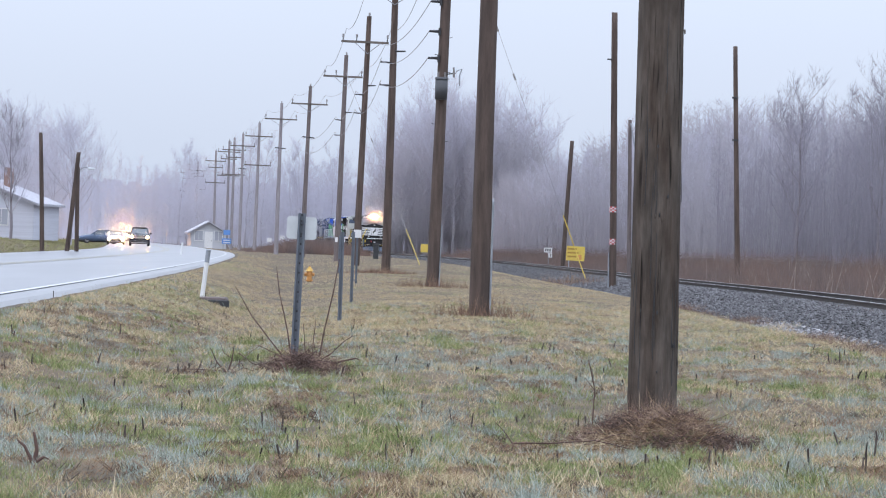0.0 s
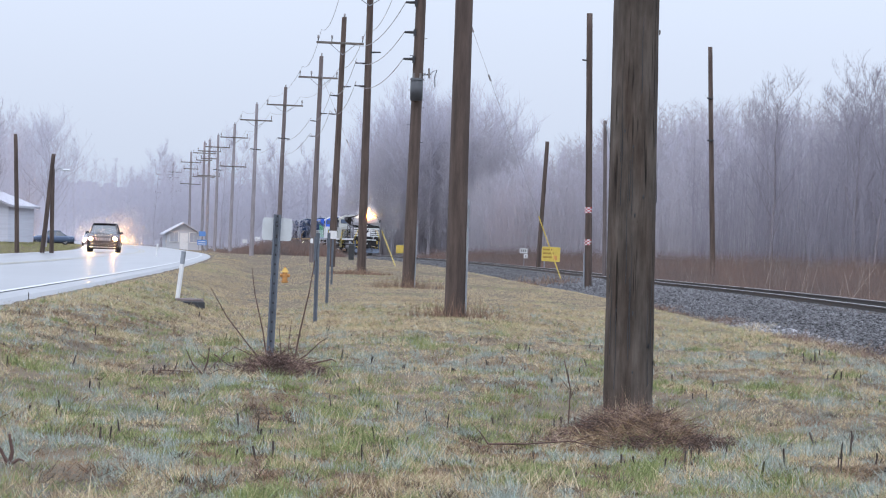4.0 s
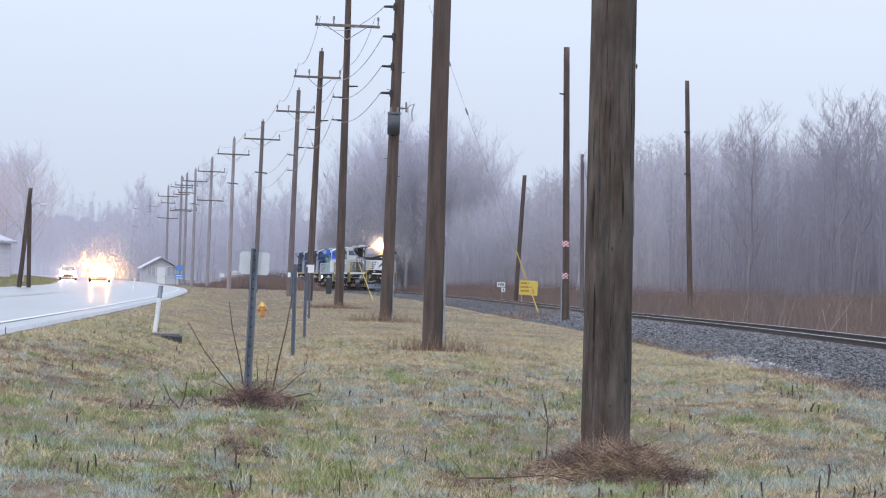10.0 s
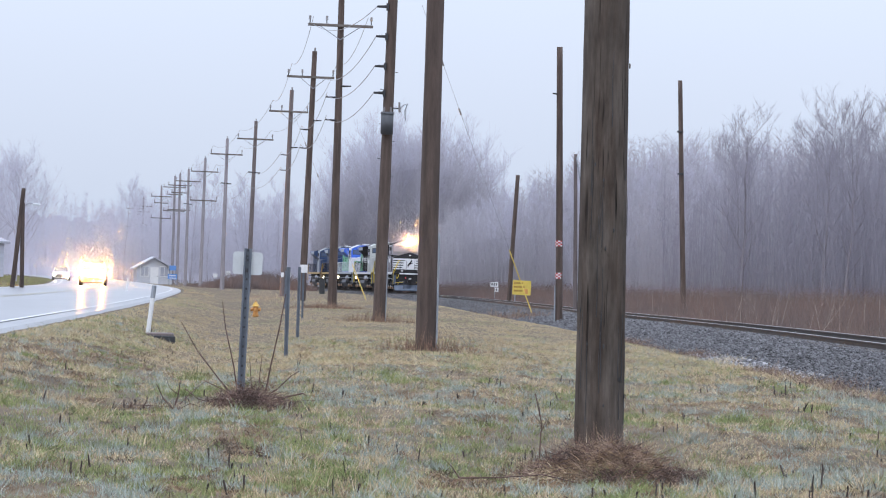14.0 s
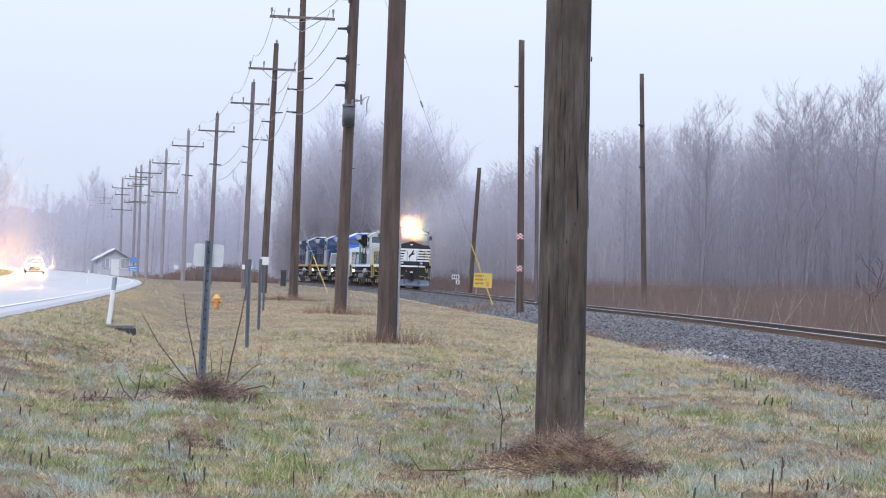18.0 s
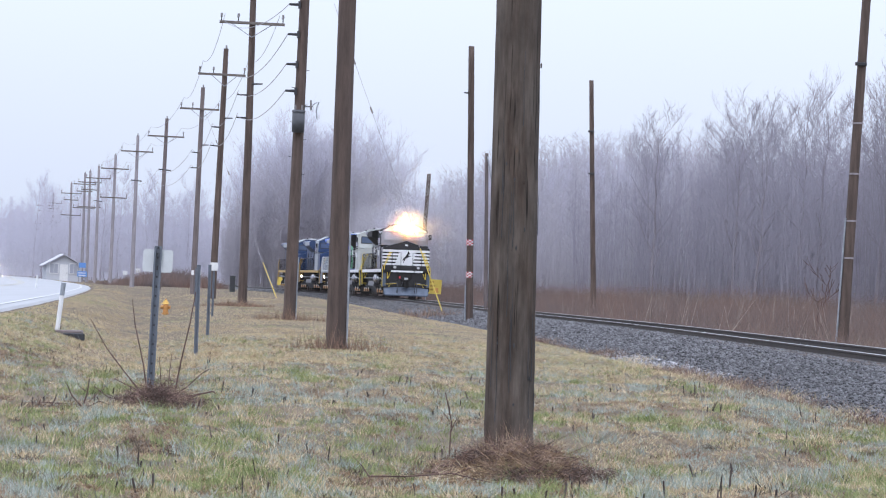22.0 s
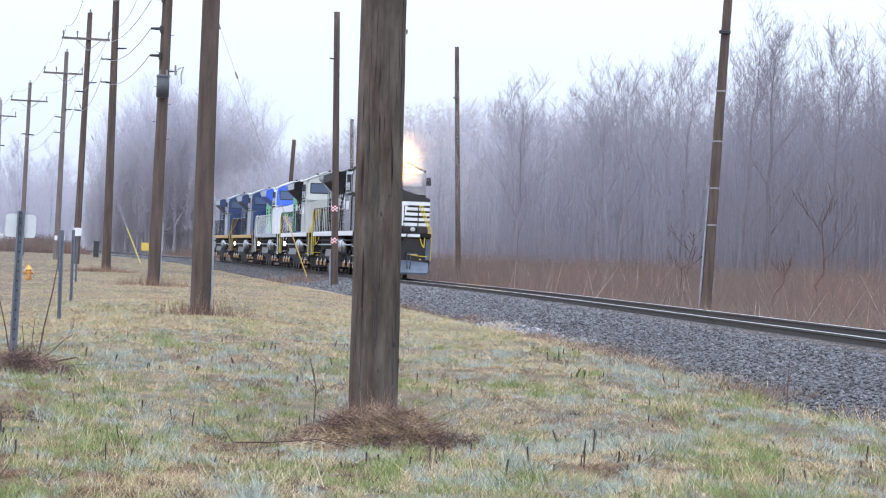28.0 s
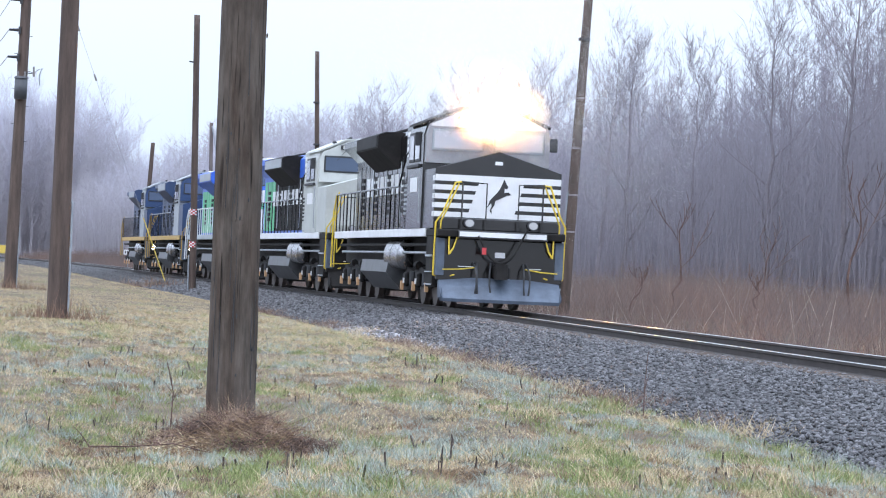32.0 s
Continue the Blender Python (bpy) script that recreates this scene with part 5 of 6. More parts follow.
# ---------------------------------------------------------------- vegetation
# mist is put into these wood colours, paler and bluer with distance
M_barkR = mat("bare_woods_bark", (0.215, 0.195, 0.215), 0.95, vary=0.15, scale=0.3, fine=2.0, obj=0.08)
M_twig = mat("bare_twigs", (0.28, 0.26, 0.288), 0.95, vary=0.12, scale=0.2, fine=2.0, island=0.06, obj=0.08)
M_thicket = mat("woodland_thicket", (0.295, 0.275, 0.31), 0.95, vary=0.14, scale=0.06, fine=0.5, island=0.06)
M_midbark = mat("haze_tinted_bark", (0.265, 0.24, 0.265), 0.95, vary=0.15, scale=0.3, fine=2.0, obj=0.08)
M_midtwig = mat("haze_tinted_twigs", (0.345, 0.328, 0.372), 0.95, vary=0.12, scale=0.2, fine=2.0, island=0.06, obj=0.06)
M_palebark = mat("far_haze_bark", (0.44, 0.42, 0.47), 0.95, vary=0.2, scale=0.5, fine=5.0, obj=0.1)
M_pale = mat("far_haze_twigs", (0.55, 0.54, 0.61), 0.95, vary=0.1, scale=0.06, fine=0.5, island=0.06)
M_brush = mat("dead_reddish_brush", (0.225, 0.148, 0.12), 0.95, vary=0.25, scale=0.25, fine=1.6, island=0.3, other=(0.16, 0.135, 0.13))
M_brushpale = mat("pale_dead_stalks", (0.50, 0.42, 0.35), 0.9, vary=0.3, scale=1.0, fine=6.0, island=0.4)

# twig and brush shading is softened to imitate haze
for thin_stuff in (M_twig, M_thicket, M_midtwig, M_pale, M_brush):
    let_through(thin_stuff)


def sticks(p0, p1, r0, r1, n=3):
    """Tapered n-sided sticks from arrays of ends and radii: vertices and triangles."""
    p0, p1 = np.asarray(p0, float), np.asarray(p1, float)
    d = p1 - p0
    d /= np.maximum(np.linalg.norm(d, axis=1, keepdims=True), 1e-6)
    ref = np.where(np.abs(d[:, 2:3]) > 0.9, [[1.0, 0, 0]], [[0, 0, 1.0]])
    u = np.cross(d, ref)
    u /= np.linalg.norm(u, axis=1, keepdims=True)
    v = np.cross(d, u)
    m = len(p0)
    r0, r1 = np.broadcast_to(r0, m)[:, None], np.broadcast_to(r1, m)[:, None]
    vs, tri = np.zeros((m, 2 * n, 3)), []
    for k in range(n):
        a = 2 * math.pi * k / n
        w = u * math.cos(a) + v * math.sin(a)
        vs[:, k], vs[:, n + k] = p0 + w * r0, p1 + w * r1
    base = (np.arange(m) * 2 * n)[:, None]
    for k in range(n):
        j = (k + 1) % n
        tri += [base + [k, j, n + j], base + [k, n + j, n + k]]
    return vs.reshape(-1, 3), np.concatenate(tri)


def slivers(p0, p1, w, rg):
    """Pointed blades, one triangle each, turned at random about their length."""
    p0, p1 = np.asarray(p0, float), np.asarray(p1, float)
    d = p1 - p0
    d /= np.maximum(np.linalg.norm(d, axis=1, keepdims=True), 1e-6)
    q = rg.normal(size=p0.shape)
    q[:, 1] *= 0.45
    s = np.cross(d, np.cross(q, d))
    s /= np.maximum(np.linalg.norm(s, axis=1, keepdims=True), 1e-6)
    s *= (np.broadcast_to(w, len(p0)) / 2)[:, None]
    vs = np.stack([p0 - s, p0 + s, p1], 1).reshape(-1, 3)
    return vs, np.arange(len(vs)).reshape(-1, 3)


def grow(seed, height, spread, limbs=11, lean=0.0, first=0.3):
    """Skeleton of a bare tree: lists of (p0, p1, r0, r1) for trunk, branches and twigs."""
    rnd = random.Random(seed)
    trunk, branch, twig = [], [], []
    p, r = Vector((0, 0, -0.4)), height * 0.011
    axis = []
    for k in range(9):
        q = Vector((lean * k / 9 * height * 0.15 + rnd.uniform(-0.15, 0.15), rnd.uniform(-0.15, 0.15), height * 0.9 * (k + 1) / 9))
        r2 = height * 0.011 * (1 - 0.88 * (k + 1) / 9)
        trunk.append((p, q, r, r2))
        axis.append((q, r2))
        p, r = q, r2

    def shoot(p, d, length, r, level):
        segs = (3, 3, 2, 1)[level]
        for s in range(segs):
            d = (d + Vector((rnd.uniform(-0.22, 0.22), rnd.uniform(-0.22, 0.22), rnd.uniform(0.0, 0.3)))).normalized()
            q = p + d * length / segs
            r2 = max(0.008, r * 0.7)
            (branch if level < 2 else twig).append((p, q, r, r2))
            for _ in range((2, 3, 3, 0)[level]):
                side = Vector((rnd.uniform(-1, 1), rnd.uniform(-1, 1), rnd.uniform(-0.1, 0.9))).normalized()
                shoot(p.lerp(q, rnd.uniform(0.2, 1)), (d * 0.8 + side * 0.75).normalized(), length * rnd.uniform(0.42, 0.66), r2 * 0.6, level + 1)
            p, r = q, r2

    for k in range(limbs):
        t = first + (0.98 - first) * (k / max(1, limbs - 1)) ** 0.8
        i = min(8, int(t * 9))
        base, rr = axis[i]
        an = k * 2.4 + rnd.uniform(-0.5, 0.5)
        d = Vector((math.cos(an), math.sin(an), rnd.uniform(0.6, 1.4))).normalized()
        shoot(base, d, spread * (1.15 - 0.65 * t) * rnd.uniform(0.8, 1.15), max(0.03, rr * 0.55), 0)
    return trunk, branch, twig


def bare_tree(seed, height, spread, limbs=11, lean=0.0, first=0.3, label="tall bare winter tree, its fine twigs grey in the mist", bark=M_barkR, twig=M_twig):
    tr, br, tw = grow(seed, height, spread, limbs, lean, first)
    root = tagged(new("bare_tree"), label, "tree", "bare trees of the woods")
    rg = np.random.default_rng(seed)
    for name, rows, n, m in (("trunk", tr, 6, bark), ("branchwork", br, 3, bark)):
        vs, tri = sticks(np.array([[*r[0]] for r in rows]), np.array([[*r[1]] for r in rows]), np.array([r[2] for r in rows]), np.array([r[3] for r in rows]), n)
        quick(name, vs, tri, m, root)["kind"] = "stuff" if name == "branchwork" else ""
    a, b = np.array([[*r[0]] for r in tw]), np.array([[*r[1]] for r in tw])
    keep = rg.random(len(a)) < 0.52
    a, b = a[keep], b[keep]
    vs, tri = slivers(a, b + (b - a) * 0.35, 0.026, rg)
    quick("crown", vs, tri, twig, root)["kind"] = "stuff"
    return root


rnd = random.Random(21)
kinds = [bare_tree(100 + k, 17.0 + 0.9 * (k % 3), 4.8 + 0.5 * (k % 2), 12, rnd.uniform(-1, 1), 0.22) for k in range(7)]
broad = [bare_tree(200 + k, 13.0, 6.5, 13, 0.0, 0.16, "broad bare tree with a rounded crown of fine twigs, tinted pale for mist", M_palebark, M_pale) for k in range(3)]
midkinds = [bare_tree(230 + k, 17.0, 5.0, 12, 0.4, 0.22, "tall bare tree tinted paler for the mist", M_midbark, M_midtwig) for k in range(4)]
farkinds = [bare_tree(250 + k, 17.0, 5.0, 12, 0.3, 0.2, "far bare tree tinted to fade into the mist", M_palebark, M_pale) for k in range(3)]


def plant(x, y, h=1.0, pool=kinds):
    src = pool[rnd.randrange(len(pool))]
    s = h * rnd.uniform(0.9, 1.08)
    o = copy_thing(src, Matrix.Identity(4))
    o.matrix_basis = Matrix.Translation((x, y, gz(x, y))) @ Matrix.Rotation(rnd.uniform(0, 6.28), 4, "Z") @ Matrix.Scale(s, 4)
    return o


# the woods behind the track, from far to near
EDGE = smooth_curve([(60, 68.0), (110, 52.0), (165, 37.0), (200, 28.0), (235, 20.5), (270, 14.5), (330, 6.0), (400, -4.0)])
for k in range(74):
    y = 105 + 235 * (k + rnd.random()) / 74
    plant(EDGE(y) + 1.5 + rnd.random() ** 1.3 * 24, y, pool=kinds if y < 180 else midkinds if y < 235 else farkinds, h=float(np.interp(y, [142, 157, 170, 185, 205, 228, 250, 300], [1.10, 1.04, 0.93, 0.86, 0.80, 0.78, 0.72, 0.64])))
# the broad clump between road and track
for k in range(15):
    plant(-9.5 + 25.0 * (k + 0.5) / 15, rnd.uniform(378, 425), 0.98 + 0.48 * math.sin(math.pi * (k + 1.5) / 17), broad)
# behind the line of poles, and across the road
for k in range(22):
    plant(rnd.uniform(-44, -13), rnd.uniform(410, 520), rnd.uniform(0.72, 0.92), farkinds)
for k in range(9):
    y = rnd.uniform(205, 255)
    plant(-28.5 - 1.6 * k + rnd.uniform(-1, 1), y, rnd.uniform(0.56, 0.70), broad)
for x, y, h in ((-30.6, 200, 0.46), (-33.2, 198, 0.52)):
    plant(x, y, h, kinds)
for k in range(16):
    y = rnd.uniform(300, 480)
    plant(road_x(y) - rnd.uniform(12, 34), y, rnd.uniform(0.55, 0.75), farkinds)
for k, o in enumerate(kinds + broad + midkinds + farkinds):
    o.matrix_basis = Matrix.Translation((62 + 4 * k, 190 + 13 * k, gz(62, 190))) @ Matrix.Scale(0.85, 4)

# depth of the woods: stems and twigs that nobody could count
rg = np.random.default_rng(9)
edge_np = np.vectorize(EDGE)


def thicket(name, x, y, tall, twigs, label, material=M_thicket, wide=0.09, tw=0.035):
    n = len(x)
    z = ground_z(x, y)
    p0 = np.stack([x, y, z - 0.1], -1)
    p1 = p0 + np.stack([rg.normal(0, 0.07, n) * tall, rg.normal(0, 0.07, n) * tall, tall], -1)
    a, ta = slivers(p0, p1, wide, rg)
    k = np.repeat(np.arange(n), twigs)
    t = 0.12 + 0.85 * rg.random(len(k)) ** 0.8
    q0 = p0[k] + (p1 - p0)[k] * t[:, None]
    L = rg.uniform(0.5, 2.2, len(k)) * (1.15 - 0.6 * t) * (tall[k] / 13)
    an = rg.uniform(0, 6.283, len(k))
    rise = rg.uniform(0.3, 1.5, len(k))
    d = np.stack([np.cos(an), np.sin(an), rise], -1)
    d /= np.linalg.norm(d, axis=1, keepdims=True)
    b, tb = slivers(q0, q0 + d * L[:, None], tw, rg)
    return tagged(quick(name, np.concatenate([a, b]), np.concatenate([ta, tb + len(a)]), material), label, "woods", kind="stuff")


n = 5600
y = 95 + 250 * rg.random(n) ** 0.9
x = edge_np(y) + 1.0 + 36 * rg.random(n) ** 1.25
tall = rg.uniform(0.5, 0.98, n) ** 0.8 * 16.6 * np.interp(y, [142, 157, 170, 185, 205, 228, 250, 300], [1.10, 1.04, 0.93, 0.86, 0.80, 0.78, 0.72, 0.64])
M_copse = let_through(mat("copse_haze_twigs", (0.45, 0.43, 0.465), 0.95, vary=0.12, scale=0.06, fine=0.5, island=0.06))
# split by distance: farther stems get more of the haze tint
for k, material, label in ((y < 180, M_thicket, "dense misty bare woodland behind the railway"), ((y >= 180) & (y < 235), M_midtwig, "bare woodland far along the railway, tinted paler for mist"), (y >= 235, M_copse, "bare woodland along the railway, tinted to fade into mist")):
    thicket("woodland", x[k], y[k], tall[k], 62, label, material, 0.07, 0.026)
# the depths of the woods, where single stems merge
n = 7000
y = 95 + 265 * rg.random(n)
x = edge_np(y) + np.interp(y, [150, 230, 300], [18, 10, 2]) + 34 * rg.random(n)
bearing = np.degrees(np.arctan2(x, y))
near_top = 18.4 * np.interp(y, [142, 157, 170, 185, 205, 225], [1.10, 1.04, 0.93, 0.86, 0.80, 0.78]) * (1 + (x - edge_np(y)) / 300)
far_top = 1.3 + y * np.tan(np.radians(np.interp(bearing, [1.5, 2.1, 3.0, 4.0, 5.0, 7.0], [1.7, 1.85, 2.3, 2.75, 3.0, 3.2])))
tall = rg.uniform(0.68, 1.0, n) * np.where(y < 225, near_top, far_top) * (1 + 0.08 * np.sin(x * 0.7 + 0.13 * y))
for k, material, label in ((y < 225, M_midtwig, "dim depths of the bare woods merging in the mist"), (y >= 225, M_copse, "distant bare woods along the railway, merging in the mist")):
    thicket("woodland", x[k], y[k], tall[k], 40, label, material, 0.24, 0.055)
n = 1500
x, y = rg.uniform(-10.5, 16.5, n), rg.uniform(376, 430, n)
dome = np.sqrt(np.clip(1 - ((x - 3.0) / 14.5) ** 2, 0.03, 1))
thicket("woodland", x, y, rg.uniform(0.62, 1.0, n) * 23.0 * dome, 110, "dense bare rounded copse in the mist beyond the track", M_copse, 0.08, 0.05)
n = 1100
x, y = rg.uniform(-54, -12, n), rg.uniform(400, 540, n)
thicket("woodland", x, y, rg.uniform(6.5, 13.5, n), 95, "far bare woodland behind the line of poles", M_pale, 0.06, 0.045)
n = 1900
y = rg.uniform(222, 480, n)
b = rg.uniform(-0.215, -0.09, n)
x = b * y
k = x < np.interp(y, RY, RX) - 10
x, y, b = x[k], y[k], b[k]
top = np.interp(b, [-0.2, -0.145, -0.13, -0.115, -0.10, -0.09], [0.048, 0.047, 0.044, 0.034, 0.025, 0.024])
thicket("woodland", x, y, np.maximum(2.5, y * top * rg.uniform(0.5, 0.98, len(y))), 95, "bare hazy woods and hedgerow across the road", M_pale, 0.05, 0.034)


# brush along the foot of the woods
def brush(name, n, ys, lo, hi, h0, h1, w, label, material=M_brush, lean=0.5):
    y = ys[0] + (ys[1] - ys[0]) * rg.random(n) ** 1.2
    base = np.interp(y, TY, TX)
    x = base + lo + (hi(y) - base - lo) * rg.random(n) ** 1.1
    z = ground_z(x, y)
    clump = 0.62 + 0.25 * np.sin(x * 0.55 + 1.3 + 0.2 * y) * np.cos(y * 0.33) + 0.2 * np.sin(0.11 * y + x * 0.2) + 0.25 * ease(0, 9, x - base - lo)
    h = rg.uniform(h0, h1, n) * clump
    p0 = np.stack([x, y, z - 0.05], -1)
    p1 = p0 + np.stack([rg.normal(0, lean, n) * h, rg.normal(0, lean, n) * h, h], -1)
    vs, tri = slivers(p0, p1, w, rg)
    return tagged(quick(name, vs, tri, material), label, "brush", kind="stuff")


brush("brush", 225000, (52, 330), 3.6, lambda y: edge_np(y) + 4, 0.25, 2.0, 0.012, "dense reddish-brown dead brush along the foot of the woods")
brush("tall_stalks", 700, (55, 200), 3.6, lambda y: edge_np(y) * 0.6 + 8, 0.8, 2.4, 0.022, "scattered pale dead stalks standing in the brush", M_brushpale, 0.35)

n = 22000
y = rg.uniform(280, 340, n)
x = y * rg.normal(-0.045, 0.013, n)
k = (x > np.interp(y, RY, RX) + 9) & (x < np.interp(y, TY, TX) - 6)
x, y = x[k], y[k]
n = len(x)
p0 = np.stack([x, y, ground_z(x, y) - 0.05], -1)
h = rg.uniform(0.5, 2.6, n) * np.exp(-((x / y + 0.045) / 0.02) ** 2) * (0.75 + 0.25 * np.sin(x * 0.9) * np.cos(y * 0.3))
vs, tri = slivers(p0, p0 + np.stack([rg.normal(0, 0.5, n) * h, rg.normal(0, 0.5, n) * h, h], -1), 0.04, rg)
tagged(quick("brush", vs, tri, M_brush), "low reddish-brown scrub between road and railway", "brush", kind="stuff")

# lone bare saplings at the track side
for k, (x, y, h) in enumerate(((20.2, 86, 3.9), (23.6, 88, 3.2), (24.8, 83, 5.0), (19.0, 72, 1.6), (17.4, 94, 2.0), (22.0, 118, 3.0), (16.9, 77, 1.8))):
    tr, br, tw = grow(300 + k, h, h * 0.42, 5, 0.5, 0.35)
    root = tagged(new("sapling"), "thin bare sapling standing in the reddish brush", "sapling", "saplings beside the track")
    root.location = (x, y, gz(x, y))
    part("stem", tube(B(), [tr[0][0]] + [r[1] for r in tr], 0.035 * h / 3.5, 0.012, 6), M_deadwood, root)
    br = br[:60]
    vs, tri = sticks(np.array([[*r[0]] for r in br]), np.array([[*r[1]] for r in br]), 0.012, 0.007, 3)
    quick("branchwork", vs, tri, M_deadwood, root)["kind"] = "stuff"

# far woods: a backdrop whose haze is its own pale glow
M_backdrop = bpy.data.materials.new("haze_glow_distance")
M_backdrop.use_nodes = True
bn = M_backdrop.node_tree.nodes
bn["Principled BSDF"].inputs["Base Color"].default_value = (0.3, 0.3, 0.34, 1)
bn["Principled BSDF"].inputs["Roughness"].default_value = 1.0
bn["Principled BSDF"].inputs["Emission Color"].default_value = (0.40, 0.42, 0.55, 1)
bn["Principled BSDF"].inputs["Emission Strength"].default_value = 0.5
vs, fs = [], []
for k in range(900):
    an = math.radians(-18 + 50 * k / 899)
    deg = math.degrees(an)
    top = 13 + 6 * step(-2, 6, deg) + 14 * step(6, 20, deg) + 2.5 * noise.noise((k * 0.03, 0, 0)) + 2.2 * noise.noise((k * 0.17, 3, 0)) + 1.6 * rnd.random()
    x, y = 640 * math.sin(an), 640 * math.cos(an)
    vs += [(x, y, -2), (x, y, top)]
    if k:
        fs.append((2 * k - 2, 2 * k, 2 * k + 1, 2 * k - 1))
tagged(raw("backdrop", vs, fs, M_backdrop), "far woods backdrop, its pale glow standing for haze", "backdrop", kind="structure")

# ---------------------------------------------------------------- grass


def grass_mat(name, cols, island=0.45, scale=0.55, stretch=(1, 0.4, 1)):
    """Blades whose colour follows patches of the field and varies from blade to blade."""
    m = bpy.data.materials.new(name)
    m.use_nodes = True
    n, l = m.node_tree.nodes, m.node_tree.links
    b = n["Principled BSDF"]
    b.inputs["Roughness"].default_value = 0.75
    b.inputs["Specular IOR Level"].default_value = 0.35
    tc, mp = n.new("ShaderNodeTexCoord"), n.new("ShaderNodeMapping")
    mp.inputs["Scale"].default_value = stretch
    l.new(tc.outputs["Object"], mp.inputs[0])
    big, g = n.new("ShaderNodeTexNoise"), n.new("ShaderNodeNewGeometry")
    big.inputs["Scale"].default_value, big.inputs["Detail"].default_value = scale, 4.0
    big.inputs["Roughness"].default_value = 0.65
    l.new(mp.outputs[0], big.inputs["Vector"])
    stretch_ = n.new("ShaderNodeMapRange")
    stretch_.inputs["From Min"].default_value, stretch_.inputs["From Max"].default_value = 0.32, 0.68
    l.new(big.outputs["Fac"], stretch_.inputs["Value"])
    mixn = n.new("ShaderNodeMix")
    mixn.inputs[0].default_value = island
    l.new(stretch_.outputs[0], mixn.inputs[2])
    l.new(g.outputs["Random Per Island"], mixn.inputs[3])
    ramp = n.new("ShaderNodeValToRGB")
    e = ramp.color_ramp.elements
    e[0].position, e[0].color = cols[0][0], (*cols[0][1], 1)
    e[1].position, e[1].color = cols[-1][0], (*cols[-1][1], 1)
    for p, c in cols[1:-1]:
        ramp.color_ramp.elements.new(p).color = (*c, 1)
    l.new(mixn.outputs[0], ramp.inputs[0])
    l.new(ramp.outputs[0], b.inputs["Base Color"])
    return m


M_straw = grass_mat("straw_grass", [(0.08, (0.16, 0.11, 0.07)), (0.25, (0.35, 0.255, 0.15)), (0.45, (0.54, 0.42, 0.255)), (0.62, (0.67, 0.55, 0.385)), (0.78, (0.37, 0.36, 0.185)), (0.95, (0.25, 0.26, 0.115))], 0.68, 2.4, (1, 0.3, 1))
M_far = grass_mat("far_straw_grass", [(0.10, (0.36, 0.28, 0.15)), (0.35, (0.49, 0.39, 0.225)), (0.55, (0.53, 0.43, 0.26)), (0.72, (0.36, 0.36, 0.18)), (0.95, (0.34, 0.25, 0.16))], 0.12, 0.3, (1, 0.2, 1))
M_green = grass_mat("green_grass", [(0.12, (0.08, 0.10, 0.03)), (0.4, (0.17, 0.225, 0.075)), (0.65, (0.27, 0.315, 0.125)), (0.9, (0.46, 0.40, 0.22))], 0.6, 3.0)
M_bluegr = grass_mat("blue_grey_grass", [(0.10, (0.17, 0.18, 0.13)), (0.4, (0.27, 0.325, 0.285)), (0.65, (0.36, 0.425, 0.39)), (0.92, (0.53, 0.50, 0.40))], 0.6, 3.0)
M_brown = grass_mat("brown_litter", [(0.15, (0.075, 0.05, 0.032)), (0.5, (0.21, 0.135, 0.08)), (0.9, (0.42, 0.29, 0.17))], 0.6, 3.0)


def fog(seed):
    """Smooth random field over the plane: a lattice of random values, softly joined."""
    lat = np.random.default_rng(seed).random((256, 256))

    def at(u, v):
        i, j = np.floor(u).astype(int), np.floor(v).astype(int)
        a, b = u - i, v - j
        a, b = a * a * (3 - 2 * a), b * b * (3 - 2 * b)
        i, j = i % 256, j % 256
        i2, j2 = (i + 1) % 256, (j + 1) % 256
        return (lat[i, j] * (1 - a) + lat[i2, j] * a) * (1 - b) + (lat[i, j2] * (1 - a) + lat[i2, j2] * a) * b
    return at


field = [fog(40 + k) for k in range(6)]


def in_field(x, y):
    dr, dt = x - np.interp(y, RY, RX), x - np.interp(y, TY, TX)
    wob = 0.4 * np.sin(y * 0.9) + 0.4 * np.sin(y * 0.37 + 1) + 0.25 * np.sin(2.3 * y) + 0.15 * np.sin(5.1 * y)
    return (dr > 4.82) & (dt < -4.25 + wob)


def wedge(n, d0, d1, power=1.0):
    """Points in the visible wedge of the field, denser near the eye."""
    an = np.radians(rg.uniform(-11.5, 19.5, n))
    d = d0 * (d1 / d0) ** (rg.random(n) ** power)
    x, y = d * np.sin(an), d * np.cos(an)
    k = in_field(x, y)
    return x[k], y[k]


def blades(name, x, y, h, w, lean, material, label):
    n = len(x)
    z = ground_z(x, y)
    p0 = np.stack([x, y, z - 0.01], -1)
    p1 = p0 + np.stack([rg.normal(0, lean, n) * h, rg.normal(0, lean, n) * h, h * rg.uniform(0.65, 1.0, n)], -1)
    vs, tri = slivers(p0, p1, w, rg)
    return tagged(quick(name, vs, tri, material), label, "grass", kind="stuff")


x, y = wedge(640000, 12.5, 66)
d = np.hypot(x, y)
n = len(x)
lush = 0.42 * field[0](x / 0.6, y / 2.2) + 0.58 * field[1](x / 0.14, y / 0.55) + rg.normal(0, 0.07, n)
frost = 0.42 * field[2](x / 0.5, y / 1.8) + 0.58 * field[3](x / 0.12, y / 0.45) + rg.normal(0, 0.07, n)
worn = 0.35 * field[4](x / 0.6, y / 2.2) + 0.65 * field[5](x / 0.13, y / 0.5) + rg.normal(0, 0.05, n)
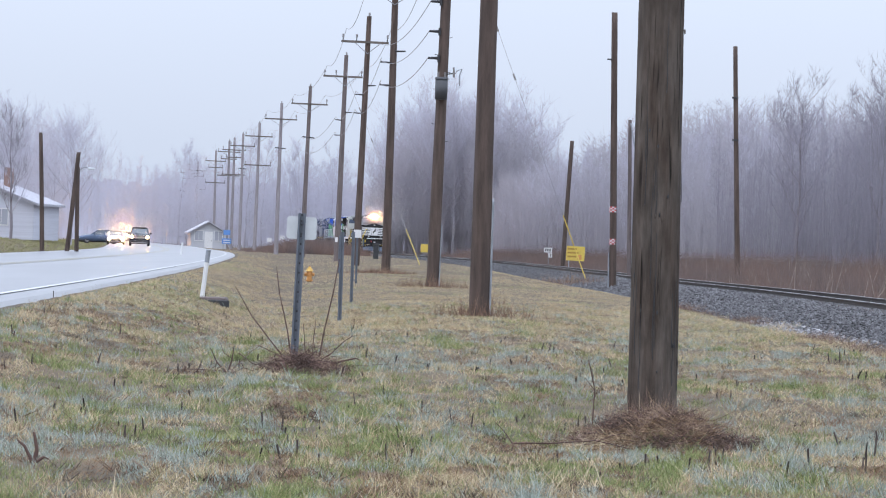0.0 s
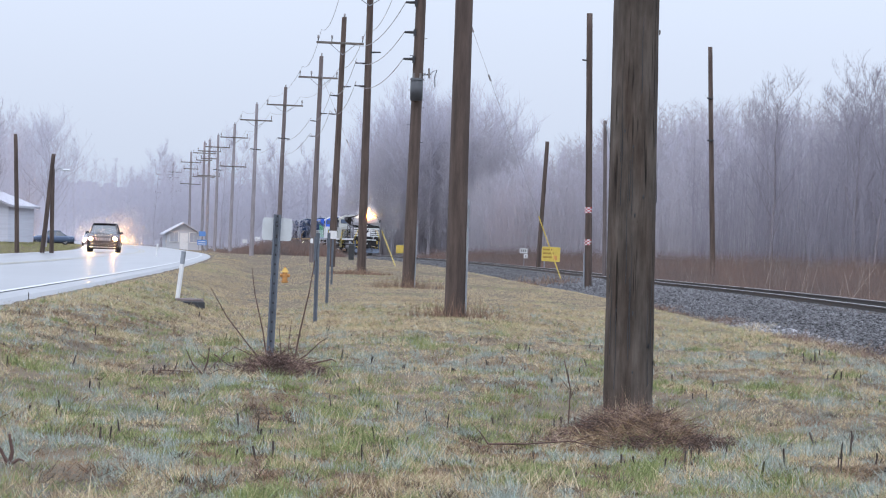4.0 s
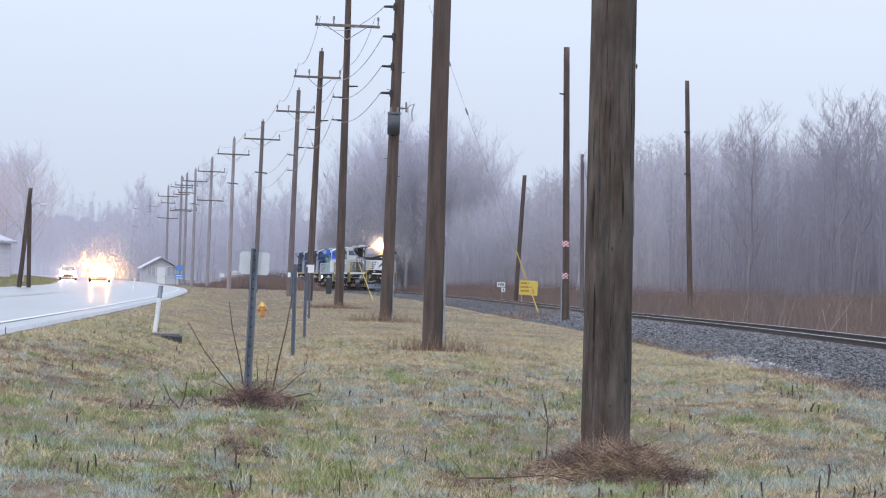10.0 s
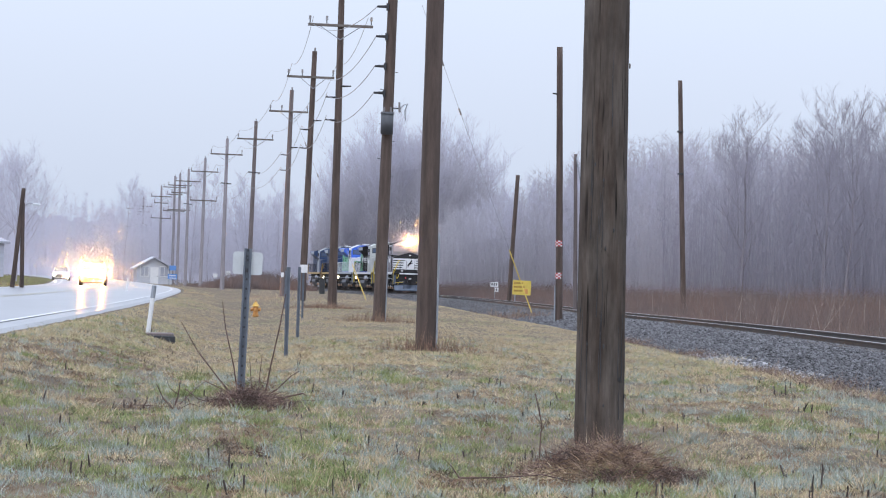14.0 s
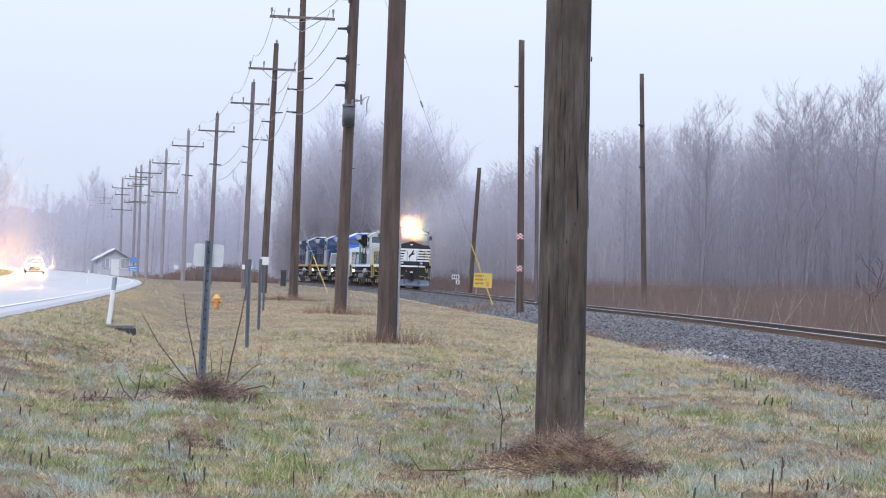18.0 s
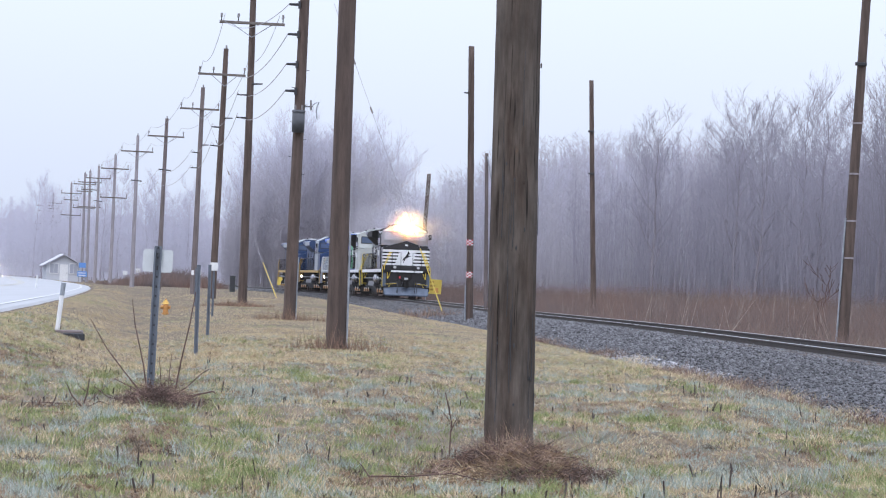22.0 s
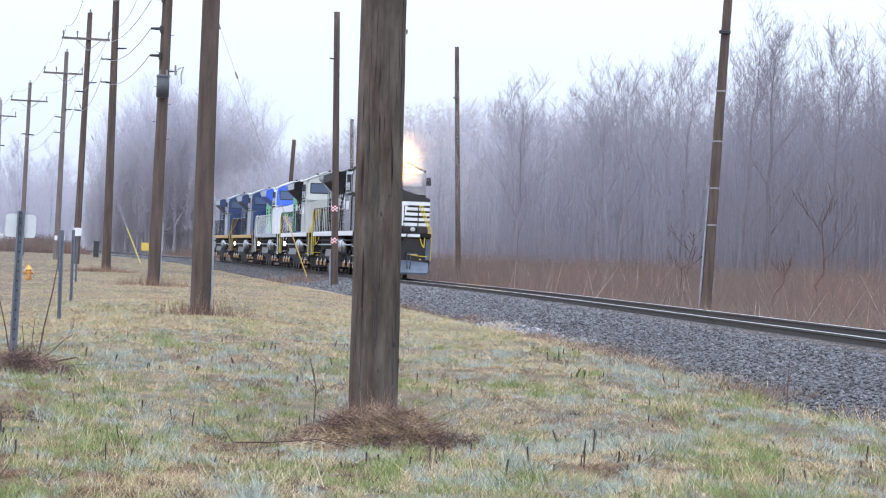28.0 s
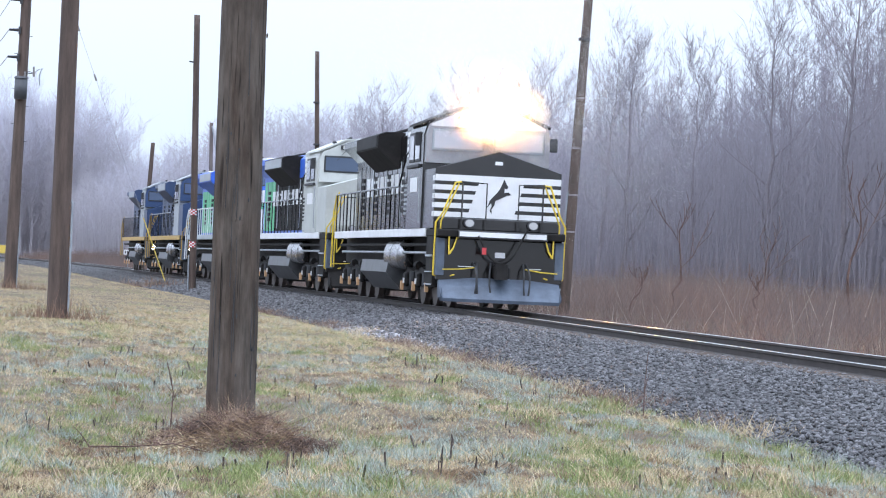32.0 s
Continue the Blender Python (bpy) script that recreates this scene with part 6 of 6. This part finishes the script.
worn -= 0.16 * np.exp(-((x + 4.0) / 0.9) ** 2) * ease(20, 26, y) * ease(48, 40, y)
clump = field[1](x / 0.07 + 31, y / 0.2) * field[3](x / 0.25 + 9, y / 0.8)
far = ease(26, 48, d)
tuft = 0.35 + 2.0 * clump
kinds_of_grass = np.select([worn < 0.30 - 0.05 * far, lush > 0.59 + 0.10 * far - 0.002 * x, frost > 0.53 + 0.13 * far - 0.006 * x + 0.06 * ease(19, 15, d), worn < 0.36], [3, 1, 2, 3], 0)
for k, (material, h0, h1, lean, thin, label) in enumerate((
    (M_straw, 0.012, 0.065, 0.62, 1.0, "matted straw-coloured winter grass"),
    (M_green, 0.015, 0.08, 0.42, 1.0, "patches of fresh green grass in the dry field"),
    (M_bluegr, 0.015, 0.08, 0.40, 0.95, "grey-blue frosted grass patches in the dry field"),
    (M_brown, 0.012, 0.05, 1.0, 0.85, "thin brown litter over bare soil"),
)):
    q = (kinds_of_grass == k) & (rg.random(n) < thin)
    m = int(q.sum())
    blades("grass", x[q], y[q], (h0 + (h1 - h0) * rg.random(m) ** 1.4) * tuft[q] * (1 + d[q] / 120), 0.0026 + d[q] * 0.0001, lean, material, label)
x, y = wedge(320000, 44, 170)
d = np.hypot(x, y)
blades("grass", x, y, (0.015 + 0.05 * rg.random(len(x))) * (0.5 + 0.9 * field[0](x / 0.8, y / 4)), 0.005 + d * 0.00009, 0.6, M_far, "dry straw-coloured grass of the far verge")
x, y = wedge(40000, 160, 330)
blades("grass", x, y, 0.03 + 0.07 * rg.random(len(x)), 0.022, 0.6, M_far, "dry straw-coloured grass along the distant verge")


def tufts(n, d0, d1, per, h0, h1, r, w, material, label, lean=0.35):
    cx, cy = wedge(n, d0, d1)
    s = rg.lognormal(0, 0.4, len(cx))
    k = np.repeat(np.arange(len(cx)), per)
    x = cx[k] + rg.normal(0, r, len(k)) * s[k]
    y = cy[k] + rg.normal(0, r, len(k)) * s[k]
    blades("grass_tufts", x, y, rg.uniform(h0, h1, len(k)) * np.minimum(1.6, s[k]), w, lean, material, label)


tufts(70, 13, 40, 190, 0.05, 0.15, 0.09, 0.0055, M_green, "fresh green grass tufts in the dry field", 0.5)
tufts(170, 13, 45, 80, 0.04, 0.13, 0.06, 0.005, M_bluegr, "grey-blue frosted grass tufts in the dry field", 0.45)
tufts(160, 13, 50, 70, 0.05, 0.14, 0.07, 0.005, M_straw, "longer pale straw tufts in the field", 0.5)
tufts(120, 13, 45, 50, 0.03, 0.09, 0.06, 0.006, M_thatch, "brown dead tufts in the field", 0.7)
tufts(620, 14, 52, 26, 0.02, 0.08, 0.035, 0.0055, grass_mat("dark_dead_tuft", [(0.1, (0.045, 0.034, 0.026)), (0.6, (0.11, 0.085, 0.06)), (0.95, (0.2, 0.16, 0.11))], 0.6, 3.0), "small dark dead tufts in the grass", 0.6)
# dead upright stubs and stalks, in loose groups
cx, cy = wedge(200, 17, 58)
k = np.repeat(np.arange(len(cx)), 3)
x, y = cx[k] + rg.normal(0, 0.16, len(k)), cy[k] + rg.normal(0, 0.5, len(k))
n = len(x)
p0 = np.stack([x, y, ground_z(x, y) - 0.02], -1)
h = 0.04 + 0.09 * rg.random(n) ** 2.2
p1 = p0 + np.stack([rg.normal(0, 0.16, n) * h, rg.normal(0, 0.16, n) * h, h], -1)
vs, tri = sticks(p0, p1, rg.uniform(0.005, 0.011, n), rg.uniform(0.002, 0.008, n), 5)
tagged(quick("dead_stubs", vs, tri, mat("dark_dead_stub", (0.06, 0.046, 0.042), 0.95, vary=0.3, island=0.5)), "dark dead weed stubs standing in the grass", "weeds", kind="stuff")
# far side of the road
n = 60000
y = rg.uniform(90, 420, n)
x = np.interp(y, RY, RX) - 5.3 - 14 * rg.random(n)
blades("grass", x, y, 0.05 + 0.12 * rg.random(n), 0.025, 0.7, grass_mat("verge_grass", [(0.2, (0.22, 0.20, 0.09)), (0.8, (0.30, 0.31, 0.14))], 0.5), "short green-brown grass verge across the road")


# ---------------------------------------------------------------- thatch, brambles and weeds
def heap(name, cx, cy, n, rx, ry_, h0, h1, w, lean, material, label, category):
    q = rg.normal(size=(n, 2)) * [rx, ry_]
    x, y = cx + q[:, 0], cy + q[:, 1]
    z = ground_z(x, y)
    fall = np.exp(-(q[:, 0] / (1.6 * rx)) ** 2 - (q[:, 1] / (1.6 * ry_)) ** 2)
    h = rg.uniform(h0, h1, n) * (0.35 + 0.65 * fall)
    p0 = np.stack([x, y, z - 0.01], -1)
    p1 = p0 + np.stack([rg.normal(0, lean, n) * h, rg.normal(0, lean, n) * h, h * rg.uniform(0.3, 1, n)], -1)
    vs, tri = slivers(p0, p1, w, rg)
    return tagged(quick(name, vs, tri, material), label, category, kind="stuff")


def pile(cx, cy, rx, ry_, top, n, materials, label):
    """A loose heap of bent dead stems: many small uneven clumps thrown together."""
    for j, material in enumerate(materials):
        m = n // len(materials)
        c = rg.integers(0, 46, m)
        ca, cr = rg.uniform(0, 6.283, 46), np.sqrt(rg.random(46))
        ox, oy = np.cos(ca) * cr * rx, np.sin(ca) * cr * ry_
        ht = top * (0.25 + 0.75 * (1 - cr ** 1.5)) * rg.uniform(0.45, 1.15, 46)
        x, y = cx + ox[c] + rg.normal(0, 0.07, m), cy + oy[c] + rg.normal(0, 0.06, m)
        z = ground_z(x, y) + ht[c] * 0.55 * rg.random(m) ** 1.3
        p0 = np.stack([x, y, z - 0.02], -1)
        L = ht[c] * rg.uniform(0.12, 0.42, m) + 0.025
        p1 = p0 + np.stack([rg.normal(0, 0.75, m) * L, rg.normal(0, 0.6, m) * L, L * rg.uniform(-0.35, 0.8, m)], -1)
        p1[:, 2] = np.maximum(p1[:, 2], ground_z(p1[:, 0], p1[:, 1]))
        vs, tri = slivers(p0, p1, rg.uniform(0.003, 0.006, m), rg)
        tagged(quick("dead_weeds", vs, tri, material), label, "dead grass", kind="stuff")


M_redlitter = grass_mat("red_brown_litter", [(0.15, (0.06, 0.038, 0.030)), (0.45, (0.16, 0.102, 0.08)), (0.75, (0.31, 0.215, 0.165)), (0.95, (0.46, 0.355, 0.26))], 0.6, 3.0)
M_darklitter = grass_mat("dark_wet_litter", [(0.1, (0.03, 0.022, 0.02)), (0.55, (0.095, 0.058, 0.048)), (0.95, (0.24, 0.15, 0.12))], 0.6, 3.0)
pile(1.68, 21.5, 0.52, 1.0, 0.55, 42000, (M_redlitter, M_brown, M_darklitter, M_thatch), "loose heap of reddish dead stems round the foot of the pole")
pile(1.32, 21.0, 0.5, 0.5, 0.24, 5200, (M_redlitter, M_brown, M_straw), "straw and litter fallen against the foot of the pole")
pile(2.0, 20.9, 0.45, 0.5, 0.34, 6000, (M_darklitter, M_redlitter), "dark dead litter beside the foot of the pole")
heap("dead_weeds", 1.66, 21.8, 2000, 0.30, 0.5, 0.10, 0.40, 0.006, 0.34, M_redlitter, "ragged dead stems standing out of the heap at the pole", "dead grass")
heap("dead_weeds", 1.70, 22.3, 3000, 0.24, 0.22, 0.22, 0.58, 0.006, 0.24, M_redlitter, "upright dead stems packed round the foot of the pole", "dead grass")
heap("dead_weeds", 1.66, 21.9, 700, 0.24, 0.12, 0.2, 0.5, 0.006, 0.28, M_straw, "pale straw stems against the foot of the pole", "dead grass")
heap("dead_weeds", 1.9, 21.6, 420, 0.45, 0.25, 0.06, 0.24, 0.006, 0.5, M_bluegr, "grey-blue grass blades growing before the heap", "grass")
pile(-1.36, 28.5, 0.42, 0.6, 0.46, 9000, (M_darklitter, M_redlitter, M_darklitter), "dark dead litter round the foot of the sign post")
pile(-1.95, 28.2, 0.5, 0.5, 0.06, 900, (M_redlitter,), "scraps of dark dead litter in the grass")
heap("dead_weeds", 0.75, 54.0, 520, 0.6, 0.4, 0.2, 0.85, 0.010, 0.22, M_thatch, "dry weeds round the foot of the pole", "dead grass")
heap("dead_weeds", -0.3, 89.0, 420, 0.75, 0.6, 0.2, 0.85, 0.013, 0.25, M_thatch, "dry weeds round the foot of the pole", "dead grass")
heap("dead_weeds", 5.7, 116.0, 900, 0.9, 2.5, 0.3, 1.0, 0.016, 0.3, M_thatch, "dry weeds at the foot of the trackside pole", "dead grass")
heap("dead_weeds", -2.6, 120.0, 700, 0.8, 0.8, 0.15, 0.5, 0.02, 0.35, M_thatch, "dry weeds round the foot of the pole", "dead grass")
for k in range(38):
    y = 24 * (80 / 24) ** rnd.random()
    heap("dead_weeds", tx(y) - 4.35 + rnd.uniform(-0.3, 0.3), y, 420, rnd.uniform(0.18, 0.4), rnd.uniform(0.3, 1.0), 0.08, rnd.uniform(0.18, 0.4), 0.009, 0.6, M_redlitter if k % 3 else M_straw, "reddish dead weeds at the edge of the ballast", "dead grass")


def bramble(x, y, stems, label):
    """Bare canes fanning out of one root."""
    root = tagged(new("bramble"), label, "shrub")
    root.location = (x, y, gz(x, y))
    for pts, r in stems:
        part("cane", tube(B(), pts, r, r * 0.45, 6), M_deadwood, root)
    return root


bramble(-1.48, 29.3, [
    ([(-0.06, 0, 0), (-0.25, 0.0, 0.22), (-0.48, 0.02, 0.50), (-0.66, 0.03, 0.80)], 0.009),
    ([(-0.04, 0, 0), (-0.10, 0, 0.35), (-0.20, 0.02, 0.75), (-0.24, 0.02, 1.02)], 0.009),
    ([(0.22, 0.02, 0), (0.28, 0.02, 0.38), (0.36, 0.02, 0.78), (0.41, 0.02, 1.12)], 0.010),
    ([(0.10, 0, 0), (0.08, 0, 0.25), (0.06, 0, 0.44)], 0.006),
    ([(0.16, 0, 0), (0.17, 0, 0.28), (0.19, 0, 0.50)], 0.006),
    ([(0.2, 0, 0.03), (0.36, 0, 0.14), (0.50, 0, 0.28), (0.58, 0, 0.33)], 0.008),
    ([(0.2, 0, 0.02), (0.42, -0.02, 0.05), (0.62, -0.03, 0.10), (0.66, -0.03, 0.08)], 0.013),
    ([(0.0, 0, 0.02), (-0.22, -0.02, 0.12), (-0.40, -0.02, 0.20)], 0.007),
    ([(0.1, 0, 0.02), (0.3, -0.04, 0.0), (0.95, -0.06, 0.05)], 0.006),
], "bare dark canes growing round the sign post")
bramble(-2.05, 27.4, [
    ([(0, 0, 0), (0.04, 0, 0.12), (0.06, 0, 0.27)], 0.010), ([(0, 0, 0), (-0.1, 0, 0.1), (-0.17, 0, 0.24)], 0.009), ([(0.05, 0, 0), (0.16, 0, 0.06), (0.3, 0, 0.02)], 0.007),
    ([(0.06, 0, 0.05), (0.2, 0.1, 0.2), (0.33, 0.2, 0.3)], 0.006), ([(0.05, 0, 0.14), (-0.04, 0, 0.2), (-0.08, 0, 0.3)], 0.005), ([(-0.3, 0, 0), (-0.27, 0, 0.05), (-0.25, 0, 0.11)], 0.009), ([(-0.42, 0, 0), (-0.4, 0, 0.06)], 0.010),
    ([(0.1, 0.05, 0.2), (0.24, 0.05, 0.1), (0.4, 0.05, 0.07)], 0.006), ([(0.0, 0, 0.02), (-0.3, 0.0, 0.03), (-0.55, 0.02, 0.02)], 0.006),
], "small dead twiggy weed in the grass")
pile(-0.98, 21.8, 0.13, 0.5, 0.14, 800, (M_darklitter,), "dark clump of dead litter in the grass")
pile(-2.0, 27.5, 0.4, 0.5, 0.10, 900, (M_darklitter, M_redlitter), "scraps of dark dead litter under the twigs")
bramble(-2.25, 15.8, [([(0, 0, -0.02), (0.02, 0, 0.08), (0.0, 0, 0.18)], 0.016), ([(0, 0, 0), (-0.05, 0, 0.1), (-0.09, 0, 0.13)], 0.012), ([(0, 0, 0), (0.06, 0, 0.04), (0.09, 0, 0.03)], 0.010)], "dark dead stump of a weed")
bramble(0.55, 20.4, [([(0, 0, 0.02), (0.28, 0, 0.03), (0.6, 0.02, 0.06), (0.9, 0, 0.0)], 0.007), ([(0, 0, 0.02), (-0.06, 0, 0.1), (-0.12, 0, 0.16)], 0.005), ([(0.6, 0, 0.05), (0.72, 0, 0.1), (0.8, 0, 0.12)], 0.004)], "fallen bare twig lying in the grass")
bramble(1.32, 24.0, [([(0, 0, 0), (0.01, 0, 0.3), (-0.05, 0, 0.55), (-0.09, 0, 0.5)], 0.006), ([(0, 0, 0.2), (0.05, 0, 0.33)], 0.004), ([(0, 0, 0.3), (-0.08, 0, 0.4)], 0.004)], "dry dead weed stalk beside the pole")
bramble(5.9, 26.2, [([(0, 0, 0), (0.0, 0, 0.3), (0.02, 0, 0.62)], 0.006), ([(0, 0, 0.25), (0.04, 0, 0.42)], 0.004)], "thin dead stalk at the edge of the ballast")

root = tagged(new("culvert_block"), "small broken grey concrete culvert end in the ditch", "concrete block")
root.location = (-4.50, 55.5, gz(-4.50, 55.5))
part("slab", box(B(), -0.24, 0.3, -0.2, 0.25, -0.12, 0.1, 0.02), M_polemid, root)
part("lip", box(B(), -0.1, 0.36, -0.26, -0.2, -0.1, 0.05, 0.015), M_dark, root)

# ---------------------------------------------------------------- ballast stones


def stones(n, y0, y1, o0, o1, size, label, material=M_stone):
    y = y0 * (y1 / y0) ** rg.random(n)
    o = rg.uniform(o0, o1, n)
    x = np.interp(y, TY, TX) + o
    z = np.interp(o, [-4.6, -3.6, -2.5, -1.75, 1.75, 2.6, 3.9], [-0.12, 0.0, 0.12, 0.19, 0.19, 0.05, -0.14])
    s = size * rg.uniform(0.55, 1.35, n) * (1 + np.maximum(0, y - 40) / 70)
    octa = np.array([[1, 0, 0], [-1, 0, 0], [0, 1, 0], [0, -1, 0], [0, 0, 1], [0, 0, -1]], float)
    v = octa[None] * rg.uniform(0.6, 1.25, (n, 6, 1)) + rg.normal(0, 0.18, (n, 6, 3))
    a = rg.uniform(0, 6.283, (n, 2))
    ca, sa, cb, sb = np.cos(a[:, 0]), np.sin(a[:, 0]), np.cos(a[:, 1]), np.sin(a[:, 1])
    R = np.stack([np.stack([ca, -sa * cb, sa * sb], -1), np.stack([sa, ca * cb, -ca * sb], -1), np.stack([0 * ca, sb, cb], -1)], 1)
    v = np.einsum("nij,nkj->nki", R, v) * (s / 2)[:, None, None] * [1.1, 1.1, 0.8] + np.stack([x, y, z + s * 0.12], -1)[:, None]
    f = np.array([[0, 2, 4], [2, 1, 4], [1, 3, 4], [3, 0, 4], [1, 2, 5], [3, 1, 5], [2, 0, 5], [0, 3, 5]])
    tri = (np.arange(n) * 6)[:, None, None] + f[None]
    return tagged(quick("ballast_stones", v.reshape(-1, 3), tri.reshape(-1, 3), material), label, "ballast", kind="stuff")


stones(45000, 17, 130, -4.55, -0.55, 0.054, "loose grey crushed ballast stones beside the rails")
stones(6500, 20, 130, -0.55, 2.2, 0.06, "grey ballast stones between the rails")
stones(9000, 125, 300, -4.5, -0.6, 0.026, "grey ballast stones far along the track")
stones(1500, 46, 61, -4.7, -3.8, 0.05, "pale stones along the ballast edge", mat("pale_stone", (0.33, 0.33, 0.34), 0.8, vary=0.25, island=0.3))

# ---------------------------------------------------------------- mist flecks before the lamps, added to make their halo
M_halo = bpy.data.materials.new("mist_halo_fleck")
M_halo.use_nodes = True
dn, dl_ = M_halo.node_tree.nodes, M_halo.node_tree.links
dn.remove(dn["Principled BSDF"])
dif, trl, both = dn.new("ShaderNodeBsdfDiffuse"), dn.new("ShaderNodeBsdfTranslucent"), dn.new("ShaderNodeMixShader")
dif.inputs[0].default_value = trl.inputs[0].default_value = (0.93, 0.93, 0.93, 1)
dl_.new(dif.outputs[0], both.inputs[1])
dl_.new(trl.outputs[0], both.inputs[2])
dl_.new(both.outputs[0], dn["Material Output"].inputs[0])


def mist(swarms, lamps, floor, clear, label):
    """Fine white flecks added before lamps that shine along +y, to make a halo; swarms: (count, reach, crowding, size).
    The air close before the bodywork, below the height clear, is free of them.
    """
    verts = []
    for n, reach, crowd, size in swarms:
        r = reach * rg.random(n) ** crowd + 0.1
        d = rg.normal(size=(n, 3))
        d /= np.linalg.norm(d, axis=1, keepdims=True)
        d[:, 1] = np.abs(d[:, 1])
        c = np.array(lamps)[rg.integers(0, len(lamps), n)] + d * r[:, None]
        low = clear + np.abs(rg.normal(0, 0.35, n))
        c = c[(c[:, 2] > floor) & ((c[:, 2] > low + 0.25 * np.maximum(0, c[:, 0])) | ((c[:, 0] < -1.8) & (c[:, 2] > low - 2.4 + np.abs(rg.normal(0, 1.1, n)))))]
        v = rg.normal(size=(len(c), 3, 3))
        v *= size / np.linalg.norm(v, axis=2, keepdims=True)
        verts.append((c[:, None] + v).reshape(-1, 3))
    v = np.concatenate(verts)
    return tagged(quick("mist", v, np.arange(len(v)).reshape(-1, 3), M_halo), label, "mist", kind="stuff")


TRAIN_HALO = mist([(220000, 5.0, 0.5, 0.008), (120000, 1.3, 0.5, 0.008)], [(0.0, 8.56, 4.56)], 0.3, 3.7, "mist flecks added round the headlight to make its warm halo")
CAR_HALOS = [mist(k, [(-0.7, 2.42, 0.8), (0.7, 2.42, 0.8)], 0.02, 0.02, "mist flecks added round the car headlights to make their halo") for k in ([(9000, 1.5, 0.6, 0.008)], [(70000, 4.6, 0.45, 0.011), (50000, 1.8, 0.6, 0.008)], [(20000, 3.0, 0.45, 0.010), (24000, 1.4, 0.6, 0.008)])]

# ---------------------------------------------------------------- what moves


def train_front(t):
    return 359.0 - 5.6 * t - 0.1105 * t * t


def motions():
    for k, root in enumerate(TRAIN):
        rows = []
        for t in [0.5 * i for i in range(65)]:
            s = float(np.interp(train_front(t), TY, TS)) + 8.5 + 20.7 * k
            (xa, ya), (xb, yb) = track_at(s - 6.6), track_at(s + 6.6)
            rows.append((t, pose((xa + xb) / 2, (ya + yb) / 2, RAIL_Z, 0, 0, math.degrees(math.atan2(-(xa - xb), ya - yb)))))
        walk(root, rows)
        # the added halo flecks ride along with the headlight
        if k == 0:
            walk(TRAIN_HALO, rows)
    for root, ws in WHEELS:
        if root not in TRAIN[:2]:
            continue
        at = ws.location.copy()
        rows = []
        for i in range(961):
            t = i / 30
            gone = float(np.interp(train_front(0), TY, TS) - np.interp(train_front(t), TY, TS))
            rows.append((t, Matrix.Translation(at) @ Matrix.Rotation(-gone / 0.53, 4, "X")))
        walk(ws, rows)
    for root, y0, v, aside, haze in ((SUV, 267.0, 23.6, 0.0, CAR_HALOS[0]), (CAR2, 402.5, 15.0, 0.6, CAR_HALOS[1])):
        rows = []
        for t in [float(i) for i in range(33)]:
            y = y0 - v * t - (12.0 * max(0.0, t - 16.0) if root is CAR2 else 0.0)
            xa, xb = lane_x(max(-58, y)), lane_x(max(-58, y) + 3)
            rows.append((t, pose(xa + aside, y, 0.42, 0, 0, math.degrees(math.atan2(-(xa - xb), -3.0)))))
        walk(root, rows)
        walk(haze, rows)
    # the white car stands at the turning until the way is clear
    stops = [(0, -33.6, 290, 187), (15, -33.6, 290, 187), (16, -33.0, 286, 187), (17, -31.2, 272, 187), (18, -28.4, 255, 187), (19, -25.6, 235, 187), (20, -23.1, 214, 186), (21, -20.7, 192, 184)]
    stops += [(22 + k, lane_x(max(-58, 169 - 23 * k)), 169 - 23 * k, 182) for k in range(11)]
    rows = [(t, pose(x, y, 0.42, 0, 0, a)) for t, x, y, a in stops]
    walk(CAR3, rows)
    walk(CAR_HALOS[2], rows)
    walk(SEDAN, [(t, pose(x, y, 0.44, 0, 0, a)) for t, x, y, a in ((0, -35.3, 291, 100), (1.5, -35.7, 291, 100), (3, -36.6, 291, 99), (6, -41.5, 292, 98), (10, -53, 294, 97), (14, -64, 296, 97), (32, -64, 296, 97))])


motions()
